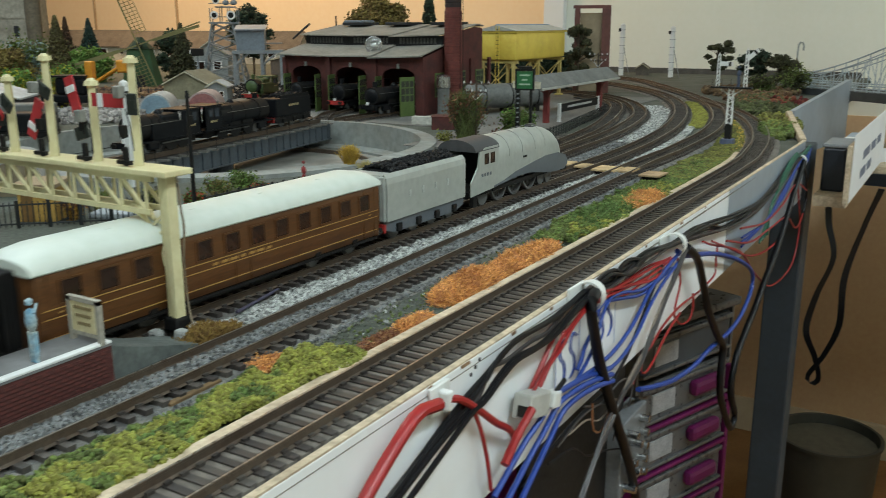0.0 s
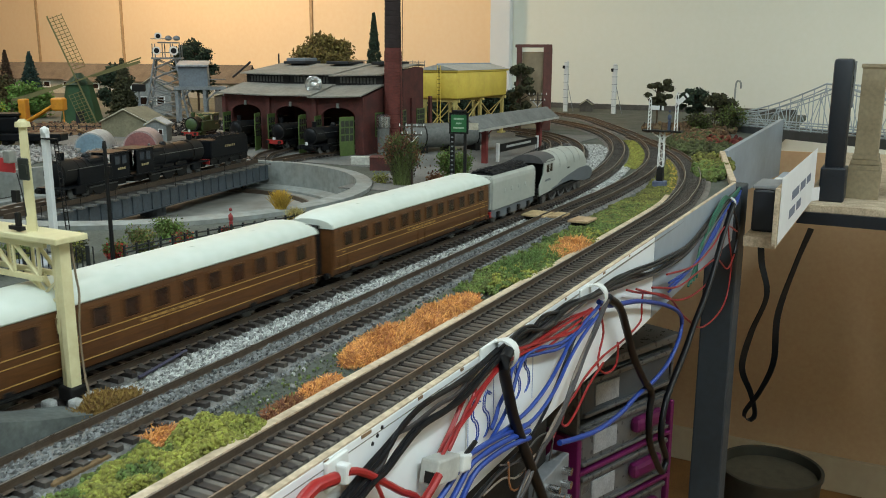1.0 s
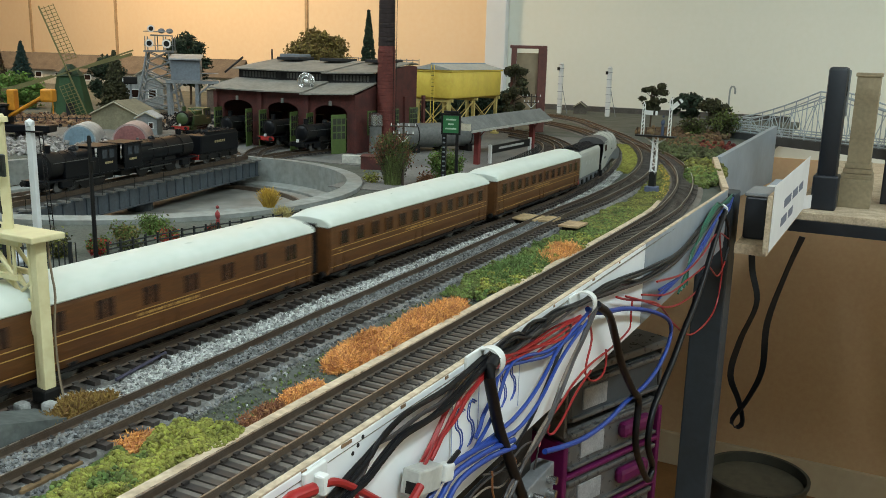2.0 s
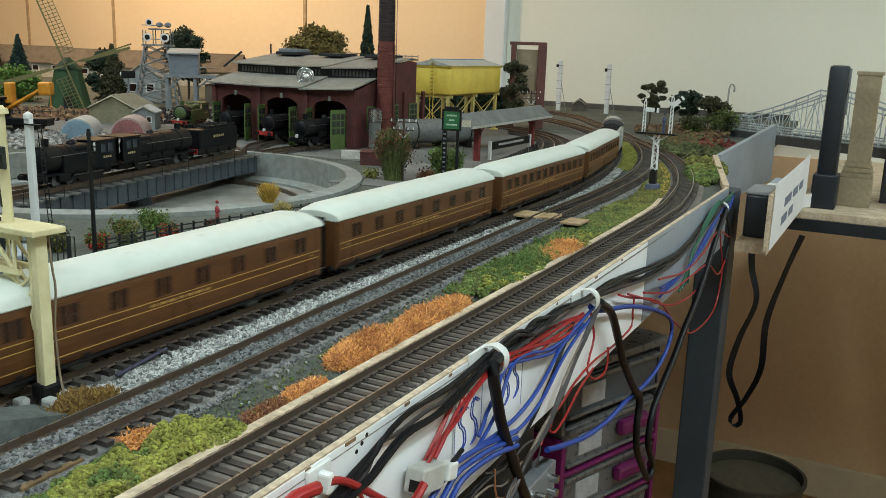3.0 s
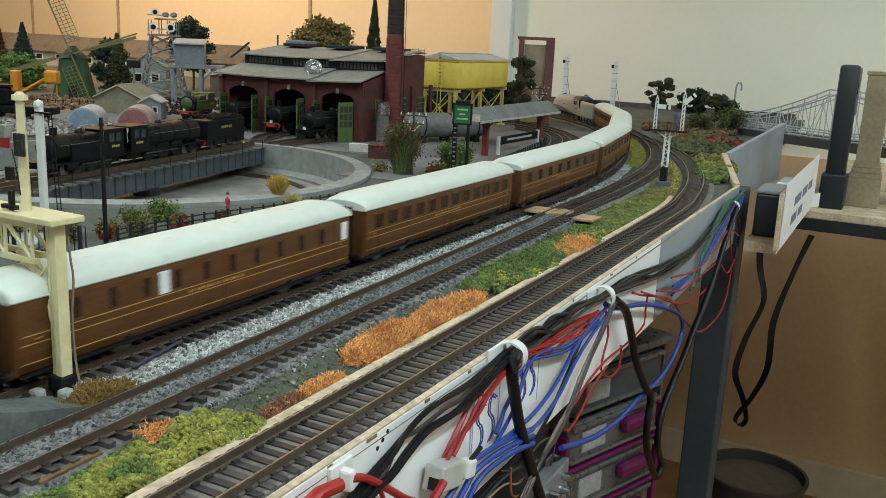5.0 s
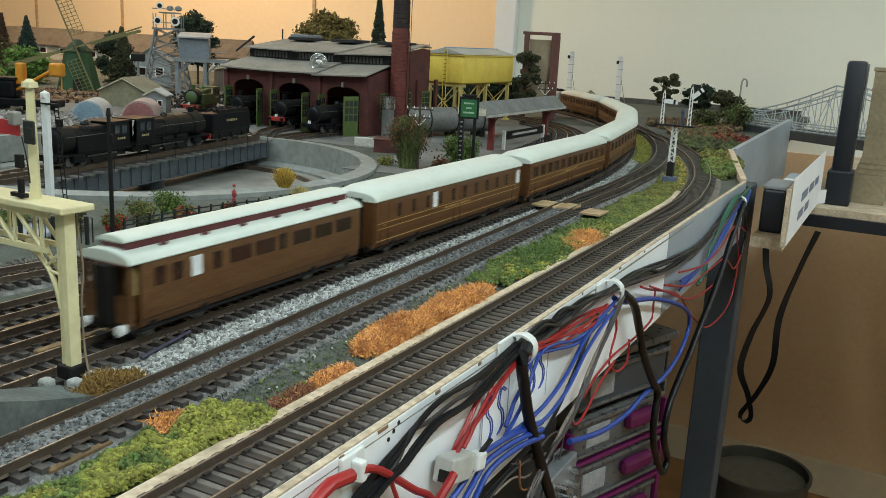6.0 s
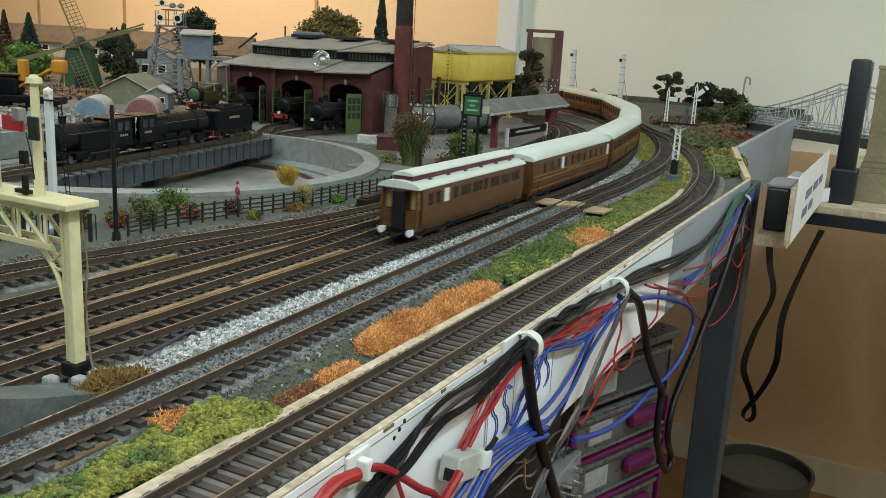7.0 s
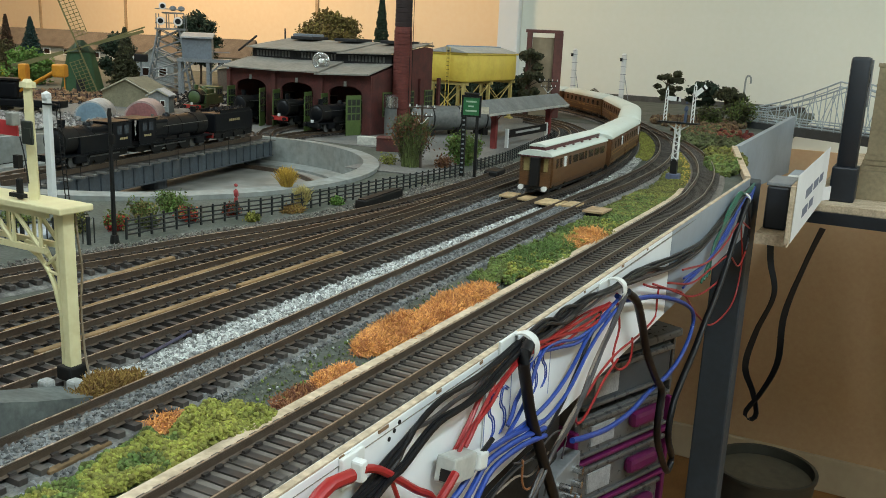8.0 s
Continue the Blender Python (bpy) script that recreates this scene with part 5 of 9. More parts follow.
        tube(w, [(x - 0.001, -0.004, z - 0.003), (x + 0.001, -0.0045, 0.092), (x + 0.003, -0.0045, 0.08), (x + 0.002, -0.0045, 0.073)], 0.0003, 4, 0.006)
        part("pull_wire", w, BLACK_FRAME, o)
    wr = bmesh.new()
    tube(wr, [(-0.119, 0.004, 0.069), (-0.1177, 0.004, 0.055), (-0.1171, 0.0045, 0.046), (-0.1183, 0.004, 0.03), (-0.116, 0.003, 0.01), (-0.110, 0.001, -0.002)], 0.0005, 5, 0.004)
    part("cable", wr, mat("tan_flex", (0.22, 0.17, 0.11), 0.6, var=0.2, scale=60, bump=0), t, at=pose(-0.0042, 0, 0))


gantry()


# ---- platform end, notice and its figure ----
def platform():
    x0, x1, y1 = -0.1058, -0.0835, 0.178
    t = tagged(new("platform"), "station platform end with brick face and white edge", "platform", kind="structure")
    part("core", box(((x0 + x1) / 2, y1 / 2 - 0.45, 0.0092), (x1 - x0 - 0.001, y1 + 0.9, 0.0184)), BRICK_RED, t)
    part("surface", box(((x0 + x1) / 2, y1 / 2 - 0.45, 0.0189), (x1 - x0, y1 + 0.9, 0.001)), mat("grey_platform_top", (0.20, 0.20, 0.20), 0.6, var=0.25, scale=30), t, "grey paved surface")
    part("edge", box((x1 - 0.0016, y1 / 2 - 0.45, 0.0198), (0.0034, y1 + 0.9, 0.0012), bevel=0.0004), WHITE_PAINT, t, "white edging")
    br = finish("brick", box((0, 0, 0), (0.0006, 0.0042, 0.0011)), BRICK_RED)
    for r in range(11):
        for k in range(22):
            part("brick", br, None, t, at=pose(x1 - 0.0003, y1 - 0.003 - k * 0.0048 - (r % 2) * 0.0024, 0.0014 + r * 0.0015))
    rm = bmesh.new()
    prism(rm, [(y1 + 0.0002, 0.0), (y1 + 0.0002, 0.0175), (y1 + 0.02, 0.011), (y1 + 0.044, 0.0045), (y1 + 0.05, 0.0)], "x", x0 + 0.002, x1 - 0.0015)
    part("ramp", rm, mat("grey_green_plaster", (0.12, 0.135, 0.125), 0.9, var=0.35, scale=60, bump=0.5), t, "grey-green plaster ramp")
    n = thing("notice_board", "framed cream notice board standing on the platform end", "notice board", pose(-0.0920, y1 - 0.004, 0.0194, 0, 0, 0))
    part("frame", bx(bx(bx(bx(bmesh.new(), (-0.008, 0, 0.0085), (0.0018, 0.002, 0.017)), (0.008, 0, 0.0085), (0.0018, 0.002, 0.017)), (0, 0, 0.0165), (0.0178, 0.002, 0.0018)), (0, 0, 0.0032), (0.0145, 0.002, 0.0012)), mat("grey_oak", (0.36, 0.33, 0.27), 0.8), n)
    part("board", box((0, 0, 0.0098), (0.0142, 0.0012, 0.0118)), mat("cream_enamel", (0.66, 0.58, 0.34), 0.5), n)
    for i, w in enumerate((0.010, 0.0085, 0.007)):
        part("text_bar", box((0, -0.0008, 0.0134 - i * 0.0031), (w, 0.0004, 0.0012)), mat("faded_ink", (0.25, 0.19, 0.09), 0.6), n)
    f = bmesh.new()
    cyl(f, (-0.0009, 0, 0), (-0.0008, 0, 0.011), 0.0011, 0.0013, 7)
    cyl(f, (0.0010, 0, 0), (0.0008, 0, 0.011), 0.0011, 0.0013, 7)
    ball(f, (0, 0, 0.0152), 0.0031, 2, (0.8, 0.6, 1.5))
    ball(f, (0, 0, 0.0218), 0.0016, 1)
    cyl(f, (0.0022, 0, 0.018), (0.0012, 0.002, 0.021), 0.0007, 0.0006, 5)
    cyl(f, (-0.0022, 0, 0.018), (-0.0026, 0.003, 0.0155), 0.0007, 0.0006, 5)
    figure("figurine", "small painted plastic figurine in blue and white on the platform", -0.0900, 0.151, 0.0198, f, mat("figurine_blue", (0.10, 0.30, 0.45), 0.5, var=0.5, scale=120, dirt=(0.5, 0.5, 0.42)))


def figure(name, label, x, y, z, bm, m):
    solid(name, bm, m, label, "figurine", at=pose(x, y, z), smooth=True)


def small_figure(x, y, z, m, label, s=1.0):
    f = bmesh.new()
    cyl(f, (0, 0, 0), (0, 0, 0.011 * s), 0.0019 * s, 0.0016 * s, 8)
    ball(f, (0, 0, 0.0145 * s), 0.0031 * s, 1, (0.85, 0.6, 1.35))
    ball(f, (0, 0, 0.0212 * s), 0.0016 * s, 1)
    figure("figurine", label, x, y, z, f, m)


platform()
small_figure(-0.298, 0.548, 0.0, mat("figurine_red", (0.35, 0.05, 0.05), 0.6), "small red painted plastic figurine behind the fence")


# ---- right-hand signal ----
def bracket_signal():
    t = thing("bracket_signal", "white lattice bracket signal with two arms and a small platform", "railway signal", pose(-0.0535, 0.992, 0))
    part("foot", box((0, 0, 0.004), (0.014, 0.014, 0.008), bevel=0.001), mat("blue_grey_foot", (0.10, 0.12, 0.19), 0.6), t)
    part("lower_post", box((0, 0, 0.014), (0.007, 0.007, 0.02)), BLACK_FRAME, t, "black lower post")
    for sx in (-1, 1):
        for sy in (-1, 1):
            part("upright", rod((sx * 0.003, sy * 0.003, 0.022), (sx * 0.0024, sy * 0.0024, 0.062), 0.0006, n=5), WHITE_PAINT, t)
    for k in range(9):
        z = 0.024 + k * 0.0044
        s = 1 if k % 2 else -1
        part("lattice", rod((-0.003 * s, -0.003, z), (0.003 * s, -0.003, z + 0.0044), 0.0005, n=4), WHITE_PAINT, t)
        part("lattice", rod((0.003, -0.003 * s, z), (0.003, 0.003 * s, z + 0.0044), 0.0005, n=4), WHITE_PAINT, t)
    for s in (-1, 1):
        br = bmesh.new()
        tube(br, [(0, 0, 0.052), (s * 0.003, 0, 0.057), (s * 0.010, 0, 0.061), (s * 0.014, 0, 0.064)], 0.0009, 5, 0.004)
        part("bracket", br, WHITE_PAINT, t)
    part("deck", box((0, 0, 0.0645), (0.044, 0.012, 0.0018)), BLACK_FRAME, t, "dark platform")
    for x, h, drop in ((-0.0155, 0.034, 2), (0.0145, 0.040, -42)):
        for dx in (-0.0016, 0.0016):
            part("doll_rail", rod((x + dx, 0, 0.065), (x + dx * 0.7, 0, 0.065 + h), 0.0006, n=5), WHITE_PAINT, t)
        for k in range(7):
            part("doll_lattice", rod((x - 0.0016, 0, 0.067 + k * h / 8), (x + 0.0016, 0, 0.067 + (k + 1) * h / 8), 0.0004, n=4), WHITE_PAINT, t)
        part("finial", rod((x, 0, 0.065 + h), (x, 0, 0.069 + h), 0.0012, 0.0002, 6), WHITE_PAINT, t)
        a = part("arm", box((0.0085, 0, 0), (0.015, 0.0008, 0.0048)), WHITE_PAINT, t, "white back of a semaphore arm", at=pose(x, -0.002, 0.065 + h * 0.75, 0, drop, 0))
        part("stripe", box((0.0125, -0.0006, 0), (0.0022, 0.0005, 0.0048)), BLACK_FRAME, a)
        part("lamp", box((x, 0.003, 0.065 + h * 0.72), (0.003, 0.003, 0.004)), BLACK_FRAME, t)
    for k in range(5):
        part("rail_post", rod((-0.02 + k * 0.01, -0.005, 0.065), (-0.02 + k * 0.01, -0.005, 0.074), 0.0003, n=4), BLACK_FRAME, t)
    small_figure(-0.0465, 0.992, 0.0654, mat("figurine_navy", (0.05, 0.07, 0.12), 0.6), "small dark blue plastic figurine on the signal deck")


bracket_signal()


# ---- turntable ----
TT = 10.5


def turntable():
    p = tagged(new("turntable_pit"), "round concrete turntable pit with pale floor", "turntable pit", kind="structure")
    n = 96
    bm = bmesh.new()
    prof = [(PIT_R + 0.014, 0.0), (PIT_R + 0.014, 0.004), (PIT_R - 0.004, 0.005), (PIT_R - 0.004, -0.026), (PIT_R - 0.026, -0.028), (PIT_R - 0.026, -0.0335), (PIT_R, -0.0335), (PIT_R, 0.0)]
    rings = [[(PIT_X + r * math.cos(a), PIT_Y + r * math.sin(a), z) for r, z in prof] for a in (2 * math.pi * k / n for k in range(n + 1))]
    loft(bm, rings, caps=False)
    part("wall", bm, CONCRETE, p, "grey concrete wall and coping", smooth=True)
    fl = bmesh.new()
    bmesh.ops.create_circle(fl, cap_ends=True, segments=96, radius=PIT_R - 0.001, matrix=Matrix.Translation((PIT_X, PIT_Y, -0.031)))
    part("floor", fl, PIT_FLOOR, p, "pale grey pit floor")
    rr = bmesh.new()
    loft(rr, [[(PIT_X + r * math.cos(a), PIT_Y + r * math.sin(a), z) for r, z in ((0.178, -0.031), (0.181, -0.031), (0.181, -0.026), (0.178, -0.026))] for a in (2 * math.pi * k / n for k in range(n + 1))], caps=False)
    part("circle_rail", rr, RAIL, p)
    part("bolt_box", box((PIT_X + 0.2, PIT_Y + 0.07, -0.01), (0.012, 0.008, 0.008), rz=20), BLACK_FRAME, p)
    t = thing("turntable_bridge", "blue-grey plate girder turntable bridge across the pit", "turntable bridge", pose(PIT_X, PIT_Y, 0, 0, 0, TT))
    L = 2 * (PIT_R - 0.008)
    for s in (-1, 1):
        part("girder", box((s * 0.023, 0, -0.0085), (0.0016, L, 0.019)), GIRDER, t)
        part("flange", box((s * 0.023, 0, 0.0012), (0.005, L, 0.0012)), GIRDER, t)
        part("flange", box((s * 0.023, 0, -0.0182), (0.005, L, 0.0012)), GIRDER, t)
        st = finish("stiffener", box((0, 0, 0), (0.0016, 0.0012, 0.0175)), GIRDER)
        for k in range(27):
            part("stiffener", st, None, t, at=pose(s * 0.0246, -L / 2 + 0.008 + k * (L - 0.016) / 26, -0.0085))
        for k in range(27):
            part("deck_timber", box((s * 0.026, -L / 2 + 0.008 + k * (L - 0.016) / 26, 0.0028), (0.012, 0.005, 0.002)), mat("grey_deck_timber", (0.17, 0.165, 0.15), 0.85, rand=0.2), t)
        part("rail", box((s * 0.00885, 0, 0.0055), (0.0012, L, 0.005)), RAIL, t)
        part("handrail", rod((s * 0.032, -L / 2 + 0.02, 0.014), (s * 0.032, L / 2 - 0.02, 0.014), 0.0004, n=5), BLACK_FRAME, t)
        for k in range(9):
            part("handrail_post", rod((s * 0.032, -L / 2 + 0.02 + k * (L - 0.04) / 8, 0.003), (s * 0.032, -L / 2 + 0.02 + k * (L - 0.04) / 8, 0.014), 0.0004, n=4), BLACK_FRAME, t)
        for e in (-1, 1):
            part("end_wheel", rod((s * 0.012 - 0.002, e * 0.1795, -0.0215), (s * 0.012 + 0.002, e * 0.1795, -0.0215), 0.0045, n=14), BLACK_FRAME, t)
    part("deck", box((0, 0, 0.0012), (0.044, L, 0.0024)), mat("dark_deck", (0.05, 0.048, 0.045), 0.85), t)
    part("pivot", rod((0, 0, -0.031), (0, 0, -0.018), 0.014, n=20), GIRDER, t)


turntable()


def steam_engine(name, label, at, length, m=None, red=True, cab=True, boiler_r=0.0118, tank=False):
    """A black model steam engine; forward is +y, z = 0 at rail level."""
    m = m or BLACK_LOCO
    t = thing(name, label, "locomotive", at)
    h = length / 2
    part("footplate", box((0, 0, 0.0125), (0.030, length, 0.0016)), m, t)
    part("frame", box((0, 0, 0.0085), (0.016, length * 0.94, 0.007)), BLACK_FRAME, t)
    b0 = -h + (0.034 if cab else 0.004)
    part("boiler", rod((0, b0, 0.0255), (0, h - 0.026, 0.0255), boiler_r, n=22), m, t, smooth=True)
    part("smokebox", rod((0, h - 0.028, 0.0255), (0, h - 0.008, 0.0255), boiler_r * 1.05, n=22), BLACK_FRAME, t, smooth=True)
    part("smokebox_door", rod((0, h - 0.008, 0.0255), (0, h - 0.0055, 0.0255), boiler_r * 0.86, boiler_r * 0.55, 20), m, t, smooth=True)
    part("chimney", rod((0, h - 0.018, 0.0355), (0, h - 0.018, 0.0455), 0.0031, 0.0036, 14), m, t)
    part("dome", ball(bmesh.new(), (0, 0.0, 0.0375), 0.0044, 2, (1, 1, 1.1)), m, t, smooth=True)
    part("safety_valve", rod((0, b0 + 0.012, 0.0365), (0, b0 + 0.012, 0.0415), 0.0015), WHEEL, t)
    part("firebox", box((0, b0 + 0.012, 0.026), (0.022, 0.03, 0.023), bevel=0.003), m, t)
    for y in (b0 + 0.022, 0.012, h - 0.03):
        part("boiler_band", rod((0, y, 0.0255), (0, y + 0.0008, 0.0255), boiler_r * 1.03, n=22), BLACK_FRAME, t)
    if cab:
        for s in (-1, 1):
            part("cab_side", box((s * 0.0138, -h + 0.018, 0.0255), (0.0012, 0.03, 0.026), bevel=0.0003), m, t)
            for k in (0, 1):
                part("cab_window", box((s * 0.0146, -h + 0.012 + k * 0.011, 0.0315), (0.0006, 0.0072, 0.0085)), mat("dull_cab_glass", (0.06, 0.07, 0.08), 0.15), t)
            for k in range(4):
                part("number_bar", box((s * 0.0146, -h + 0.012 + k * 0.0032, 0.0225), (0.0004, 0.0022, 0.0022)), mat("dull_gold", (0.40, 0.32, 0.16), 0.5), t)
        part("cab_roof", box((0, -h + 0.018, 0.0394), (0.030, 0.034, 0.0016), bevel=0.0007), m, t)
    for s in (-1, 1):
        if tank:
            part("side_tank", box((s * 0.0125, 0.004, 0.0215), (0.005, length * 0.46, 0.016), bevel=0.0006), m, t)
        part("running_rod", box((s * 0.0115, -0.01, 0.009), (0.0008, length * 0.42, 0.0014)), WHEEL, t)
        part("cylinder", box((s * 0.0118, h - 0.026, 0.0085), (0.006, 0.016, 0.008), bevel=0.0015), m, t)
        part("handrail", rod((s * (boiler_r + 0.0012), b0 + 0.01, 0.0295), (s * (boiler_r + 0.0012), h - 0.01, 0.0295), 0.0003, n=4), WHEEL, t)
        part("buffer", rod((s * 0.0112, h, 0.0105), (s * 0.0112, h + 0.005, 0.0105), 0.0016, 0.0026, 10), BLACK_FRAME, t)
        wm = None
        for y in (-0.03, -0.006, 0.018):
            part("driving_wheel", rod((s * 0.0088, y * length / 0.13, 0.0115), (s * 0.0104, y * length / 0.13, 0.0115), 0.0115, n=18), BLACK_FRAME, t)
        for y in (h - 0.018, h - 0.036):
            part("leading_wheel", rod((s * 0.0088, y, 0.006), (s * 0.0104, y, 0.006), 0.006, n=14), WHEEL, t)
    part("buffer_beam", box((0, h, 0.0105), (0.030, 0.0018, 0.006)), RED if red else m, t, "red buffer beam" if red else "")
    part("lamp", box((0, h + 0.0015, 0.0155), (0.003, 0.003, 0.004)), WHITE_PAINT, t)
    return t


def plain_tender(label, at, length=0.088):
    t = thing("locomotive_tender", label, "locomotive tender", at)
    h = length / 2
    part("tank", box((0, 0, 0.0245), (0.029, length, 0.023), bevel=0.0015), BLACK_LOCO, t)
    part("coal_rail", bx(box((0.0135, 0.004, 0.0375), (0.001, length * 0.8, 0.004)), (-0.0135, 0.004, 0.0375), (0.001, length * 0.8, 0.004)), BLACK_LOCO, t)
    part("frame", box((0, 0, 0.0095), (0.026, length, 0.007)), BLACK_FRAME, t)
    c = np.stack([RNG.uniform(-0.011, 0.011, 160), RNG.uniform(-h * 0.6, h * 0.8, 160), RNG.uniform(0.036, 0.0395, 160)], 1)
    tagged(part("coal", scatter("coal", c, RNG.uniform(0.001, 0.002, 160), COAL), None, t), "black coal", kind="stuff")
    for s in (-1, 1):
        for k in range(6):
            part("lettering", box((s * 0.0148, -0.012 + k * 0.0042, 0.0265), (0.0004, 0.0028, 0.0028)), mat("dull_gold", (0.40, 0.32, 0.16), 0.5), t)
        for k in range(3):
            part("axle_box", box((s * 0.0138, (k - 1) * 0.026, 0.008), (0.003, 0.006, 0.005)), BLACK_FRAME, t)
            part("wheel", rod((s * 0.0088, (k - 1) * 0.026, 0.0068), (s * 0.0104, (k - 1) * 0.026, 0.0068), 0.0068, n=14), WHEEL, t)
        part("buffer", rod((s * 0.0112, -h, 0.0105), (s * 0.0112, -h - 0.005, 0.0105), 0.0016, 0.0026, 10), BLACK_FRAME, t)
    return t


BR = pose(PIT_X, PIT_Y, 0.008, 0, 0, TT)
steam_engine("steam_locomotive", "black steam locomotive standing on the turntable bridge", BR @ pose(0, 0.026, 0), 0.142, boiler_r=0.0132)
steam_engine("steam_locomotive", "black tank engine standing nose out on the turntable bridge", BR @ pose(0, -0.104, 0, 0, 0, 180), 0.106, red=False, tank=True, boiler_r=0.0125)
plain_tender("black tender standing at the end of the turntable", BR @ pose(0, 0.148, 0), 0.088)


# ---- engine shed ----
def shed():
    x0, x1, y0, depth = -0.783, -0.519, 1.09, 0.18
    bay = (x1 - x0) / 3
    t = thing("engine_shed", "three-road red brick engine shed with tan roofs and green doors", "engine shed")
    hz = 0.086
    w = 0.004
    def arch(bm, xa, xb):
        """Front wall of one bay with an arched opening."""
        c, r, spring = (xa + xb) / 2, 0.0295, 0.058
        pts = [(c + r * math.cos(a), spring + 0.012 * math.sin(a)) for a in (math.pi * k / 10 for k in range(11))]
        cols = [xa] + [c - r] + [p[0] for p in pts[::-1]][1:-1] + [c + r] + [xb]
        low = {c - r: 0, c + r: 0}
        prism(bm, [(xa, 0), (c - r, 0), (c - r, spring)] + pts[::-1][1:6] + [(c, hz), (xa, hz)], "y", y0, y0 + w)
        prism(bm, [(xb, 0), (xb, hz), (c, hz)] + pts[::-1][5:10] + [(c + r, spring), (c + r, 0)], "y", y0, y0 + w)
    for k in range(3):
        xa = x0 + bay * k
        bm = bmesh.new()
        arch(bm, xa + 0.0002, xa + bay - 0.0002)
        part("front_wall", bm, BRICK_RED, t)
        part("pier", box((xa + 0.003, y0 - 0.0025, 0.041), (0.007, 0.005, 0.082)), BRICK_RED, t)
        part("keystone", box((xa + bay / 2, y0 - 0.0008, 0.0725), (0.004, 0.002, 0.007)), CONCRETE, t, "pale keystone")
        rf = bmesh.new()
        prism(rf, [(y0 - 0.012, hz - 0.001), (y0 - 0.012, hz + 0.001), (y0 + 0.055, 0.1015), (y0 + 0.055, 0.0995)], "x", xa - 0.004, xa + bay + 0.003)
        bmesh.ops.rotate(rf, verts=rf.verts[:], cent=(xa + bay / 2, y0, hz), matrix=Matrix.Rotation(radians((1.0, -0.9, -2.2)[k]), 3, "Y"))
        part("porch_roof", rf, ROOF_TAN, t, "dusty tan sloping roof")
        cl = bmesh.new()
        bx(cl, (xa + bay / 2, y0 + 0.058, 0.107), (bay - 0.001, 0.004, 0.017))
        part("clerestory_wall", cl, DARK_WOOD, t, "sooty clerestory")
        for j in range(11):
            part("louvre", box((xa + 0.012 + j * 0.0062, y0 + 0.0555, 0.108), (0.0034, 0.0012, 0.0085)), mat("louvre_grey", (0.12, 0.12, 0.115), 0.7), t)
        ur = bmesh.new()
        prism(ur, [(y0 + 0.045, 0.1150), (y0 + 0.045, 0.1168), (y0 + 0.16, 0.1320), (y0 + 0.16, 0.1302)], "x", xa - 0.004, xa + bay + 0.003)
        prism(ur, [(y0 + 0.16, 0.1302), (y0 + 0.16, 0.1320), (y0 + depth, 0.1296), (y0 + depth, 0.1278)], "x", xa - 0.004, xa + bay + 0.003)
        bmesh.ops.rotate(ur, verts=ur.verts[:], cent=(xa + bay / 2, y0, 0.115), matrix=Matrix.Rotation(radians((0.8, -0.8, -1.8)[k]), 3, "Y"))
        part("main_roof", ur, ROOF_TAN, t, "dusty tan upper roof")
        part("smoke_vent", box((xa + bay / 2, y0 + 0.15, 0.1335), (0.045, 0.045, 0.005), bevel=0.001), DARK_WOOD, t, "dark smoke vent")
        for s, ang in ((-1, -74), (1, (112, 104, 72)[k])):
            hx = xa + bay / 2 + s * 0.0295
            d = part("door", box((-s * 0.0135, 0, 0.0285), (0.027, 0.0016, 0.057), bevel=0.0003), GREEN_DOOR, t, "green glazed door standing open", at=pose(hx, y0 - 0.003, 0.001, 0, 0, s * abs(ang)))
            for i in range(3):
                for j in range(3):
                    part("pane", box((-s * (0.0055 + i * 0.008), 0, 0.026 + j * 0.0105), (0.0062, 0.0022, 0.0085)), mat("dirty_pane", (0.05, 0.055, 0.045), 0.2), d)
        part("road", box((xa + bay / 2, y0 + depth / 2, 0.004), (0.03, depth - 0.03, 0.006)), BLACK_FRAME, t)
    for xx in (x0 + 0.002, x1 - 0.002):
        sw = bmesh.new()
        prism(sw, [(y0 + 0.0042, 0), (y0 + depth, 0), (y0 + depth, 0.1262), (y0 + 0.16, 0.1285), (y0 + 0.06, 0.116), (y0 + 0.058, 0.0985), (y0 + 0.0042, 0.0855)], "x", xx - 0.002, xx + 0.002)
        part("side_wall", sw, BRICK_RED, t)
    for y in (1.135, 1.20, 1.26):
        fr = part("window", box((x1 + 0.0004, y, 0.044), (0.0016, 0.026, 0.036)), GREEN_DOOR, t)
        for i in range(3):
            for j in range(4):
                part("pane", box((x1 + 0.001, y - 0.008 + i * 0.008, 0.0315 + j * 0.0083), (0.0012, 0.0062, 0.0068)), mat("dirty_pane", (0.05, 0.055, 0.045), 0.2), fr)
        part("buttress", box((x1 + 0.002, y + 0.03, 0.04), (0.004, 0.007, 0.08)), BRICK_RED, t)
    part("back_wall", box(((x0 + x1) / 2, y0 + depth - 0.002, 0.054), (x1 - x0 - 0.009, 0.004, 0.108)), BRICK_RED, t)
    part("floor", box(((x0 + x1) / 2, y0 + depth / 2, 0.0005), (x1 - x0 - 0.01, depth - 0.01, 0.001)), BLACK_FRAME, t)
    part("left_gable", bx(bmesh.new(), (x0 - 0.006, y0 + 0.052, 0.122), (0.002, 0.05, 0.003), rx=28), DARK_WOOD, t)
    lamp = ball(bmesh.new(), (0, 0.004, 0.010), 0.0090, 2, (1, 0.7, 1))
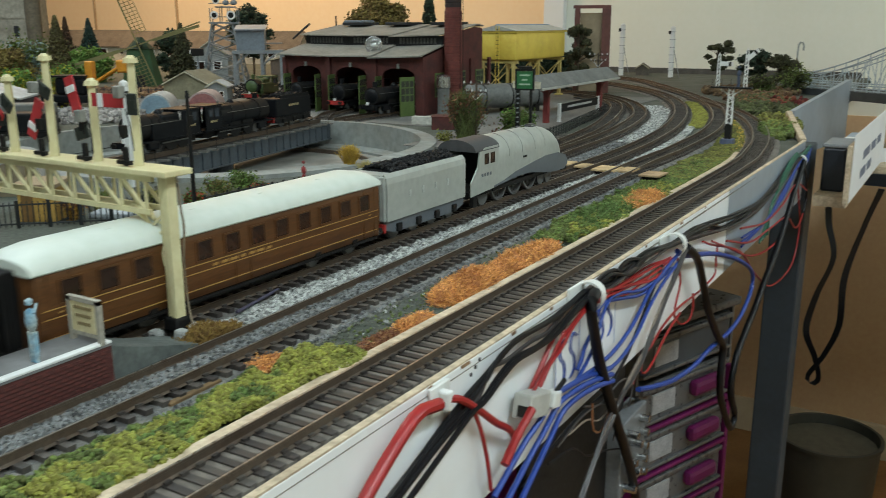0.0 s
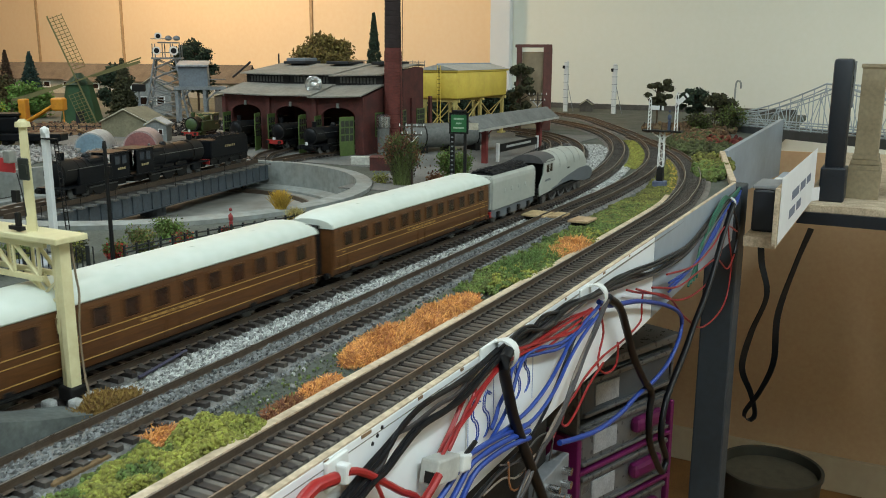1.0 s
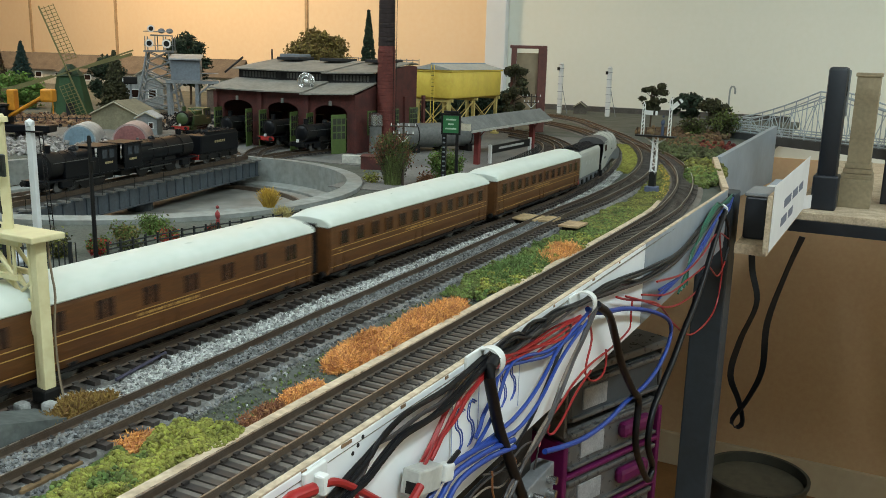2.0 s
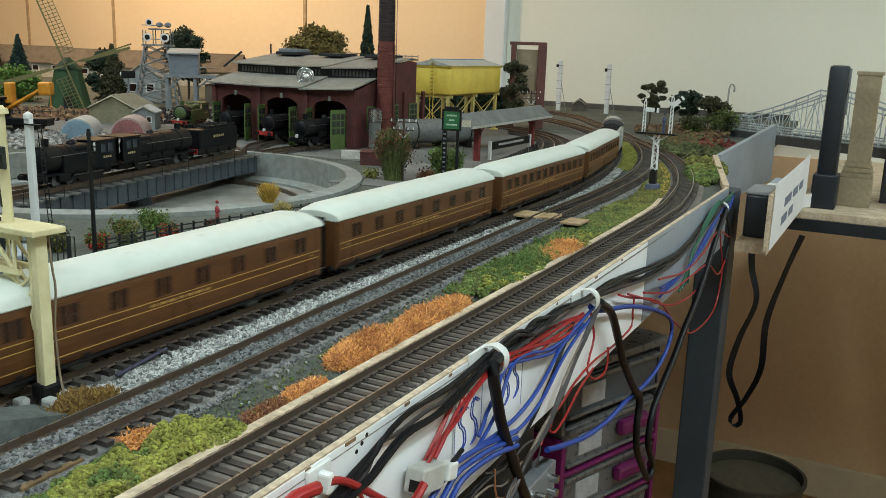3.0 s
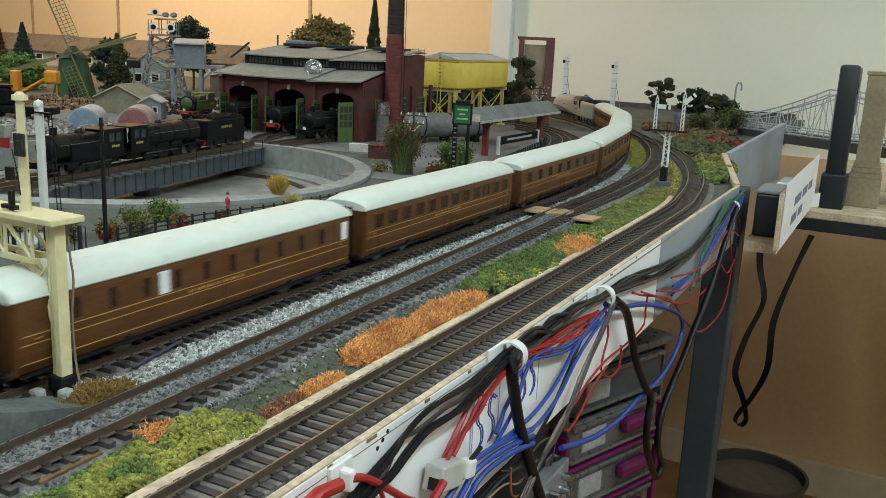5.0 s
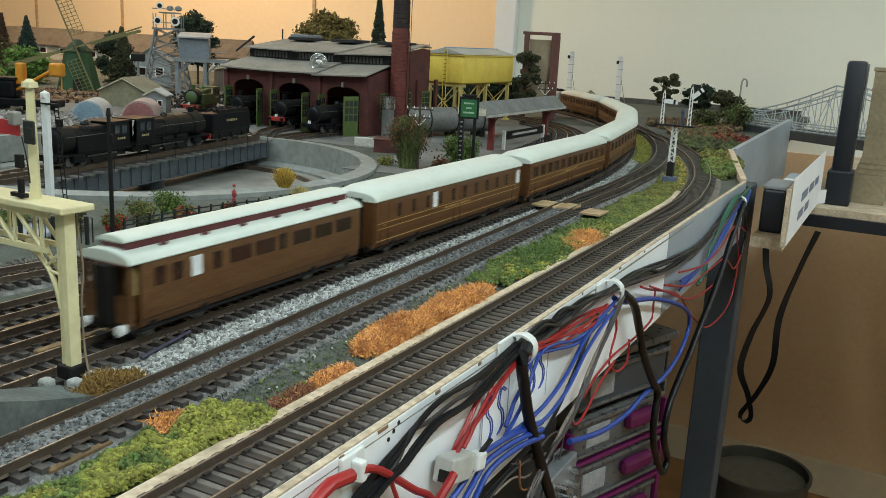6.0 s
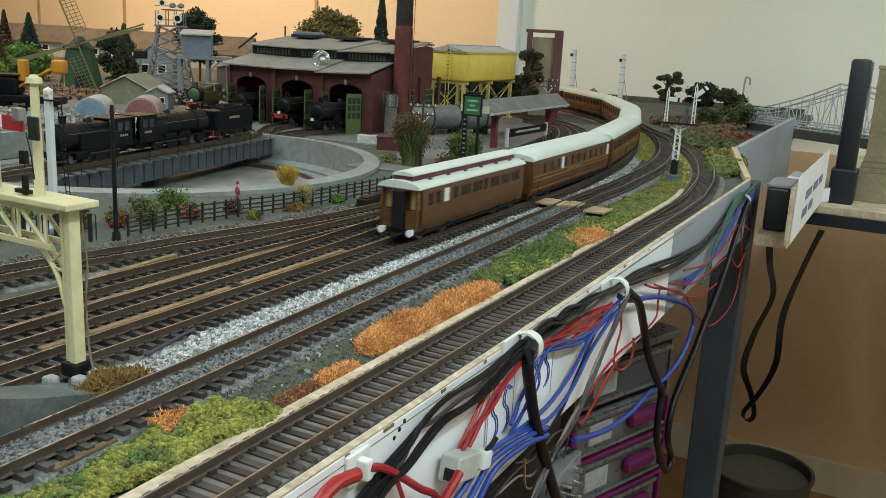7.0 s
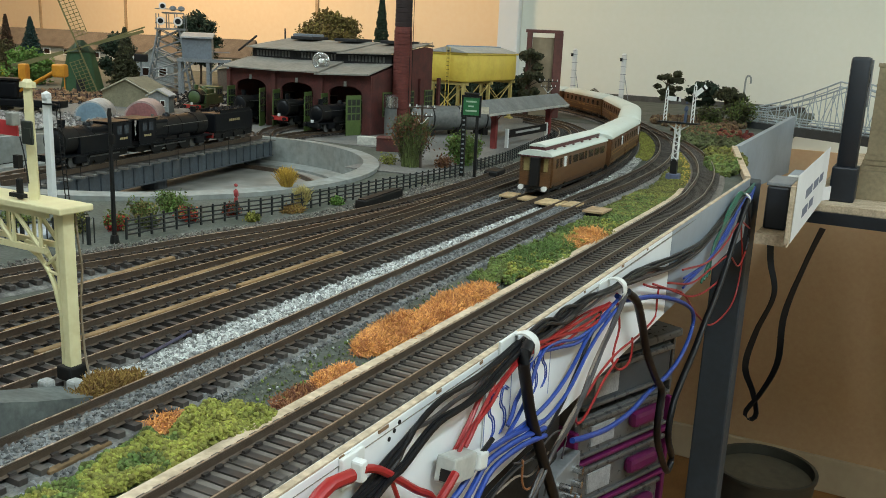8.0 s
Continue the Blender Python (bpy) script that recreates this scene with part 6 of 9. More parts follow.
    o = thing("dome_lamp", "shiny round chrome lamp resting on the shed roof", "lamp", pose(-0.618, 1.106, 0.0905, 0, 0, 28))
    part("globe", lamp, CHROME, o, smooth=True)
    dish = bmesh.new()
    prof = [(0.0125, -0.004), (0.0132, -0.0034), (0.0100, 0.002), (0.0050, 0.005), (0.0, 0.006), (0.0, 0.0052), (0.0046, 0.0042), (0.0094, 0.0012)]
    loft(dish, [[(r * math.cos(a), y, 0.0115 + r * math.sin(a)) for r, y in prof] for a in (2 * math.pi * k / 28 for k in range(29))], caps=False)
    part("dish", dish, CHROME, o, "polished reflector dish", smooth=True)
    part("bulb", ball(bmesh.new(), (0, -0.001, 0.0115), 0.0032, 2), WHITE_PAINT, o, smooth=True)
    # engines on the three roads
    for k, (dy, lab) in enumerate(((-0.030, "black engine with red beam just inside the shed"), (-0.036, "black engine with red beam in the shed doorway"), (-0.074, "black engine standing half out of the shed"))):
        xx = x0 + bay * (k + 0.5)
        steam_engine("steam_locomotive", lab, pose(xx, y0 + dy + 0.06, 0.0075, 0, 0, 180), 0.13, red=k != 2)


shed()


def shed_tracks():
    for k in range(3):
        xa = -0.783 + 0.088 * (k + 0.5)
        LINES["shed_%d" % k] = ([(PIT_X - 0.04 + (k - 1) * 0.03, PIT_Y + PIT_R + 0.004), (xa * 0.6 - 0.238 + (k - 1) * 0.006, 1.0), (xa, 1.07), (xa, 1.09)], 0)
        track("shed_%d" % k, "short model track from the turntable into the shed", (5, 6))


shed_tracks()
solid("yard_apron", box((-0.80, 1.28, 0.0006), (0.98, 0.60, 0.0012)), YARD, "grey ash yard ground round the engine shed", "ground", kind="structure")
solid("yard_apron", box((-0.345, 1.06, 0.0008), (0.10, 0.5, 0.0012), rz=6), YARD, "grey ash ground under the canopy", "ground", kind="structure")


def chimney():
    t = thing("chimney_stack", "tall round dark red brick chimney with blackened upper part", "chimney", pose(-0.5035, 1.15, 0))
    part("plinth", box((0, 0, 0.006), (0.042, 0.042, 0.012), bevel=0.001), BRICK_RED, t)
    def ringed(z0, z1, r0, r1, pitch, m, lab, nm):
        prof = []
        k = int((z1 - z0) / pitch)
        for i in range(k):
            z, r = z0 + i * pitch, r0 + (r1 - r0) * i / k
            prof += [(r - 0.0006, z), (r, z + pitch * 0.08), (r, z + pitch * 0.82), (r - 0.0006, z + pitch * 0.9)]
        prof.append((r1 * 0.9, z1))
        rings = [[(r * math.cos(2 * math.pi * j / 26), r * math.sin(2 * math.pi * j / 26), z) for j in range(26)] for r, z in prof]
        part(nm, loft(bmesh.new(), rings), m, t, lab)
    ringed(0.012, 0.157, 0.0142, 0.0132, 0.0052, mat("chimney_brick", (0.15, 0.035, 0.026), 0.75, var=0.3, scale=70, bump=0.5), "ringed red brick shaft", "shaft")
    ringed(0.157, 0.272, 0.0126, 0.0112, 0.0066, mat("soot_black_brick", (0.03, 0.018, 0.017), 0.8, var=0.3, scale=70), "soot black upper shaft", "upper_shaft")
    lad = bmesh.new()
    bx(lad, (0.0146, -0.004, 0.135), (0.0006, 0.0006, 0.25))
    bx(lad, (0.0146, 0.004, 0.135), (0.0006, 0.0006, 0.25))
    part("ladder", lad, BLACK_FRAME, t)


chimney()


def water_tank():
    x0, x1, y0, y1 = -0.573, -0.497, 1.35, 1.56
    cx, cy, lx, ly = (x0 + x1) / 2, (y0 + y1) / 2, x1 - x0, y1 - y0
    t = thing("water_tank", "yellow water tank on a pale yellow braced steel stand", "water tank")
    part("tank", box((cx, cy, 0.0965), (lx, ly, 0.049), bevel=0.006), YELLOW, t, "yellow painted tank", smooth=True)
    part("rim", box((cx, cy, 0.1195), (lx + 0.003, ly + 0.003, 0.003), bevel=0.0006), YELLOW, t)
    lid = bmesh.new()
    prism(lid, [(x0 - 0.003, 0.1212), (cx, 0.131), (x1 + 0.003, 0.1212)], "y", y0 - 0.003, y1 + 0.003)
    part("lid", lid, TANK_LID, t, "pale grey pitched lid")
    part("ridge", rod((cx, y0 - 0.003, 0.1312), (cx, y1 + 0.003, 0.1312), 0.0012), mat("pale_blue_ridge", (0.25, 0.38, 0.52), 0.5), t)
    ys = (y0 + 0.008, cy, y1 - 0.008)
    for x in (x0 + 0.008, x1 - 0.008):
        for y in ys:
            part("leg", box((x, y, 0.0355), (0.0055, 0.0055, 0.071)), YELLOW_PALE, t)
            part("foot", box((x, y, 0.0025), (0.013, 0.013, 0.004), bevel=0.001), YELLOW_PALE, t)
        for a, b in zip(ys, ys[1:]):
            part("brace", rod((x, a, 0.010), (x, b, 0.066), 0.001, n=6), YELLOW_PALE, t)
            part("brace", rod((x, b, 0.010), (x, a, 0.066), 0.001, n=6), YELLOW_PALE, t)
    for y in ys:
        part("brace", rod((x0 + 0.008, y, 0.010), (x1 - 0.008, y, 0.066), 0.001, n=6), YELLOW_PALE, t)
        part("brace", rod((x1 - 0.008, y, 0.010), (x0 + 0.008, y, 0.066), 0.001, n=6), YELLOW_PALE, t)
        part("beam", box((cx, y, 0.0695), (lx, 0.004, 0.005)), YELLOW_PALE, t)
    for s in (-1, 1):
        part("ladder_rail", box((cx + 0.004 + s * 0.003, y0 - 0.004, 0.065), (0.001, 0.001, 0.128)), YELLOW, t)
    for k in range(20):
        part("rung", box((cx + 0.004, y0 - 0.004, 0.006 + k * 0.0062), (0.006, 0.0008, 0.0008)), BLACK_FRAME, t)


water_tank()


def tanker():
    a, b = Vector((-0.476, 1.15, 0.0265)), Vector((-0.405, 1.262, 0.0265))
    t = thing("tank_wagon", "weathered grey cylindrical tank wagon in the siding", "wagon")
    d = (b - a).normalized()
    part("barrel", rod(a, b, 0.0185, n=26), GREY_TANK, t, smooth=True)
    part("end", rod(a - d * 0.002, a, 0.0155, 0.0185, 26), mat("pale_tank_end", (0.30, 0.31, 0.29), 0.6, var=0.2, scale=40), t, "paler domed end", smooth=True)
    for f in (0.15, 0.5, 0.85):
        q = a.lerp(b, f)
        part("band", rod(q, q + d * 0.002, 0.0190, n=26), BLACK_FRAME, t)
        part("cradle", box((q.x, q.y, 0.006), (0.03, 0.008, 0.012), rz=math.degrees(math.atan2(-d.x, d.y))), BLACK_FRAME, t)
    o = thing("steel_drum", "bright chrome drum standing on a grey base", "drum", pose(-0.498, 1.112, 0))
    part("stand", rod((0, 0, 0), (0, 0, 0.042), 0.009, n=16), GREY_TANK, o)
    part("drum", rod((0, 0, 0.042), (0, 0, 0.058), 0.0105, n=22), CHROME, o, smooth=True)
    part("cap", rod((0, 0, 0.058), (0, 0, 0.0605), 0.0105, 0.006, 22), CHROME, o, smooth=True)


tanker()


def canopy():
    t = thing("platform_canopy", "grey slated platform canopy on dark red columns", "canopy", pose(-0.322, 0, 0))
    y0, y1 = 1.035, 1.325
    rf = bmesh.new()
    prism(rf, [(0.018, 0.0500), (0.018, 0.0525), (-0.002, 0.0675), (-0.024, 0.0575), (-0.024, 0.0550), (-0.002, 0.0645)], "y", y0, y1)
    part("roof", rf, SLATE, t, "grey slate roof")
    part("gutter", box((0.0185, (y0 + y1) / 2, 0.0505), (0.002, y1 - y0, 0.003)), mat("pale_gutter", (0.42, 0.42, 0.38), 0.6), t)
    part("valance", box((-0.003, y0 - 0.0005, 0.056), (0.04, 0.0012, 0.009)), mat("cream_valance", (0.55, 0.50, 0.38), 0.7), t, "cream end board")
    for y in (1.092, 1.289):
        part("column", box((0, y, 0.0275), (0.0075, 0.0075, 0.055), bevel=0.0006), RED_POST, t, "dark red column")
        for s in (-1, 1):
            part("brace", rod((0, y, 0.036), (s * 0.014, y, 0.0515), 0.0009, n=5), RED_POST, t)
    part("purlin", box((0, (y0 + y1) / 2, 0.0535), (0.003, y1 - y0 - 0.01, 0.003)), RED_POST, t)
    b = thing("running_in_board", "long black board on white posts under the canopy", "sign board", pose(-0.312, 1.185, 0))
    part("board", box((0, 0, 0.020), (0.0016, 0.14, 0.011)), BLACK_FRAME, b)
    part("text_bar", box((0.001, 0, 0.0205), (0.0004, 0.09, 0.003)), mat("grey_text", (0.45, 0.45, 0.43), 0.6), b)
    for y in (-0.072, 0.072):
        part("post", box((0, y, 0.0135), (0.004, 0.004, 0.027)), WHITE_PAINT, b)


canopy()


def green_sign():
    t = thing("station_sign", "green enamel sign in a dark frame on a latticed post", "sign", pose(-0.235, 0.842, 0, 0, 0, 14))
    part("board", box((0, 0, 0.0755), (0.018, 0.0016, 0.0185)), SIGN_GREEN, t)
    part("frame", bx(bx(bx(bx(bmesh.new(), (0, 0, 0.086), (0.021, 0.003, 0.0022)), (0, 0, 0.0655), (0.021, 0.003, 0.0018)), (-0.0095, 0, 0.0757), (0.0018, 0.003, 0.0185)), (0.0095, 0, 0.0757), (0.0018, 0.003, 0.0185)), BLACK_FRAME, t)
    part("cap", box((0, 0, 0.0885), (0.016, 0.004, 0.0026), bevel=0.0008), BLACK_FRAME, t)
    for i, w in enumerate((0.011, 0.006, 0.012)):
        part("text_bar", box((0, -0.0011, 0.0805 - i * 0.0048), (w, 0.0004, 0.0016)), mat("pale_green_text", (0.40, 0.55, 0.40), 0.5), t)
    part("post", box((-0.007, 0, 0.0325), (0.0045, 0.0045, 0.065)), BLACK_FRAME, t)
    for k in range(12):
        part("post_lattice", box((-0.0068, -0.0026, 0.006 + k * 0.005), (0.0026, 0.0006, 0.0016)), LATTICE, t)
    part("post", box((0.007, 0.0, 0.0325), (0.003, 0.003, 0.065)), BLACK_FRAME, t)


green_sign()


def telegraph(x, y, h, label):
    t = thing("telegraph_pole", label, "telegraph pole", pose(x, y, 0, 0, 0, 20), "telegraph poles")
    part("pole", rod((0, 0, 0), (0, 0, h), 0.0016, 0.0012, 8), mat("brown_pole", (0.07, 0.05, 0.035), 0.8), t)
    for z, w in ((h - 0.004, 0.030), (h - 0.013, 0.024)):
        part("cross_arm", box((0, -0.0012, z), (w, 0.0012, 0.0014)), mat("brown_pole", (0.07, 0.05, 0.035), 0.8), t)
        for k in (-1, -0.45, 0.45, 1):
            part("insulator", rod((k * w * 0.46, -0.0012, z + 0.0006), (k * w * 0.46, -0.0012, z + 0.0034), 0.0008, 0.0005, 6), WHITE_PAINT, t)
    for s in (-1, 1):
        part("stay", rod((0, -0.001, h - 0.022), (s * 0.008, -0.001, h - 0.013), 0.0005, n=4), WHITE_PAINT, t)


telegraph(-0.305, 0.862, 0.072, "brown telegraph pole with white insulators by the shrub")
telegraph(-0.340, 1.325, 0.089, "brown telegraph pole with white insulators beside the canopy")


def lamp_post():
    t = thing("lamp_post", "slim black lamp post beside the fence", "lamp post", pose(-0.285, 0.412, 0))
    part("post", rod((0, 0, 0), (0, 0, 0.087), 0.0016, 0.0012, 8), BLACK_FRAME, t)
    part("head", rod((0, 0, 0.085), (0, 0, 0.090), 0.0017, 0.0010, 8), BLACK_FRAME, t)
    part("base", rod((0, 0, 0), (0, 0, 0.006), 0.0032, 0.0024, 8), BLACK_FRAME, t)
    part("bracket", box((0.002, 0, 0.07), (0.004, 0.002, 0.006)), BLACK_FRAME, t)
    w = thing("white_signal_post", "white painted post with a dark ladder beside the pit", "signal post", pose(-0.425, 0.475, 0))
    part("post", box((0, 0, 0.042), (0.0065, 0.004, 0.084), bevel=0.0005), WHITE_PAINT, w)
    part("cap", ball(bmesh.new(), (0, 0, 0.086), 0.0042, 1), WHITE_PAINT, w)
    part("shade", box((0.006, -0.001, 0.080), (0.016, 0.004, 0.0012)), BLACK_FRAME, w)
    for s in (-1, 1):
        part("ladder_rail", rod((0.018 + s * 0.0022, 0, 0), (0.012 + s * 0.0022, 0, 0.08), 0.0005, n=4), BLACK_FRAME, w)
    for k in range(14):
        part("rung", box((0.018 - 0.006 * k / 14, 0, 0.004 + k * 0.0055), (0.0046, 0.0006, 0.0006)), BLACK_FRAME, w)


lamp_post()
fence_run("rail_fence", "dark post and rail fence between the sidings and the pit", [(-0.288, 0.425), (-0.286, 0.46), (-0.278, 0.513), (-0.266, 0.56), (-0.257, 0.63), (-0.247, 0.75), (-0.243, 0.85)], 0.0150, 0.011, (0.003, 0.0062, 0.0096, 0.0130), 0.0013)
fence_run("rail_fence", "dark rail fence beyond the sign", [(-0.248, 0.89), (-0.252, 0.97), (-0.27, 1.08), (-0.29, 1.2), (-0.305, 1.28)], 0.014, 0.011, (0.003, 0.0062, 0.0094, 0.0124), 0.0013)
fence_run("iron_railings", "black iron railings with close upright bars", [(-0.42, 0.27), (-0.36, 0.335), (-0.305, 0.388), (-0.292, 0.402)], 0.019, 0.02, (0.003, 0.016), 0.002, 0.0036)
fence_run("rail_fence", "dark fence behind the windmill yard", [(-1.40, 1.05), (-1.22, 1.14), (-1.12, 1.24)], 0.014, 0.014, (0.005, 0.011))


# ---- shrubs and trees ----
def shrub(label, x, y, h, r, mats, n=900, size=0.0035):
    t = thing("shrub", label, "shrub", pose(x, y, 0))
    st = bmesh.new()
    tips = []
    for k in range(14):
        a, rr = RNG.uniform(0, 2 * math.pi), r * RNG.uniform(0.2, 0.9)
        tip = (rr * math.cos(a), rr * math.sin(a), h * RNG.uniform(0.6, 0.98))
        cyl(st, (tip[0] * 0.2, tip[1] * 0.2, 0), tip, h * 0.014, h * 0.005, 5)
        tips.append(tip)
    part("stem", st, BARK, t)
    for i, m in enumerate(mats):
        cs = []
        for tip in tips:
            k = n // len(tips) // len(mats)
            f = RNG.uniform(0.25, 1.0, (k, 1)) if i == 0 else RNG.uniform(0.75, 1.05, (k, 1))
            cs.append(np.array(tip) * f + RNG.normal(size=(k, 3)) * r * 0.22)
        cs = np.concatenate(cs)
        cs[:, 2] = np.maximum(cs[:, 2], 0.001)
        tagged(part("foliage", scatter("foliage", cs, size * RNG.uniform(0.6, 1.4, len(cs)), m, LEAF_V, LEAF_F, 0.2), None, t), "uneven mass of small leaves")
    return t


shrub("tall shrub with rust-tipped green foliage beside the pit", -0.318, 0.862, 0.058, 0.021, (LEAF_MID, LEAF_RUST), 4200, 0.0030)
lichen(-0.318, 0.862, 0.010, 0.010, 650, 0.010, "tall green grass blades round the shrub", mat("grass_blade_green", (0.14, 0.17, 0.05), 0.85, island=0.45), 0.044, 0.09)
shrub("low bright green bush beside the sign", -0.285, 0.925, 0.032, 0.020, (LEAF_BRIGHT, FOAM_GREEN), 4200, 0.0035)
shrub("low rust-coloured bush by the pit", -0.29, 0.885, 0.012, 0.014, (LEAF_RUST,), 600, 0.003)
shrub("small green bush at the pit edge", -0.345, 0.86, 0.012, 0.012, (FOAM_LIME,), 400, 0.0025)
for x, y, h, m, lab in ((-0.335, 0.42, 0.018, (FOAM_LIME, LEAF_MID), "olive green garden bush behind the fence"), (-0.315, 0.44, 0.013, (LEAF_RED, FOAM_GREEN), "red flowering garden bush behind the fence"),
                        (-0.322, 0.475, 0.018, (LEAF_OLIVE, FOAM_GREEN), "olive garden bush behind the fence"), (-0.335, 0.515, 0.017, (LEAF_BRIGHT, FOAM_GREEN), "bright green garden bush at the pit"),
                        (-0.300, 0.495, 0.012, (LEAF_RED, FOAM_GREEN), "small red flowering bush along the fence"), (-0.365, 0.40, 0.016, (FOAM_LIME, FOAM_GREEN), "yellow-green garden bush by the railings"),
                        (-0.262, 0.525, 0.007, (FOAM_LIME,), "small lime tuft outside the fence"), (-0.252, 0.625, 0.008, (LEAF_BRIGHT,), "small green tuft beside the fence"), (-0.39, 0.385, 0.014, (LEAF_MID, FOAM_GREEN), "dark green garden bush by the railings"),
                        (-0.290, 0.535, 0.010, (LEAF_RED, LEAF_MID), "red and green flowers along the fence"), (-0.305, 0.46, 0.009, (FOAM_GREEN, LEAF_MID), "dark green hedge plants along the fence")):
    shrub(lab, x, y, h * 0.7, h * 0.8, m, 1300, 0.0024)
leafy("tree", "tall dark conifer behind the shed", -0.93, 1.77, 0.24, 0.036, LEAF_DARK, "cone", 0.12, 3200, 0.007)
leafy("tree", "broad olive-brown oak behind the shed", -1.085, 1.79, 0.18, 0.085, LEAF_OLIVE, "round", 0.42, 12000, 0.008)
for hx in (-0.56, -0.63, -0.70, -0.77):
    leafy("tree", "dark bushy tree behind the water tank", hx, 1.72, 0.072, 0.05, LEAF_DARK, "round", 0.05, 2200, 0.008)
leafy("tree", "dark conifer beside the windmill", -1.39, 1.44, 0.135, 0.046, LEAF_MID, "cone", 0.08, 3200, 0.008)
leafy("tree", "dark green tree behind the lighting tower", -1.47, 1.76, 0.18, 0.065, LEAF_DARK, "round", 0.25, 3600, 0.008)
leafy("tree", "small dark teal conifer by the cottages", -2.12, 1.76, 0.15, 0.05, LEAF_TEAL, "cone", 0.1, 2400, 0.008)
leafy("tree", "narrow brown conifer by the cottages", -2.20, 1.74, 0.155, 0.035, mat("brown_conifer", (0.06, 0.035, 0.02), 0.9, island=0.4), "cone", 0.1, 2000, 0.008)
leafy("tree", "dark spreading tree in the corner", -2.05, 1.55, 0.12, 0.09, LEAF_MID, "round", 0.05, 3600, 0.009)
leafy("tree", "bushy bright green tree by the windmill", -1.62, 1.36, 0.075, 0.06, LEAF_BRIGHT, "round", 0.05, 3600, 0.007)
leafy("tree", "dark bushy tree behind the windmill", -1.62, 1.62, 0.115, 0.05, LEAF_DARK, "round", 0.1, 2000, 0.008)
leafy("tree", "ochre bushy tree in the corner", -1.62, 1.16, 0.075, 0.055, LEAF_OLIVE, "round", 0.05, 2600, 0.007)
leafy("tree", "dark green tree beside the water tank", -0.497, 1.622, 0.136, 0.034, LEAF_MID, "shaggy", 0.12, 6500, 0.0065)
leafy("tree", "open dark green tree on the far bank", -0.302, 1.92, 0.104, 0.034, LEAF_MID, "shaggy", 0.3, 2000, 0.0065)
leafy("tree", "spreading dark pine on the far bank", -0.225, 1.93, 0.078, 0.04, LEAF_DARK, "shaggy", 0.35, 2200, 0.0065)
leafy("tree", "dark pine with flat limbs on the far bank", -0.175, 1.90, 0.068, 0.04, LEAF_MID, "shaggy", 0.3, 2200, 0.0065)


def bank():
    """Rough scrub on the bank outside the bend."""
    for n, c, m, lab, sz, hh in ((1800, (-0.12, 1.50, 0.055, 0.17), mat("bank_green", (0.075, 0.085, 0.03), 0.95, island=0.5), "mixed green scrub on the bank", 0.0032, 0.012), (900, (-0.15, 1.62, 0.06, 0.14), mat("russet_scrub", (0.15, 0.085, 0.04), 0.95, island=0.4), "russet brown scrub on the bank", 0.0032, 0.012),
                                 (700, (-0.045, 1.24, 0.028, 0.13), FOAM_OLIVE, "olive scrub at the foot of the bank", 0.0028, 0.009), (160, (-0.085, 1.53, 0.03, 0.05), mat("dull_red_scrub", (0.16, 0.035, 0.022), 0.95, island=0.4), "red scenic scrub patch on the bank", 0.0035, 0.016),
                                 (900, (-0.2, 1.78, 0.09, 0.12), mat("brown_bank", (0.13, 0.085, 0.045), 0.95, island=0.4), "brown rough bank under the trees", 0.004, 0.014), (800, (-0.03, 1.15, 0.022, 0.09), FOAM_GREEN, "green scrub beside the notch", 0.0026, 0.009)):
        patch("bank_scrub", lab, "scrub", mound(*c, 12), n, sz, m, hh)
    shrub("dark green bush on the bank near the bridge", -0.125, 1.80, 0.045, 0.032, (LEAF_MID, FOAM_GREEN), 2200, 0.005)
    shrub("mid green bush on the bank", -0.165, 1.74, 0.035, 0.03, (FOAM_GREEN, LEAF_MID), 1600, 0.005)


bank()


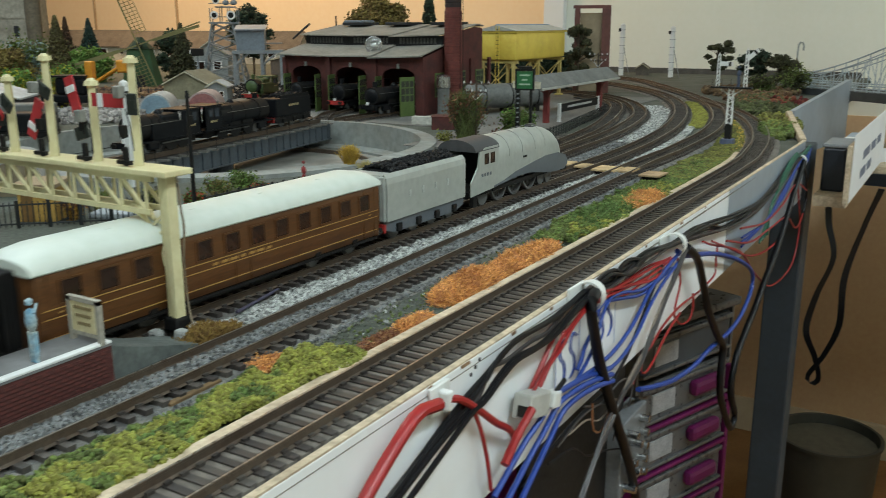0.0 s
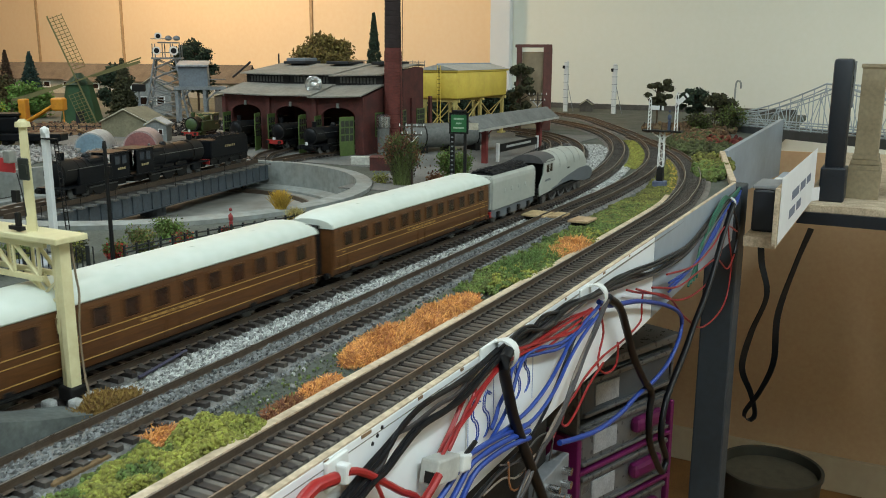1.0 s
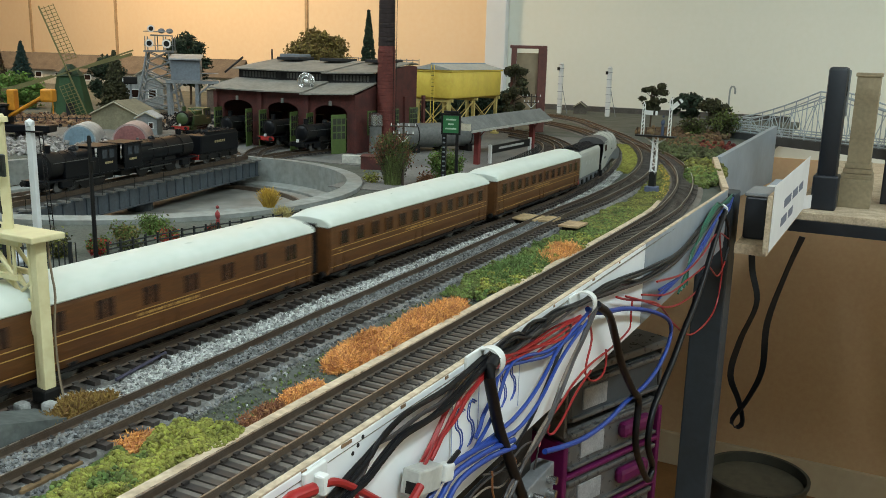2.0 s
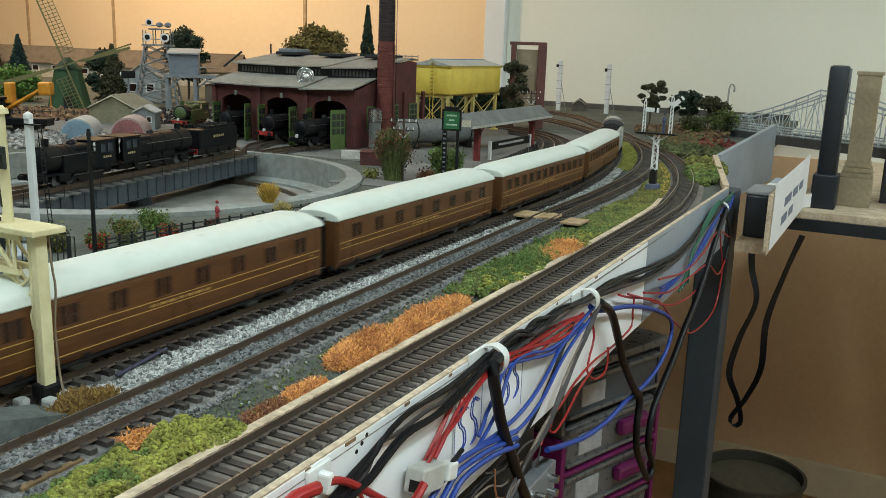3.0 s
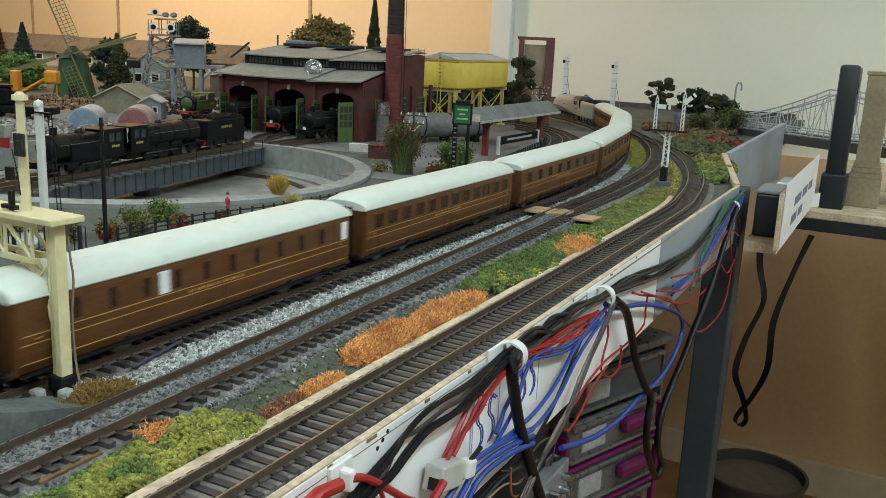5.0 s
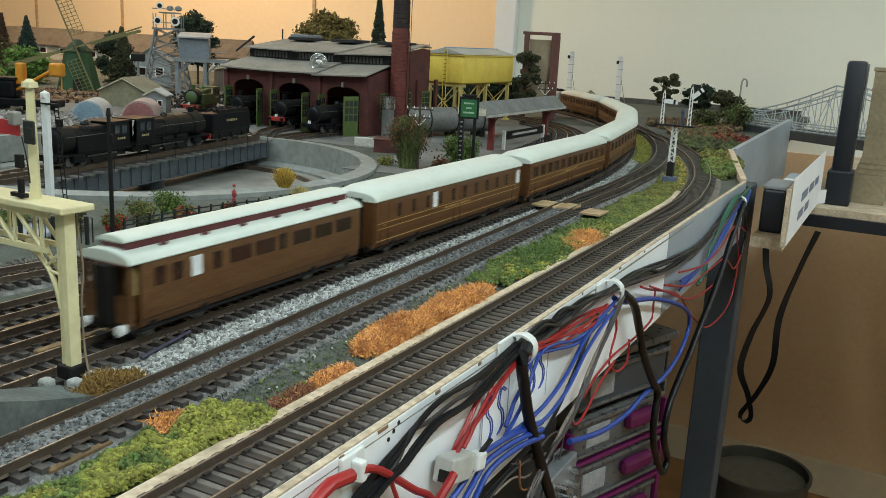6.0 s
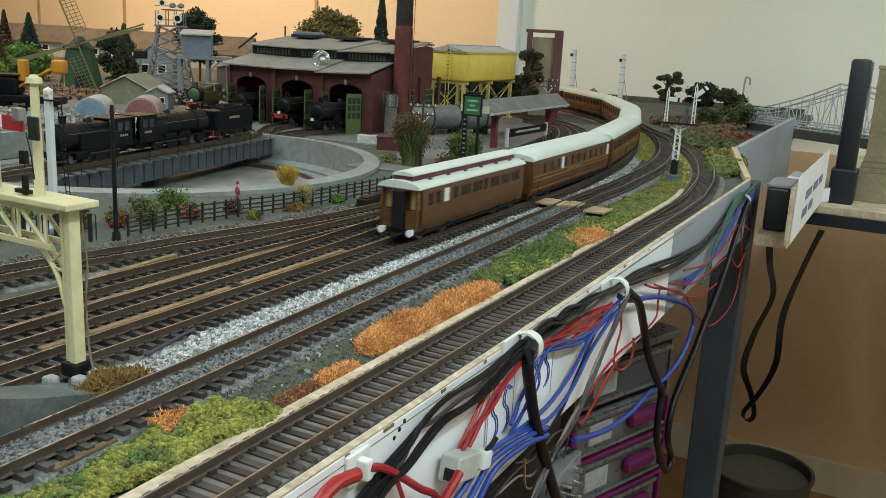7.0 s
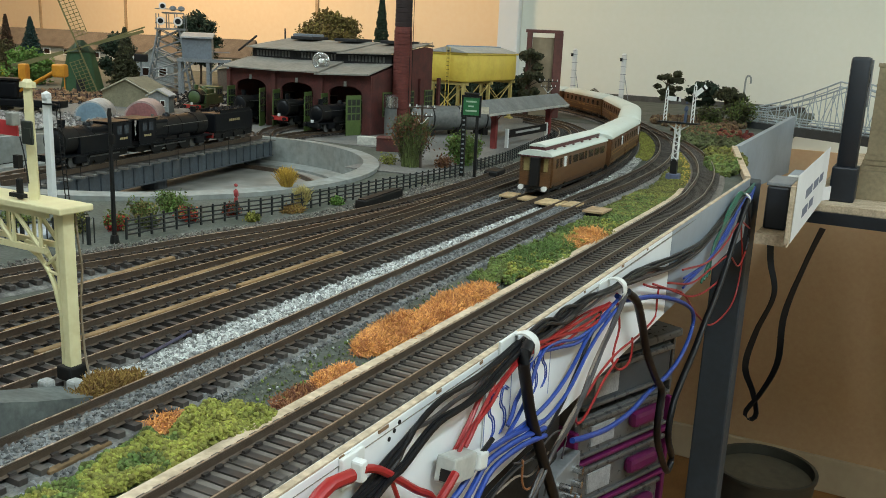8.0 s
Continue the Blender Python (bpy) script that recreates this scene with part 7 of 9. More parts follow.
# ---- far scenery ----
def lattice_tower():
    t = thing("lighting_tower", "grey steel lattice lighting tower with round floodlights", "lighting tower", pose(-1.335, 1.52, 0, 0, 0, 38))
    a, b, H = 0.048, 0.023, 0.135
    leg = [(s, r) for s in (-1, 1) for r in (-1, 1)]
    for s, r in leg:
        part("leg", rod((s * a, r * a, 0), (s * b, r * b, H), 0.0028, 0.0022, 6), LATTICE, t)
    for k in range(6):
        f0, f1 = k / 6, (k + 1) / 6
        w0, w1, z0, z1 = a + (b - a) * f0, a + (b - a) * f1, H * f0, H * f1
        for s in (-1, 1):
            part("brace", rod((-w0, s * w0, z0), (w1, s * w1, z1), 0.0013, n=5), LATTICE, t)
            part("brace", rod((w0, s * w0, z0), (-w1, s * w1, z1), 0.0013, n=5), LATTICE, t)
            part("brace", rod((s * w0, -w0, z0), (s * w1, w1, z1), 0.0013, n=5), LATTICE, t)
            part("brace", rod((s * w0, w0, z0), (s * w1, -w1, z1), 0.0013, n=5), LATTICE, t)
    part("platform", box((0.004, 0, H + 0.001), (0.066, 0.055, 0.004)), LATTICE, t)
    part("platform", box((0.008, 0, H + 0.036), (0.044, 0.04, 0.003)), LATTICE, t)
    for x in (-0.026, -0.004, 0.014, 0.034):
        for y in (-0.022, 0.022):
            part("rail_post", rod((x, y, H), (x, y, H + 0.034), 0.0012, n=5), LATTICE, t)
    for z in (H + 0.014, H + 0.044):
        part("rail", rod((-0.028, -0.024, z), (0.036, -0.024, z), 0.0011, n=5), LATTICE, t)
    for x, z, r in ((-0.015, H + 0.018, 0.009), (0.022, H + 0.018, 0.010), (-0.010, H + 0.05, 0.008)):
        o = part("floodlight", rod((x, -0.034, z), (x, -0.016, z), r, r * 0.7, 20), WHITE_PAINT, t, "round white-rimmed floodlight")
        part("lens", rod((x, -0.0348, z), (x, -0.0342, z), r * 0.62, n=18), BLACK_FRAME, o)
    for x in (0.008, 0.026):
        part("upper_lamp", ball(bmesh.new(), (x, 0, H + 0.046), 0.008, 2, (1, 1, 0.75)), BLUE_GREY, t)


lattice_tower()


def coaling_stage():
    t = thing("coaling_stage", "blue-grey coaling stage bunker raised on posts", "coaling stage", pose(-1.195, 1.46, 0, 0, 0, 38))
    part("bunker", box((0, 0, 0.099), (0.060, 0.055, 0.042)), BLUE_GREY, t)
    rf = bmesh.new()
    prism(rf, [(-0.034, 0.120), (-0.034, 0.123), (0.034, 0.132), (0.034, 0.129)], "x", -0.033, 0.033)
    part("roof", rf, mat("pale_grey_sheet", (0.33, 0.36, 0.38), 0.6), t)
    part("beam", box((0.014, 0, 0.0745), (0.11, 0.06, 0.007)), LATTICE, t)
    for x in (-0.036, 0.022, 0.064):
        for y in (-0.024, 0.024):
            part("post", box((x, y, 0.0355), (0.007, 0.007, 0.071)), LATTICE, t)
    for x in (-0.036, 0.022):
        part("brace", rod((x, -0.026, 0.045), (x + 0.03, -0.026, 0.071), 0.002, n=5), LATTICE, t)
    part("handrail", rod((0.030, -0.0265, 0.093), (0.068, -0.0265, 0.093), 0.001, n=4), LATTICE, t)


coaling_stage()


def windmill():
    t = thing("windmill", "green tapering windmill with pale yellow-green lattice sails", "windmill", pose(-1.35, 1.287, 0, 0, 0, 45))
    part("tower", rod((0, 0, 0), (0, 0, 0.083), 0.044, 0.026, 8), mat("green_windmill_paint", (0.028, 0.080, 0.028), 0.7, var=0.25, scale=40), t, "green eight-sided tower")
    part("cap", rod((0, 0, 0.083), (0, 0, 0.107), 0.029, 0.006, 8), mat("dark_green_cap", (0.03, 0.06, 0.03), 0.7), t)
    part("door", box((0.0, -0.040, 0.015), (0.016, 0.006, 0.03)), DARK_WOOD, t)
    hub = part("sails", rod((0, -0.045, 0.092), (0, -0.02, 0.092), 0.005), DARK_WOOD, t, "windmill hub")
    SAIL = mat("pale_green_sail", (0.17, 0.16, 0.06), 0.7, var=0.2, scale=50)
    for ang in (-20, 70, 160, 250):
        ln = 0.135
        m = pose(0, -0.046, 0.092, 0, ang, 0)
        b = bmesh.new()
        bx(b, (0, 0, ln / 2), (0.003, 0.003, ln))
        if ang in (-20, 160):
            for k in range(16):
                bx(b, (0.014, 0, 0.022 + k * 0.0071), (0.027, 0.0014, 0.0012))
            for x in (0.009, 0.018, 0.027):
                bx(b, (x, 0, 0.076), (0.0012, 0.0014, 0.11))
        else:
            bx(b, (0.004, 0, 0.08), (0.006, 0.0016, 0.1), ry=3)
        part("sail", b, SAIL, t, "lattice sail", at=m)


windmill()


def arched_hut(label, x, y, r, ln, rz, m, end):
    t = thing("arched_hut", label, "hut", pose(x, y, 0, 0, 0, rz), "arched huts")
    a = bmesh.new()
    o = [(r * math.cos(math.pi * k / 14), 0.006 + r * math.sin(math.pi * k / 14)) for k in range(15)]
    prism(a, [(r, 0)] + o + [(-r, 0)], "y", -ln / 2, ln / 2)
    part("shell", a, m, t, smooth=True)
    e = bmesh.new()
    prism(e, [(r * 0.9, 0)] + [(u * 0.9, v * 0.92) for u, v in o] + [(-r * 0.9, 0)], "y", -ln / 2 - 0.001, -ln / 2)
    part("end_wall", e, end, t)
    part("door", box((0, -ln / 2 - 0.0015, 0.009), (r * 0.5, 0.001, 0.018)), end, t)


arched_hut("pale blue arched corrugated hut", -0.925, 0.952, 0.024, 0.07, 38, mat("pale_corrugated", (0.40, 0.42, 0.42), 0.6), PALE_BLUE)
arched_hut("dusty red arched corrugated hut", -0.872, 1.0, 0.026, 0.07, 38, mat("pale_pink_roof", (0.40, 0.31, 0.29), 0.7), DUSTY_RED)
arched_hut("tan arched-roof van body used as a hut", -0.505, 0.425, 0.024, 0.08, 50, mat("grey_arch_roof", (0.30, 0.31, 0.29), 0.7), mat("tan_hut_end", (0.20, 0.16, 0.10), 0.75))


def hut(label, x, y, w, d, h, roof_h, rz, wall_m, roof_m, windows=True):
    t = thing("hut", label, "hut", pose(x, y, 0, 0, 0, rz))
    b = bmesh.new()
    prism(b, [(-w / 2, 0), (w / 2, 0), (w / 2, h), (0, h + roof_h), (-w / 2, h)], "y", -d / 2, d / 2)
    part("wall", b, wall_m, t)
    for s in (-1, 1):
        r = bmesh.new()
        prism(r, [(0, h + roof_h), (s * (w / 2 + 0.003), h - 0.002), (s * (w / 2 + 0.003), h + 0.0005), (0, h + roof_h + 0.0025)], "y", -d / 2 - 0.003, d / 2 + 0.003)
        part("roof", r, roof_m, t)
    for s in (-1, 1):
        part("barge_board", rod((0, -d / 2 - 0.0035, h + roof_h), (s * w / 2, -d / 2 - 0.0035, h), 0.0012, n=5), mat("pale_barge", (0.45, 0.42, 0.30), 0.7), t)
    if windows:
        for x_ in (-w * 0.22, w * 0.22):
            f = part("window", box((x_, -d / 2 - 0.0006, h * 0.58), (w * 0.24, 0.0012, h * 0.36)), WHITE_PAINT, t)
            part("pane", box((x_, -d / 2 - 0.0012, h * 0.58), (w * 0.17, 0.0012, h * 0.28)), PANE_DARK, f)


hut("olive roofed timber hut behind the arched huts", -1.06, 1.16, 0.09, 0.075, 0.028, 0.022, 20, mat("olive_wall", (0.24, 0.22, 0.14), 0.8), OLIVE_ROOF, False)
hut("small glazed grey cabin beside the engines", -0.945, 1.105, 0.034, 0.034, 0.03, 0.009, 30, mat("grey_cabin", (0.25, 0.27, 0.27), 0.7), mat("pale_cabin_roof", (0.42, 0.44, 0.45), 0.7))
hut("pale grey hut behind the lighting tower", -1.46, 1.60, 0.09, 0.07, 0.06, 0.03, 35, mat("pale_grey_wall", (0.34, 0.36, 0.35), 0.8), mat("grey_tile", (0.25, 0.26, 0.26), 0.8))
hut("small brown hut at the far edge of the table", -0.585, 2.28, 0.034, 0.03, 0.018, 0.012, 15, COTTAGE_ROOF, COTTAGE_ROOF, False)
hut("grey roofed goods shed", -1.22, 1.72, 0.22, 0.12, 0.05, 0.02, 35, mat("brown_goods_wall", (0.16, 0.12, 0.09), 0.8), SLATE, False)
hut("dull red signal cabin behind the shed", -0.86, 1.24, 0.06, 0.05, 0.055, 0.012, 10, mat("dull_red_cabin", (0.30, 0.07, 0.06), 0.7), SLATE)
steam_engine("steam_locomotive", "small green tank engine with a black cab below the coaling stage", pose(-0.905, 1.165, 0.004, 0, 0, 200), 0.10, mat("green_loco_paint", (0.06, 0.10, 0.03), 0.5), True, tank=True)
solid("track_bed", box((-0.905, 1.165, 0.002), (0.05, 0.16, 0.004), rz=20), BALLAST_BED, "ash standing road under the tank engine", "track bed", kind="structure")


def yard_light():
    t = thing("yard_lamp", "small yard lamp on a grey tripod post", "lamp", pose(-1.30, 1.40, 0))
    part("post", rod((0, 0, 0), (0, 0, 0.066), 0.003, 0.002, 7), LATTICE, t)
    for a in (0, 120, 240):
        part("strut", rod((0.016 * math.cos(radians(a)), 0.016 * math.sin(radians(a)), 0), (0, 0, 0.045), 0.0014, n=5), LATTICE, t)
    part("head", box((0, 0, 0.074), (0.028, 0.014, 0.016), rz=40, bevel=0.002), BLACK_FRAME, t)
    part("bulb", ball(bmesh.new(), (-0.008, -0.008, 0.074), 0.006, 2), WHITE_PAINT, t, smooth=True)


yard_light()


def crane():
    t = thing("breakdown_crane", "black rail crane with orange jib and hook on the yard road", "crane", pose(-1.05, 0.915, 0.006, 0, 0, 117))
    part("wagon", box((0, 0, 0.012), (0.03, 0.14, 0.012), bevel=0.002), BLACK_LOCO, t)
    part("boiler_cab", box((0, 0.02, 0.032), (0.03, 0.05, 0.028), bevel=0.005), BLACK_LOCO, t)
    part("roof", box((0, 0.02, 0.0475), (0.034, 0.056, 0.003)), BLACK_FRAME, t)
    for s in (-1, 1):
        part("jib", rod((s * 0.006, -0.004, 0.03), (s * 0.003, -0.07, 0.068), 0.0024, n=6), ORANGE, t)
    part("jib_head", box((0, -0.066, 0.063), (0.018, 0.02, 0.02), bevel=0.003), ORANGE, t)
    part("mast", box((0, -0.01, 0.055), (0.016, 0.012, 0.032), bevel=0.002), ORANGE, t)
    part("hook", rod((0, -0.072, 0.055), (0, -0.072, 0.035), 0.001, n=5), ORANGE, t)
    for y in (-0.05, -0.02, 0.02, 0.05):
        part("wheel", bx(bmesh.new(), (0, y, 0.004), (0.022, 0.012, 0.008), bevel=0.002), BLACK_FRAME, t)


crane()
for x, y, rz, lab in ((-0.90, 0.70, -50, "grey tarpaulined wagon in the yard"), (-0.79, 0.62, -50, "dark covered van beyond the turntable")):
    t = thing("goods_wagon", lab, "wagon", pose(x, y, 0.003, 0, 0, rz))
    part("body", box((0, 0, 0.019), (0.03, 0.08, 0.022), bevel=0.002), GREY_TANK if "grey" in lab else BLACK_LOCO, t)
    part("underframe", box((0, 0, 0.006), (0.026, 0.084, 0.005)), BLACK_FRAME, t)
    for k in (-0.024, 0.024):
        part("wheelset", rod((-0.012, k, 0.005), (0.012, k, 0.005), 0.005, n=12), BLACK_FRAME, t)
patch("rubble", "pale stones and scrap strewn about the yard", "rubble", mound(-0.95, 0.86, 0.16, 0.12, 30), 900, 0.004, mat("mixed_rubble", (0.30, 0.28, 0.26), 0.9, island=0.5), 0.006, OCT_V, OCT_F)
patch("rubble", "dark coal and ash strewn about the yard", "rubble", mound(-1.15, 1.3, 0.3, 0.2, 30), 1200, 0.004, COAL, 0.004, OCT_V, OCT_F)
patch("rubble", "brown leaf litter in the yard corner", "rubble", mound(-1.3, 1.15, 0.25, 0.12, 30), 1200, 0.005, mat("leaf_litter", (0.20, 0.11, 0.06), 0.9, island=0.5), 0.008, OCT_V, OCT_F)


def yard_corner():
    """The near corner of the yard behind the gantry, and the old castle in the far corner."""
    t = thing("model_castle", "grey stone model castle with a round corner turret", "castle", pose(-1.83, 1.33, 0, 0, 0, 35))
    wall_m = mat("castle_stone", (0.34, 0.31, 0.25), 0.85, var=0.35, scale=22, bump=0.5, dirt=(0.18, 0.16, 0.12))
    part("keep", box((0, 0, 0.10), (0.12, 0.10, 0.20), bevel=0.002), wall_m, t)
    for k in range(5):
        part("merlon", box((-0.048 + k * 0.024, -0.046, 0.205), (0.013, 0.008, 0.012), bevel=0.001), wall_m, t)
    part("turret", rod((0.062, -0.052, 0.085), (0.062, -0.052, 0.215), 0.017, 0.018, 16), mat("dark_turret_stone", (0.16, 0.13, 0.09), 0.85, var=0.35, scale=30, bump=0.5), t, "darker corbelled turret", smooth=True)
    part("corbel", rod((0.062, -0.052, 0.065), (0.062, -0.052, 0.085), 0.004, 0.017, 16), wall_m, t)
    part("band", box((0, -0.0505, 0.150), (0.118, 0.003, 0.006)), wall_m, t)
    for x in (-0.03, 0.02):
        part("window", box((x, -0.0505, 0.118), (0.012, 0.003, 0.024), bevel=0.001), DARK_WOOD, t)
    shrub("pale blue-green bush before the castle", -1.64, 1.22, 0.10, 0.05, (mat("pale_teal_foam", (0.28, 0.38, 0.36), 0.9, island=0.4), FOAM_GREEN), 2600, 0.007)
    for x, y, h, r in ((-1.17, 0.87, 0.060, 0.035), (-1.13, 0.93, 0.064, 0.032), (-1.23, 0.86, 0.066, 0.036)):
        shrub("bright yellow-green flowering hedge bush in the yard", x, y, h, r, (mat("yellow_blossom", (0.42, 0.38, 0.03), 0.9, island=0.4), LEAF_BRIGHT), 2400, 0.0055)
    hut("low dark shed with a pale grey sheet roof", -1.03, 0.74, 0.10, 0.10, 0.034, 0.014, 40, mat("dark_shed_wall", (0.045, 0.045, 0.05), 0.8), mat("pale_sheet_roof", (0.42, 0.45, 0.46), 0.6, var=0.25, scale=30), False)
    leafy("tree", "olive brown conifer before the castle", -1.42, 1.14, 0.150, 0.042, mat("olive_conifer", (0.10, 0.085, 0.03), 0.9, island=0.45), "cone", 0.05, 3600, 0.008)
    o = thing("store_hut", "small ochre timber hut beside the railings", "hut", pose(-0.377, 0.357, 0, 0, 0, 30))
    part("wall", box((0, 0, 0.0125), (0.026, 0.022, 0.025), bevel=0.0005), mat("ochre_hut_paint", (0.45, 0.27, 0.06), 0.75, var=0.25, scale=70), o)
    part("door", box((-0.006, -0.0115, 0.010), (0.008, 0.0012, 0.019)), mat("dark_ochre_door", (0.20, 0.11, 0.03), 0.8), o, "darker ochre door")
    part("roof", box((0, 0, 0.0265), (0.031, 0.027, 0.003), rx=4, bevel=0.0005), mat("pale_tan_felt", (0.38, 0.28, 0.17), 0.85, var=0.3, scale=60), o)
    w = thing("brick_store", "dark red brick store beside the ochre hut", "store", pose(-0.418, 0.315, 0, 0, 0, 30))
    part("wall", box((0, 0, 0.019), (0.034, 0.034, 0.038), bevel=0.0005), BRICK_RED, w)
    part("roof", box((0, 0, 0.0395), (0.038, 0.038, 0.003), bevel=0.0005), SLATE, w)
    shrub("orange-yellow bush beside the ochre hut", -0.352, 0.362, 0.016, 0.009, (mat("orange_blossom", (0.45, 0.24, 0.03), 0.9, island=0.4), LEAF_RUST), 900, 0.0024)
    solid("stone_slab", box((-0.345, 0.395, 0.002), (0.030, 0.035, 0.004), rz=25, bevel=0.001), mat("blue_grey_slab", (0.34, 0.37, 0.39), 0.8, var=0.3, scale=50), "pale blue-grey paving slab behind the railings", "slab")


yard_corner()


def cottages():
    """Low-relief row of houses along the back of the table."""
    for k, (x, y, w, h) in enumerate(((-2.78, 2.28, 0.42, 0.050), (-2.34, 2.30, 0.40, 0.047), (-1.96, 2.32, 0.34, 0.047), (-3.22, 2.24, 0.40, 0.055))):
        t = thing("cottage", "model cottage row with brown tiled roof and dark windows", "cottage", pose(x, y, 0.0, 0, 0, 14), "cottages at the back")
        part("wall", box((0, 0, h / 2 + 0.004), (w, 0.08, h + 0.008)), COTTAGE, t)
        r = bmesh.new()
        prism(r, [(-0.05, h), (0, h + 0.058), (0.05, h), (0.05, h + 0.003), (0, h + 0.062), (-0.05, h + 0.003)], "x", -w / 2 - 0.006, w / 2 + 0.006)
        part("roof", r, COTTAGE_ROOF, t)
        for s in (-1, 1):
            g = bmesh.new()
            prism(g, [(-0.04, h), (0.04, h), (0, h + 0.05)], "x", s * (w / 2 - 0.004), s * w / 2)
            part("gable", g, COTTAGE, t)
        for i in range(5):
            f = part("window", box((-w / 2 + w * (i + 0.5) / 5, -0.041, h * 0.66), (0.03, 0.002, 0.022)), WHITE_PAINT, t)
            part("pane", box((-w / 2 + w * (i + 0.5) / 5, -0.0422, h * 0.66), (0.022, 0.001, 0.016)), PANE_DARK, f)


cottages()


def back_edge():
    solid("edge_wall", box((-0.52, 2.40, 0.007), (0.9, 0.012, 0.014)), mat("dark_stone_edge", (0.10, 0.095, 0.085), 0.85, var=0.3, scale=40), "low dark wall along the far edge of the table", "wall", kind="structure")
    for x, y, z, h, lab in ((-0.492, 2.22, 0.0, 0.122, "white lattice signal post at the far edge"), (-0.63, 2.24, 0.0, 0.128, "white signal post with a stay at the far edge")):
        t = thing("signal_post", lab, "signal post", pose(x, y, z))
        part("post", box((0, 0, h / 2), (0.011, 0.008, h), bevel=0.001), WHITE_PAINT, t)
        part("cap", rod((0, 0, h), (0, 0, h + 0.004), 0.007, 0.003, 8), WHITE_PAINT, t)
        for k in range(6):
            part("band", box((0, 0, 0.018 + k * h / 6.5), (0.0125, 0.0095, 0.0012)), mat("grey_band", (0.3, 0.32, 0.33), 0.6), t)
        part("arm", box((-0.006, -0.005, h - 0.012), (0.006, 0.002, 0.008)), BLACK_FRAME, t)
        part("stay", rod((0.004, 0, h * 0.6), (0.022, 0, 0), 0.0008, n=4), LATTICE, t)
    c = bmesh.new()
    tube(c, [(0, 0, 0), (0, 0, 0.05), (0.001, 0, 0.082), (0.006, 0, 0.09), (0.012, 0, 0.084), (0.0125, 0, 0.07)], 0.0022, 7, 0.006)
    solid("swan_neck_lamp", c, mat("grey_green_lamp", (0.30, 0.33, 0.31), 0.6), "grey swan-neck lamp post on the far bank", "lamp post", at=pose(-0.19, 2.2, 0), smooth=True)
    t = thing("wooden_frame", "red-brown upright wooden frame with a beige panel", "frame", pose(-0.484, 1.655, 0.0, 0, 0, 20))
    part("panel", box((0, 0.002, 0.078), (0.045, 0.004, 0.15)), BEIGE_PANEL, t)
    for x in (-0.028, 0.028):
        part("upright", box((x, -0.004, 0.081), (0.010 if x < 0 else 0.017, 0.02, 0.162), bevel=0.001), BROWN_FRAME, t)
    part("lintel", box((0, -0.004, 0.1645), (0.072, 0.02, 0.006), bevel=0.001), BROWN_FRAME, t)
    f = thing("roof_walkway", "pale lattice footbridge railing beyond the shed roof", "railing", pose(-0.93, 1.85, 0))
    for z in (0.118, 0.132):
        part("rail", rod((-0.13, 0, z), (0.09, 0.0, z - 0.003), 0.0011, n=5), LATTICE, f)
    for k in range(14):
        part("post", rod((-0.13 + k * 0.0169, 0, 0.112), (-0.13 + k * 0.0169, 0, 0.133), 0.0009, n=4), LATTICE, f)
    part("deck", box((-0.02, 0, 0.112), (0.225, 0.02, 0.004)), DARK_WOOD, f)
    for x in (-0.1, 0.06):
        part("support", box((x, 0, 0.055), (0.008, 0.008, 0.11)), DARK_WOOD, f)
    vt = thing("roof_ventilator", "dark roof ventilator and two small finials beyond the shed", "ventilator", pose(-0.86, 1.40, 0))
    part("turret", box((0, 0, 0.07), (0.045, 0.04, 0.14), bevel=0.002), BLUE_GREY, vt)
    part("finial", rod((-0.04, -0.02, 0.0), (-0.04, -0.02, 0.148), 0.0016, n=5), DARK_WOOD, vt)


back_edge()


# ---- bridge, towers, poster at the far right ----
def bridge():
    t = thing("suspension_bridge", "pale blue-grey steel bridge with rising side chains", "bridge")
    p, q = Vector((-0.115, 1.86)), Vector((0.30, 1.58))
    d = (q - p).normalized()
    n = Vector((-d.y, d.x)) * 0.035
    L = (q - p).length
    def P(s, side, z):
        r = p + d * s + n * side
        return (r.x, r.y, z)
    a = math.degrees(math.atan2(d.y, d.x))
    m = p + d * L / 2
    part("deck", box((m.x, m.y, 0.004), (L, 0.075, 0.016), rz=a), mat("dark_bridge_deck", (0.05, 0.055, 0.055), 0.7), t, "dark plate girder deck")
    K = 20
    for side in (-1, 0.4):
        prev = None
        for k in range(K + 1):
            s = L * k / K
            z = 0.036 + 0.066 * (s / (L * 0.46)) ** 1.5 if s < L * 0.46 else 0.102 - 0.06 * ((s - L * 0.46) / (L * 0.54))
            part("hanger", rod(P(s, side, 0.012), P(s, side, z), 0.0009, n=4), BRIDGE_STEEL, t)
            if prev:
                part("chain", rod(P(prev[0], side, prev[1]), P(s, side, z), 0.0015, n=5), BRIDGE_STEEL, t)
                part("lower_chain", rod(P(prev[0], side, prev[1] - 0.008), P(s, side, z - 0.008), 0.0010, n=4), BRIDGE_STEEL, t)
                if k % 2:
                    part("diagonal", rod(P(prev[0], side, 0.013), P(s, side, z - 0.006), 0.0009, n=4), BRIDGE_STEEL, t)
                else:
                    part("diagonal", rod(P(prev[0], side, prev[1] - 0.006), P(s, side, 0.013), 0.0009, n=4), BRIDGE_STEEL, t)
            prev = (s, z)
        for z in (0.0145, 0.024):
            part("rail", rod(P(0, side, z), P(L, side, z), 0.0012, n=5), BRIDGE_STEEL, t)


bridge()


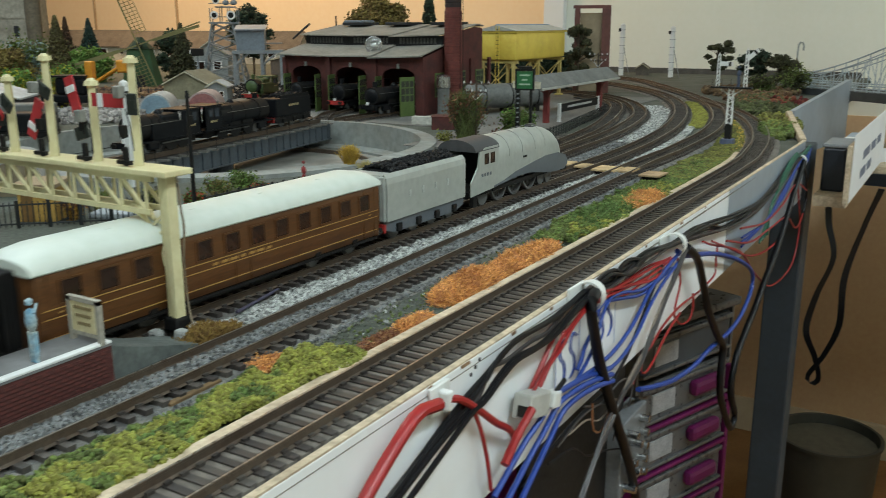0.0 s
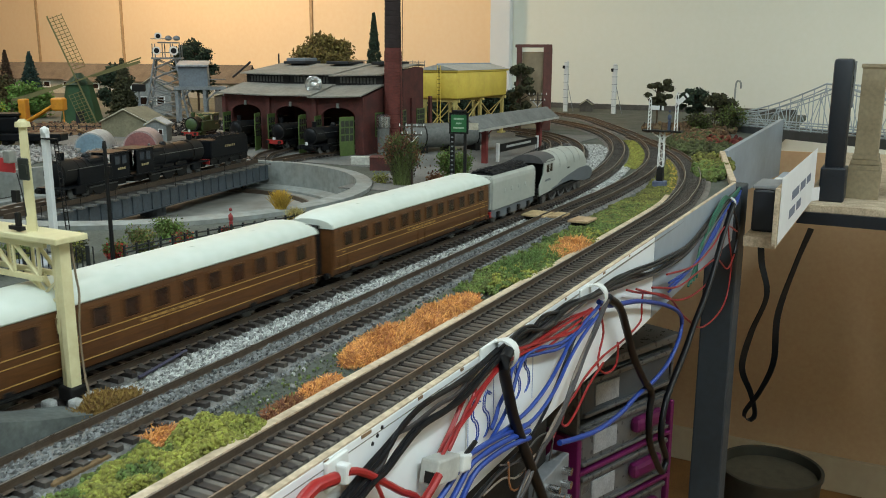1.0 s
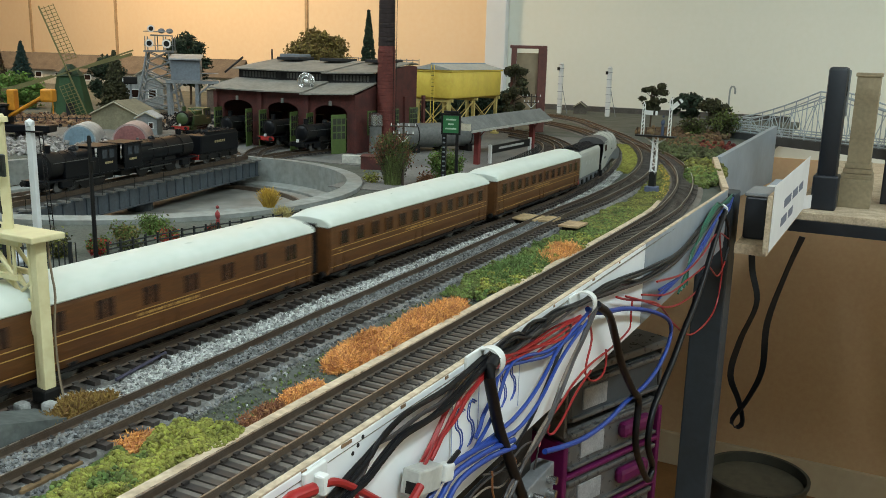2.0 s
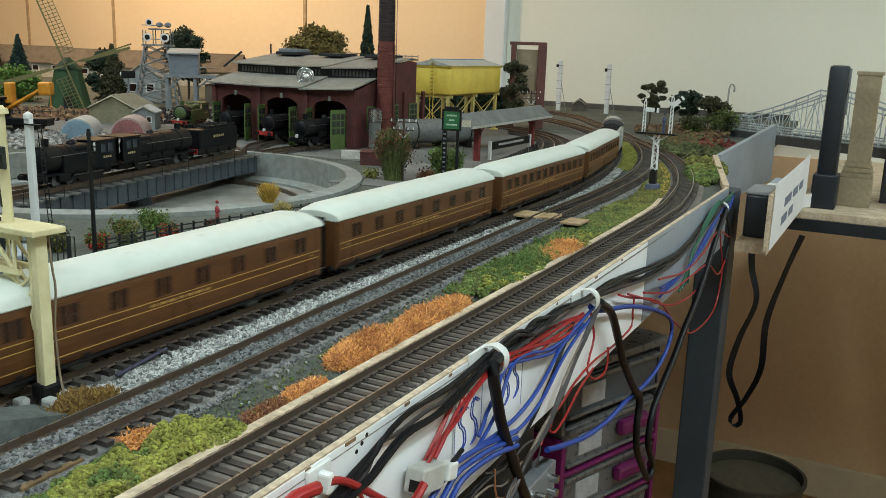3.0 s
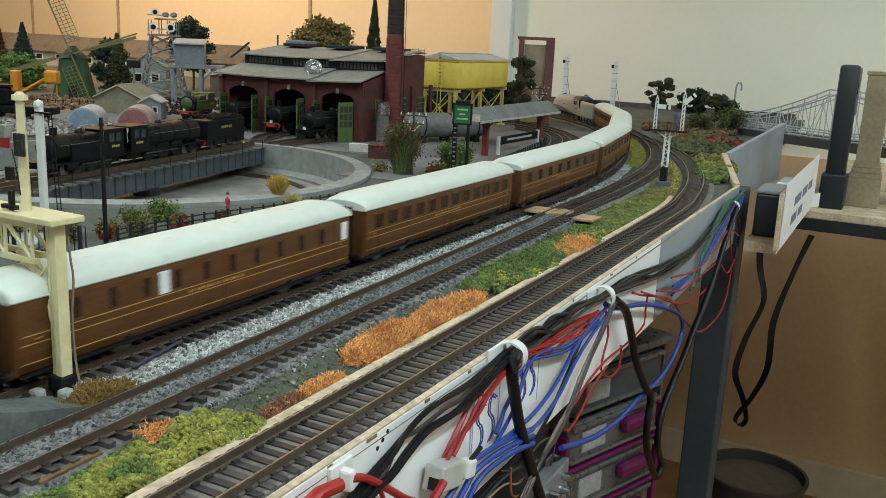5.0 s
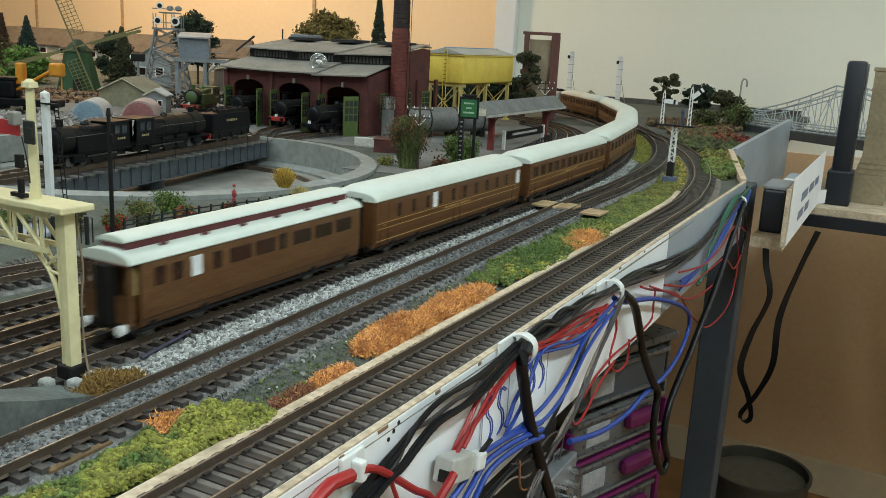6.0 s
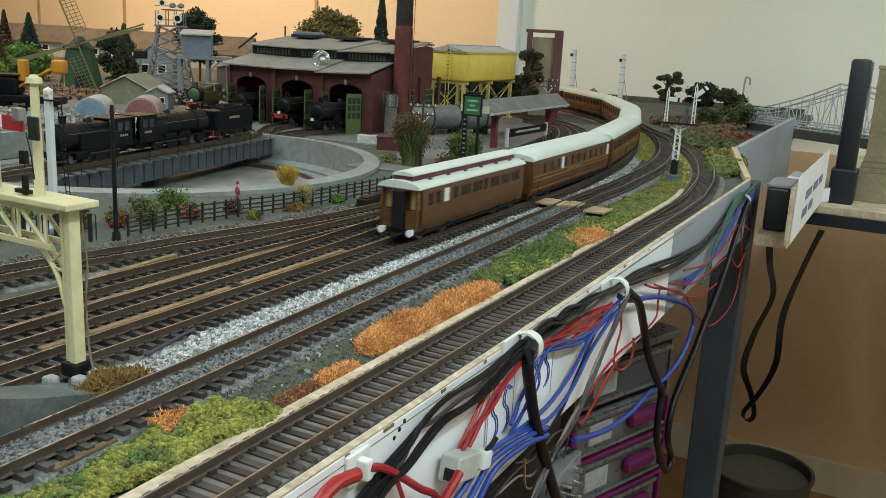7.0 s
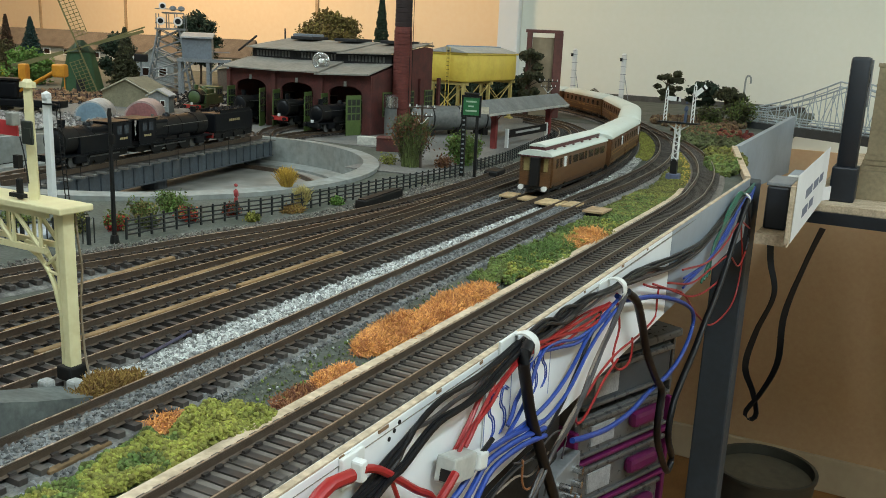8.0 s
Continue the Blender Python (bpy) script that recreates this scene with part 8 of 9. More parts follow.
def end_boards():
    s = thing("bridge_shelf", "plywood shelf board with a dark edge carrying the bridge towers", "shelf", kind="structure")
    # unseen extra depth towards the wall blocks ceiling light from the wall below
    part("board", box((0.62, 1.86, -0.081), (1.14, 0.84, 0.012), bevel=0.001), BOARD_EDGE, s)
    part("rail", box((0.62, 1.445, -0.096), (1.14, 0.02, 0.018)), NAVY_BLACK, s, "dark rail under the shelf")
    k = thing("upright_clamp", "tall rounded blue-black upright on a thicker sleeve", "upright", pose(0.0925, 1.50, -0.075))
    part("shaft", box((0, 0, 0.1335), (0.028, 0.036, 0.171), bevel=0.005), NAVY_BLACK, k, smooth=True)
    part("sleeve", box((0.0, 0, 0.027), (0.037, 0.046, 0.054), bevel=0.003), NAVY_BLACK, k)
    part("slot", box((0.0142, -0.006, 0.185), (0.001, 0.008, 0.018)), BLACK_FRAME, k)
    part("trim", box((0.0150, 0.006, 0.18), (0.002, 0.022, 0.07)), LATTICE, k)
    w = thing("stone_tower", "sandstone coloured model bridge tower with stepped base", "bridge tower", pose(0.133, 1.56, -0.075))
    part("shaft", box((0, 0, 0.1365), (0.034, 0.04, 0.145), bevel=0.001), STONE, w)
    part("cap", box((0, 0, 0.208), (0.038, 0.044, 0.006), bevel=0.001), STONE, w)
    for i, (g, z) in enumerate(((0.038, 0.066), (0.042, 0.058), (0.046, 0.050))):
        part("step", box((0, 0, z), (g, g + 0.006, 0.0075), bevel=0.0008), STONE, w)
    part("base", box((0, 0, 0.023), (0.048, 0.054, 0.046), bevel=0.001), STONE, w)
    part("string_course", box((0, 0, 0.178), (0.0355, 0.0415, 0.003)), STONE, w)
    d = thing("dark_pylon", "dark lattice pylon behind the stone tower", "pylon", pose(0.175, 1.62, -0.075))
    part("post", box((0, 0, 0.12), (0.012, 0.03, 0.24), bevel=0.002), NAVY_BLACK, d)
    part("frame", box((0.03, 0, 0.05), (0.06, 0.02, 0.1)), mat("dark_brown_frame", (0.06, 0.035, 0.03), 0.7), d)
    # aisle board with the poster
    b = thing("aisle_board", "bare plywood side board with clutter on top", "board", kind="structure")
    part("board", box((0.050, 1.24, -0.066), (0.036, 0.36, 0.012)), BOARD_EDGE, b)
    part("side", box((0.0695, 1.22, -0.03), (0.005, 0.38, 0.066), bevel=0.0008), BOARD_EDGE, b)
    c = thing("controller_box", "small dark plastic box on the side board", "box", pose(0.047, 1.13, -0.06))
    part("body", box((0, 0, 0.026), (0.026, 0.07, 0.052), bevel=0.003), NAVY_BLACK, c)
    part("lid", box((0, 0, 0.054), (0.028, 0.072, 0.004), bevel=0.001), mat("grey_lid", (0.2, 0.21, 0.22), 0.5), c)
    g = thing("grey_trunking", "grey cable trunking along the side board", "trunking", pose(0.045, 1.28, -0.06))
    part("trunk", box((0, 0, 0.02), (0.028, 0.2, 0.04), bevel=0.002), FASCIA_GREY, g)
    part("clip", box((0.004, -0.07, 0.046), (0.014, 0.016, 0.012), bevel=0.002), NYLON, g)
    p = thing("poster", "white paper sign with three lines of grey writing on a board", "poster", pose(0.0728, 1.225, -0.024))
    part("sheet", box((0, 0, 0), (0.0006, 0.375, 0.076)), PAPER, p)
    part("curl", box((0.0025, 0.165, -0.028), (0.0006, 0.03, 0.02), rz=-25), PAPER, p)
    for z, y0, ws in ((0.004, -0.09, (0.075, 0.06, 0.05)), (-0.017, -0.105, (0.06, 0.05)),):
        y = y0
        for wd in ws:
            part("text_bar", box((0.0006, y + wd / 2, z), (0.0004, wd * 0.9, 0.011)), INK_GREY, p, "bar of grey writing")
            y += wd + 0.012


end_boards()


# ---- wiring on the front board ----
FX = EDGE + THICK


def cable(label, pts, r, m, n=7, out=0.007, name="cable"):
    """A cable along (y, z) places, out metres before the front board; a third number in a place overrides out."""
    b = bmesh.new()
    tube(b, [(FX + (q[2] if len(q) > 2 else out), q[0], q[1]) for q in pts], r, n, 0.006)
    return solid(name, b, m, label, "cable", "cables on the front board", smooth=True)


def bundle(count, label, pts, r, mats, spread, R, out=(0.0015, 0.0085), tight=(), n=6):
    """Several wires beside one another along pts; at the places listed in tight they run close together."""
    for i in range(count):
        o = R.uniform(*out)
        line = []
        for k, (y, z) in enumerate(pts):
            w = spread * (0.22 if k in tight else 1.0)
            line.append((y + R.uniform(-w, w) * 0.8, z + R.uniform(-w, w), o))
        cable(label, line, r * R.uniform(0.85, 1.15), mats[i % len(mats)], n)


def wiring():
    R = random.Random(8)
    # the loom between the clips, and its tails towards the near end
    bundle(10, "thin black wire in the loom along the front board", [(0.379, 0.001), (0.411, 0.001), (0.442, -0.001), (0.478, -0.003), (0.527, -0.004), (0.60, -0.011), (0.69, -0.021), (0.80, -0.026), (0.90, -0.018), (0.975, -0.007), (1.04, -0.008)], 0.0010, (WIRE_BLACK, WIRE_BLACK, WIRE_GREY), 0.0052, R, tight=(0, 4, 9))
    bundle(3, "black wire fanning down the front board", [(0.381, 0.002), (0.358, -0.001), (0.336, -0.005), (0.316, -0.006), (0.294, -0.006), (0.277, -0.007), (0.266, -0.012), (0.254, -0.015), (0.225, -0.022), (0.17, -0.04)], 0.0011, (WIRE_BLACK, WIRE_GREY), 0.0026, R, tight=(0, 1))
    bundle(2, "black wire along the top of the front board", [(0.379, 0.003), (0.343, 0.0), (0.318, 0.001), (0.299, 0.001), (0.282, -0.002), (0.271, -0.006), (0.256, -0.010), (0.231, -0.016), (0.18, -0.034)], 0.0011, (WIRE_BLACK, WIRE_BLACK, WIRE_GREY), 0.0018, R, tight=(0, 1))
    bundle(6, "thin red wire in the loom", [(0.379, -0.002), (0.394, -0.004), (0.434, -0.009), (0.482, -0.012), (0.523, -0.013)], 0.0008, (WIRE_RED,), 0.0042, R, tight=(0, 4))
    bundle(5, "thin red wire dropping down the front board", [(0.378, -0.002), (0.352, -0.007), (0.341, -0.012), (0.329, -0.018), (0.321, -0.023), (0.312, -0.030)], 0.0008, (WIRE_RED,), 0.0030, R, tight=(0,))
    # blue wires
    cable("blue wire hanging in a long diagonal", [(0.53, -0.012), (0.4955, -0.0167), (0.4744, -0.0218), (0.461, -0.0285), (0.44, -0.0365), (0.4147, -0.0409), (0.391, -0.041), (0.373, -0.040), (0.348, -0.038)], 0.0012, WIRE_BLUE)
    cable("blue wire hanging in a long diagonal", [(0.528, -0.015), (0.497, -0.021), (0.472, -0.029), (0.448, -0.041), (0.421, -0.047), (0.393, -0.046), (0.37, -0.044), (0.345, -0.041)], 0.0011, WIRE_BLUE, out=0.009)
    cable("blue wire curving round behind the black cable", [(0.524, -0.0197), (0.471, -0.022), (0.430, -0.0145), (0.404, -0.0095), (0.3926, -0.0122), (0.3873, -0.0207), (0.3773, -0.0264), (0.372, -0.0337), (0.364, -0.038)], 0.0011, WIRE_BLUE, out=0.005)
    cable("blue wire curving round behind the black cable", [(0.51, -0.017), (0.465, -0.018), (0.43, -0.011), (0.409, -0.009), (0.398, -0.016), (0.391, -0.026), (0.380, -0.034), (0.366, -0.040)], 0.0010, WIRE_BLUE, out=0.006)
    for k in range(3):
        cable("thick blue wire along the foot of the front board", [(0.411 - 0.004 * k, -0.0486 - 0.002 * k), (0.373, -0.0406 - 0.0026 * k), (0.348, -0.037 - 0.003 * k), (0.333, -0.036 - 0.004 * k), (0.323, -0.040 - 0.005 * k), (0.313, -0.0435 - 0.006 * k), (0.300, -0.047 - 0.008 * k), (0.27, -0.06 - 0.010 * k)], 0.0014, WIRE_BLUE, 8, 0.008 + 0.002 * k)
    cable("blue wire hanging in a wide loop", [(0.532, -0.010, 0.006), (0.5538, -0.0177), (0.63, -0.0337), (0.717, -0.0592), (0.7732, -0.0829), (0.7753, -0.1016), (0.7416, -0.1147), (0.6945, -0.1171), (0.6392, -0.1119), (0.5919, -0.1104), (0.5405, -0.1028), (0.4948, -0.091), (0.4579, -0.0796)], 0.0018, WIRE_BLUE, 8)
    # heavy black cables
    cable("thick black cable hanging from a clip", [(0.390, 0.001, 0.006), (0.380, 0.003, 0.009), (0.3716, 0.0007, 0.010), (0.3718, -0.0055, 0.010), (0.377, -0.0172, 0.010), (0.3853, -0.0349, 0.010), (0.3989, -0.0557, 0.010), (0.4142, -0.0783, 0.010), (0.4321, -0.1037, 0.010), (0.455, -0.14, 0.010), (0.48, -0.20, 0.010)], 0.0030, WIRE_BLACK, 10)
    cable("thick flat black strap hanging in a deep loop", [(0.5392, -0.0082), (0.5674, -0.0223), (0.5874, -0.0439), (0.6105, -0.0717), (0.6458, -0.1026), (0.669, -0.12), (0.667, -0.143), (0.6753, -0.1675), (0.7124, -0.2057), (0.7281, -0.2152), (0.7366, -0.2059), (0.7124, -0.176), (0.7194, -0.1494), (0.7501, -0.1338), (0.7846, -0.1211), (0.8194, -0.1035), (0.8518, -0.0907), (0.8885, -0.0713), (0.94, -0.035), (0.985, -0.010)], 0.0029, WIRE_BLACK, 10, 0.010)
    # wires straggling under the far half
    for k, pts in enumerate((((0.60, -0.018), (0.6272, -0.0263), (0.7269, -0.054), (0.7984, -0.0911), (0.8877, -0.1256), (1.0009, -0.1297), (1.03, -0.09), (1.0, -0.05), (0.98, -0.012)), ((0.62, -0.022), (0.6734, -0.0384), (0.7576, -0.0644), (0.836, -0.0764), (0.909, -0.0759), (0.96, -0.05), (0.985, -0.014)), ((0.66, -0.03), (0.75, -0.05), (0.84, -0.055), (0.92, -0.06), (0.99, -0.085), (1.04, -0.07)), ((0.70, -0.028), (0.80, -0.042), (0.88, -0.04), (0.95, -0.03), (1.03, -0.05)))):
        cable("thin red wire straggling under the grey board", pts, 0.0009, WIRE_RED, 6, 0.005 + 0.0015 * k)
    for k, pts in enumerate((((0.538, -0.010), (0.5427, -0.0198), (0.5518, -0.0367), (0.544, -0.0491), (0.543, -0.0586), (0.5621, -0.0697), (0.5835, -0.0714), (0.5893, -0.0627), (0.585, -0.05)), ((0.645, -0.030), (0.6433, -0.0424), (0.6424, -0.0533), (0.6002, -0.0553), (0.549, -0.0531), (0.513, -0.0562), (0.494, -0.0615), (0.4726, -0.0652), (0.4644, -0.0688), (0.455, -0.08)), ((0.548, -0.057), (0.52, -0.063), (0.495, -0.073), (0.478, -0.076), (0.468, -0.07), (0.475, -0.066)))):
        cable("thin red wire hanging below the white board", pts, 0.0008, WIRE_RED, 6, 0.004 + 0.001 * k)
    bundle(3, "grey-brown wire hanging from the clip", [(0.535, -0.008), (0.511, -0.0231), (0.4935, -0.034), (0.4769, -0.0444), (0.4611, -0.0544), (0.4454, -0.0616), (0.4204, -0.0706), (0.402, -0.079), (0.385, -0.09), (0.36, -0.11)], 0.0010, (WIRE_GREY, mat("beige_wire", (0.24, 0.19, 0.15), 0.5, bump=0)), 0.0024, R, (0.009, 0.012), (0, 1))
    cable("dark wire crossing behind the black cable", [(0.50, -0.012), (0.478, -0.028), (0.458, -0.042), (0.437, -0.054), (0.41, -0.062), (0.377, -0.062), (0.345, -0.064), (0.30, -0.072)], 0.0010, WIRE_BLACK, 6, 0.006)
    # red supply wires at the near end
    cable("thick red wire along the foot of the front board", [(0.15, -0.042), (0.185, -0.018), (0.205, -0.006), (0.2187, 0.0), (0.2288, -0.001), (0.238, -0.003)], 0.0025, WIRE_RED, 9, 0.005)
    cable("thick red wire curving out of the cable tie", [(0.240, -0.002), (0.2491, -0.006), (0.2645, -0.0171), (0.2787, -0.028), (0.2908, -0.036), (0.298, -0.046)], 0.0016, WIRE_RED, 8, 0.006)
    cable("thin red wire branching off the supply wire", [(0.259, -0.013), (0.266, -0.026), (0.272, -0.042), (0.276, -0.06)], 0.0009, WIRE_RED, 6, 0.005)
    cable("short red wire at the connector", [(0.300, -0.0285), (0.292, -0.0326), (0.2863, -0.0348), (0.272, -0.045)], 0.0019, WIRE_RED, 8, 0.012)
    # green and blue wires at the far end
    for i in range(4):
        cable("green wire at the end of the grey board", [(0.80 + 0.012 * i, -0.062), (0.84, -0.040 + 0.002 * i), (0.89, -0.012 - 0.003 * i), (0.95, 0.0015 - 0.002 * i), (0.985, -0.004), (1.045, 0.0 - 0.003 * i)], 0.0010, WIRE_GREEN, 6, 0.006)
    for i in range(3):
        cable("blue wire at the end of the grey board", [(0.72, -0.040 - 0.004 * i), (0.82, -0.044), (0.90, -0.026 - 0.004 * i), (0.975, -0.011), (1.02, -0.009 - 0.004 * i), (1.045, -0.004)], 0.0010, WIRE_BLUE, 6, 0.007)
    cable("black cable hanging at the table corner", [(0.985, -0.014), (1.015, -0.034), (1.03, -0.058), (1.02, -0.074)], 0.0016, WIRE_BLACK, 7, 0.009)
    # loose ends over the terminals
    for pts, m in ((((0.375, -0.058), (0.40, -0.066), (0.43, -0.064), (0.452, -0.072), (0.447, -0.088)), WIRE_GREY), (((0.385, -0.06), (0.388, -0.076), (0.402, -0.082), (0.414, -0.07), (0.405, -0.058)), mat("copper_wire", (0.3, 0.12, 0.05), 0.4)), (((0.34, -0.066), (0.37, -0.062), (0.40, -0.066), (0.425, -0.08), (0.42, -0.10)), WIRE_GREY), (((0.40, -0.058), (0.418, -0.066), (0.42, -0.076), (0.41, -0.088), (0.395, -0.094)), mat("copper_wire", (0.3, 0.12, 0.05), 0.4)), (((0.33, -0.07), (0.36, -0.075), (0.38, -0.088), (0.41, -0.098), (0.44, -0.11)), WIRE_BLACK), (((0.36, -0.068), (0.385, -0.07), (0.405, -0.078), (0.43, -0.075)), mat("beige_wire", (0.24, 0.19, 0.15), 0.5, bump=0))):
        cable("loose thin wire below the front board", pts, 0.0006, m, 5, 0.004 + R.uniform(0, 0.005))
    for y, z in ((0.381, 0.001), (0.527, -0.004), (0.984, -0.011)):
        t = thing("cable_clip", "white nylon cable clip holding the loom", "cable clip", pose(FX, y, z), "cable clips")
        part("pad", box((0.0008, -0.008, 0.0015), (0.0016, 0.020, 0.010), bevel=0.0006), NYLON, t)
        c = bmesh.new()
        line = smooth_line([(0.001, 0, 0.0052), (0.006, 0.0005, 0.0062), (0.0108, 0.001, 0.003), (0.0118, 0.001, -0.003), (0.009, 0.001, -0.0085)], 0.0015)
        loft(c, [[q + Vector((0, -0.003, 0)), q + Vector((0, 0.003, 0)), q + Vector((0.0006, 0.003, 0.0010)), q + Vector((0.0006, -0.003, 0.0010))] for q in line])
        part("loop", c, NYLON, t)
    cl = thing("cable_tie_mount", "white stick-on cable tie mount on the front board", "cable tie", pose(FX, 0.240, -0.003))
    part("pad", box((0.001, 0, 0), (0.002, 0.014, 0.012), bevel=0.0005), NYLON, cl)
    part("strap", box((0.0040, 0, 0), (0.0055, 0.004, 0.008), bevel=0.001), NYLON, cl)
    k = thing("wire_connector", "white plastic plug-in wire connector block", "connector", pose(FX + 0.007, 0.3105, -0.0312, -14, 0, 0))
    part("shell", box((0, 0, 0), (0.009, 0.022, 0.0115), bevel=0.001), mat("cloudy_nylon", (0.48, 0.48, 0.44), 0.4, var=0.15, scale=60, bump=0), k)
    part("socket", box((0.001, -0.0111, -0.002), (0.005, 0.001, 0.005)), BLACK_FRAME, k)
    part("latch", box((0.003, 0.016, 0.001), (0.006, 0.009, 0.008), bevel=0.001), NYLON, k)
    part("wire", rod((0.004, 0.016, 0.004), (0.004, 0.026, 0.009), 0.0012, n=7), WIRE_BLACK, k)
    for y, z in ((0.2735, 0.0012), (0.270, -0.001), (0.2663, -0.003)):
        solid("screw_hole", rod((FX - 0.0012, y, z), (FX + 0.0003, y, z), 0.0009, n=12), BLACK_FRAME, "dark screw hole in the white board", "screw hole")
    for y, z in ((0.3645, -0.030), (0.417, -0.024)):
        l = thing("paper_label", "white paper label with a blue hand-drawn mark", "label", pose(FX + 0.0007, y, z))
        part("sheet", box((0, 0, 0), (0.0006, 0.030, 0.036)), PAPER, l)
        for dy in (-0.007, 0.006):
            for off in (0, 0.0022):
                c = bmesh.new()
                tube(c, [(0.0004, dy + off + 0.004, 0.010), (0.0004, dy + off - 0.002, 0.013), (0.0004, dy + off - 0.004, 0.005), (0.0004, dy + off + 0.001, 0.0), (0.0004, dy + off + 0.002, -0.007), (0.0004, dy + off - 0.003, -0.011)], 0.00045, 5, 0.003)
                part("mark", c, WIRE_BLUE, l, "blue pen stroke")
        for dy in (-0.0146, 0.0146):
            part("ruled_edge", box((0.0004, dy, 0), (0.0003, 0.0004, 0.036)), mat("faint_blue_ink", (0.25, 0.30, 0.50), 0.6, bump=0), l)


wiring()


def under_table():
    t = thing("terminal_panel", "black panel with a row of chrome screw terminals under the table", "terminal panel", pose(0.014, 0.43, -0.105))
    part("panel", box((0, -0.03, 0), (0.006, 0.14, 0.10), bevel=0.001), BLACK_FRAME, t)
    part("strip", box((0.006, 0.035, -0.018), (0.012, 0.045, 0.05), bevel=0.001), mat("white_terminal_strip", (0.16, 0.165, 0.17), 0.5), t)
    for k in range(5):
        part("terminal", rod((0.008, 0.02 + 0.008 * (k % 2), -0.036 + k * 0.009), (0.02, 0.02 + 0.008 * (k % 2), -0.036 + k * 0.009), 0.0028, 0.0024, 10), CHROME, t, smooth=True)
        part("terminal", rod((0.008, 0.046, -0.036 + k * 0.009), (0.018, 0.046, -0.036 + k * 0.009), 0.0026, n=10), CHROME, t, smooth=True)
    # tower of drawers standing askew behind the leg
    u = thing("drawer_tower", "tall magenta drawer tower with cloudy plastic drawers", "drawer unit", pose(-0.311, 1.319, FLOOR, 0, 0, -20))
    H, D = 0.735, 0.25
    part("top", box((0, 0, H), (0.36, D, 0.014), bevel=0.004), CLEAR_GREY, u)
    part("base", box((0, 0, 0.012), (0.36, D, 0.024), bevel=0.004), MAGENTA, u)
    for s in (-1, 1):
        part("side", box((0, s * (D / 2 - 0.006), H / 2 - 0.05), (0.35, 0.010, H - 0.12), bevel=0.002), MAGENTA, u)
        part("clear_side", box((0, s * (D / 2 - 0.007), H - 0.055), (0.34, 0.006, 0.092), bevel=0.001), CLEAR_GREY, u)
    part("back", box((-0.172, 0, H / 2), (0.008, D - 0.03, H - 0.03)), MAGENTA, u)
    n = 9
    step = (H - 0.04) / n
    for k in range(n):
        z = 0.03 + (k + 0.5) * step
        o = part("drawer", box((0.003, 0, z), (0.335, D - 0.026, step - 0.010), bevel=0.006), CLEAR_GREY if k < n - 1 else mat("dark_blue_grey_drawer", (0.07, 0.085, 0.10), 0.4, var=0.2, scale=14, bump=0), u, "cloudy translucent drawer")
        rim = bmesh.new()
        bx(rim, (0.172, 0, z + step * 0.34), (0.008, D - 0.03, 0.008), bevel=0.002)
        bx(rim, (0.172, 0, z - step * 0.34), (0.008, D - 0.03, 0.006), bevel=0.002)
        part("rim", rim, CLEAR_GREY, o)
        part("label_card", box((0.1715, -0.055, z), (0.003, 0.055, step * 0.42), bevel=0.0005), mat("pale_card", (0.42, 0.42, 0.43), 0.6), o)
        if k < n - 1:
            part("handle", box((0.178, 0.045, z + 0.004), (0.018, 0.075, 0.026), bevel=0.008), MAGENTA, o, "magenta moulded handle")
            part("drawer_rail", box((0.170, 0, z - step / 2), (0.012, D - 0.014, 0.007), bevel=0.002), MAGENTA, o)
    b = thing("waste_bin", "open round olive-grey waste bin on the floor", "bin", pose(0.01, 1.77, FLOOR))
    sh = bmesh.new()
    n = 40
    prof = [(0.078, 0.0), (0.098, 0.355), (0.102, 0.355), (0.102, 0.362), (0.0955, 0.362), (0.0745, 0.006)]
    loft(sh, [[(r * math.cos(a), r * math.sin(a), z) for r, z in prof] for a in (2 * math.pi * k / n for k in range(n + 1))], caps=False)
    part("shell", sh, BIN, b, smooth=True)
    part("bottom", rod((0, 0, 0), (0, 0, 0.006), 0.078, n=n), BIN, b)
    # disc added so the mouth of the open bin looks less dark
    part("liner", rod((0, 0, 0.338), (0, 0, 0.342), 0.0935, n=n), mat("dull_mouth_disc", (0.12, 0.105, 0.07), 0.6), b, "dull brown disc added in the rim to lighten the mouth")
    for pts, lab in (([(1.2, -0.072, 0.031), (1.2, -0.12, 0.036), (1.2, -0.165, 0.046), (1.2, -0.22, 0.030), (1.2, -0.27, 0.022), (1.2, -0.305, 0.036), (1.2, -0.335, 0.044), (1.2, -0.345, 0.036), (1.2, -0.335, 0.030), (1.2, -0.30, 0.048), (1.2, -0.255, 0.062), (1.2, -0.19, 0.062), (1.2, -0.12, 0.078), (1.2, -0.066, 0.094)], "loose black strap hanging in a twisted loop"),):
        m = bmesh.new()
        line = smooth_line([(x, y, z) for y, z, x in pts], 0.006)
        rings = []
        for i, q in enumerate(line):
            d = (line[min(i + 1, len(line) - 1)] - line[max(i - 1, 0)]).normalized()
            tw = 0.9 * math.sin(i * 0.09)
            s = (Vector((math.cos(tw), math.sin(tw), 0)) - d * d.dot(Vector((math.cos(tw), math.sin(tw), 0)))).normalized() * 0.0042
            k = d.cross(s).normalized() * 0.0007
            rings.append([q + s + k, q - s + k, q - s - k, q + s - k])
        loft(m, rings)
        solid("strap", m, WIRE_BLACK, lab, "strap")


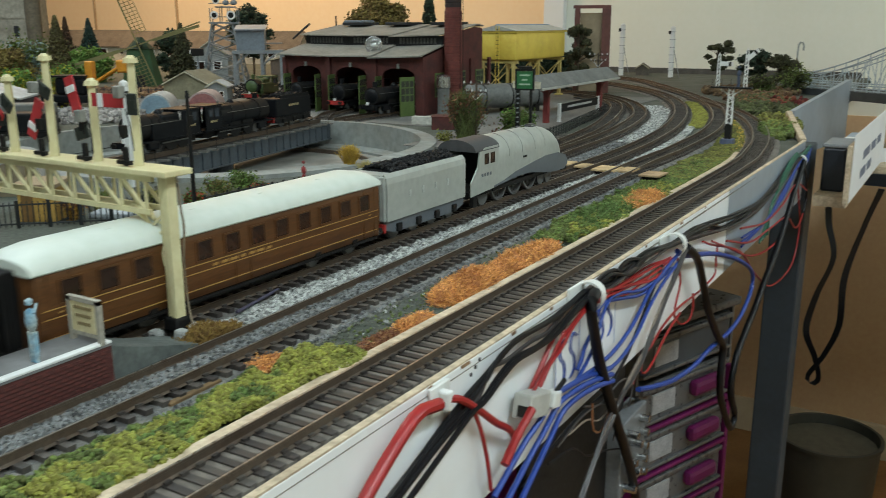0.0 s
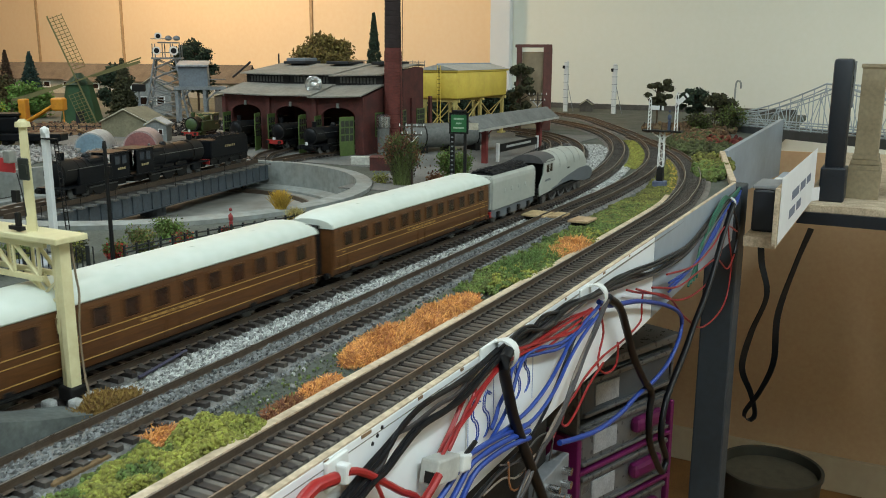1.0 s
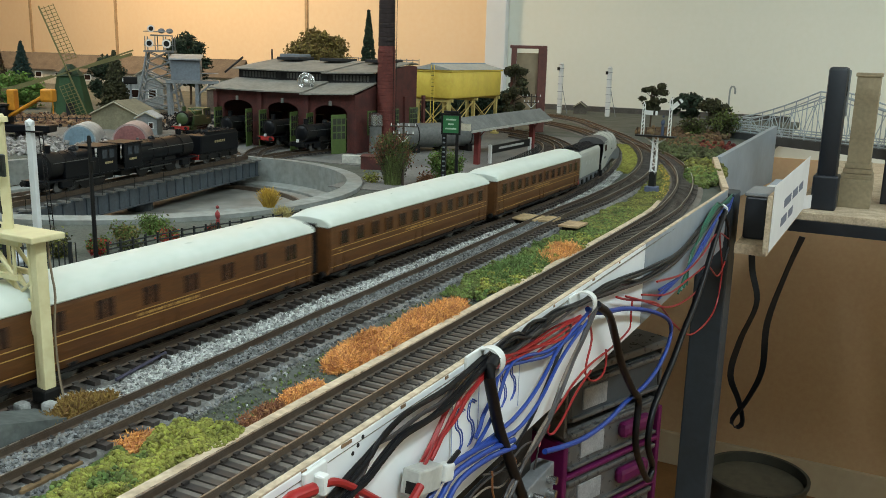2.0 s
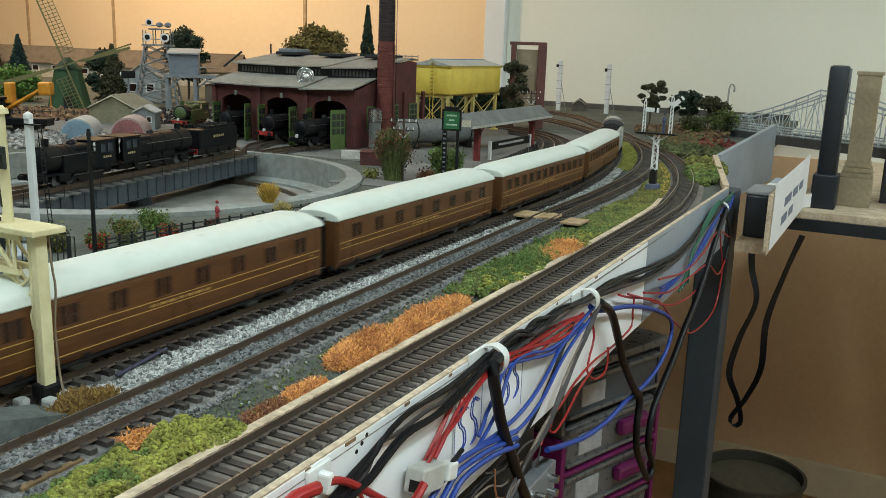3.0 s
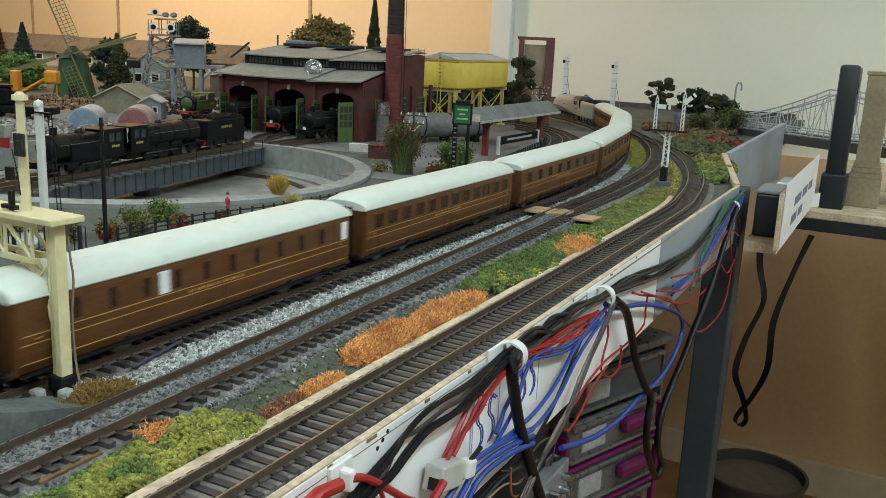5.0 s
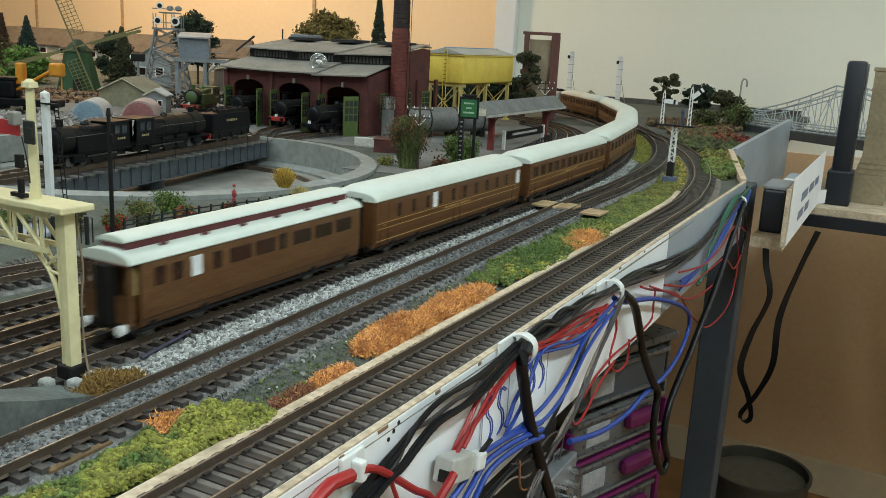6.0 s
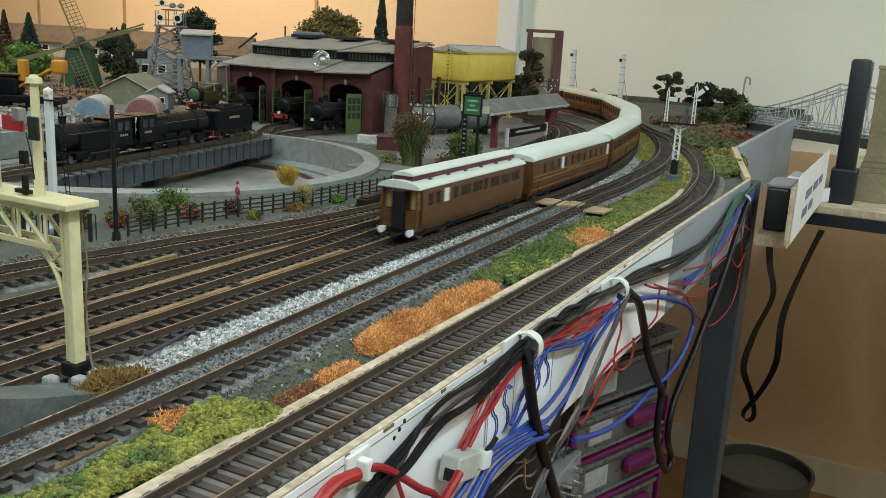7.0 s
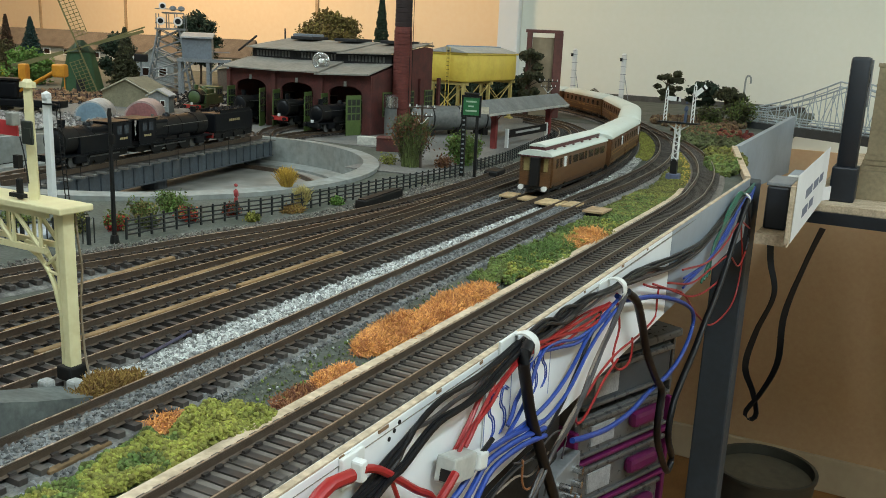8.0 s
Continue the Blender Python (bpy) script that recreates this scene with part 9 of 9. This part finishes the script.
under_table()
solid("pit_plinth", bx(box((-0.415, 0.975, 0.008), (0.03, 0.03, 0.016), rz=25), (-0.415, 0.975, 0.0165), (0.032, 0.032, 0.001), rz=25), BRICK_RED, "small dark red plinth at the pit edge", "plinth")
solid("white_baulk", box((-0.452, 1.0, 0.006), (0.05, 0.008, 0.012), rz=15, bevel=0.001), mat("offwhite_stone", (0.55, 0.54, 0.48), 0.8), "off-white stone baulk by the pit", "baulk")


def motions():
    """The express runs along the main line and round the bend."""
    times = [k * 0.25 for k in range(33)]
    walk(LOCO, [(t, vehicle_pose(run(t) + 0.1025 + 0.0855, 0.08)) for t in times])
    walk(TENDER, [(t, vehicle_pose(run(t) + 0.0535, 0.06)) for t in times])
    for i, c in enumerate(COACHES[:-1]):
        back = sum(LENGTHS[:i]) + GAP * i + LENGTHS[i] / 2
        walk(c, [(t, vehicle_pose(run(t) - back, 0.148)) for t in times])
    tail = sum(LENGTHS) + GAP * 6 + 0.090
    walk(COACHES[-1], [(t, vehicle_pose(run(t) - tail, 0.120)) for t in times])
    for o, x, y, r in DRIVERS:
        walk(o, [(k / 15, pose(x, y, r, -math.degrees(run(k / 15) / r) % 360)) for k in range(121)])


motions()
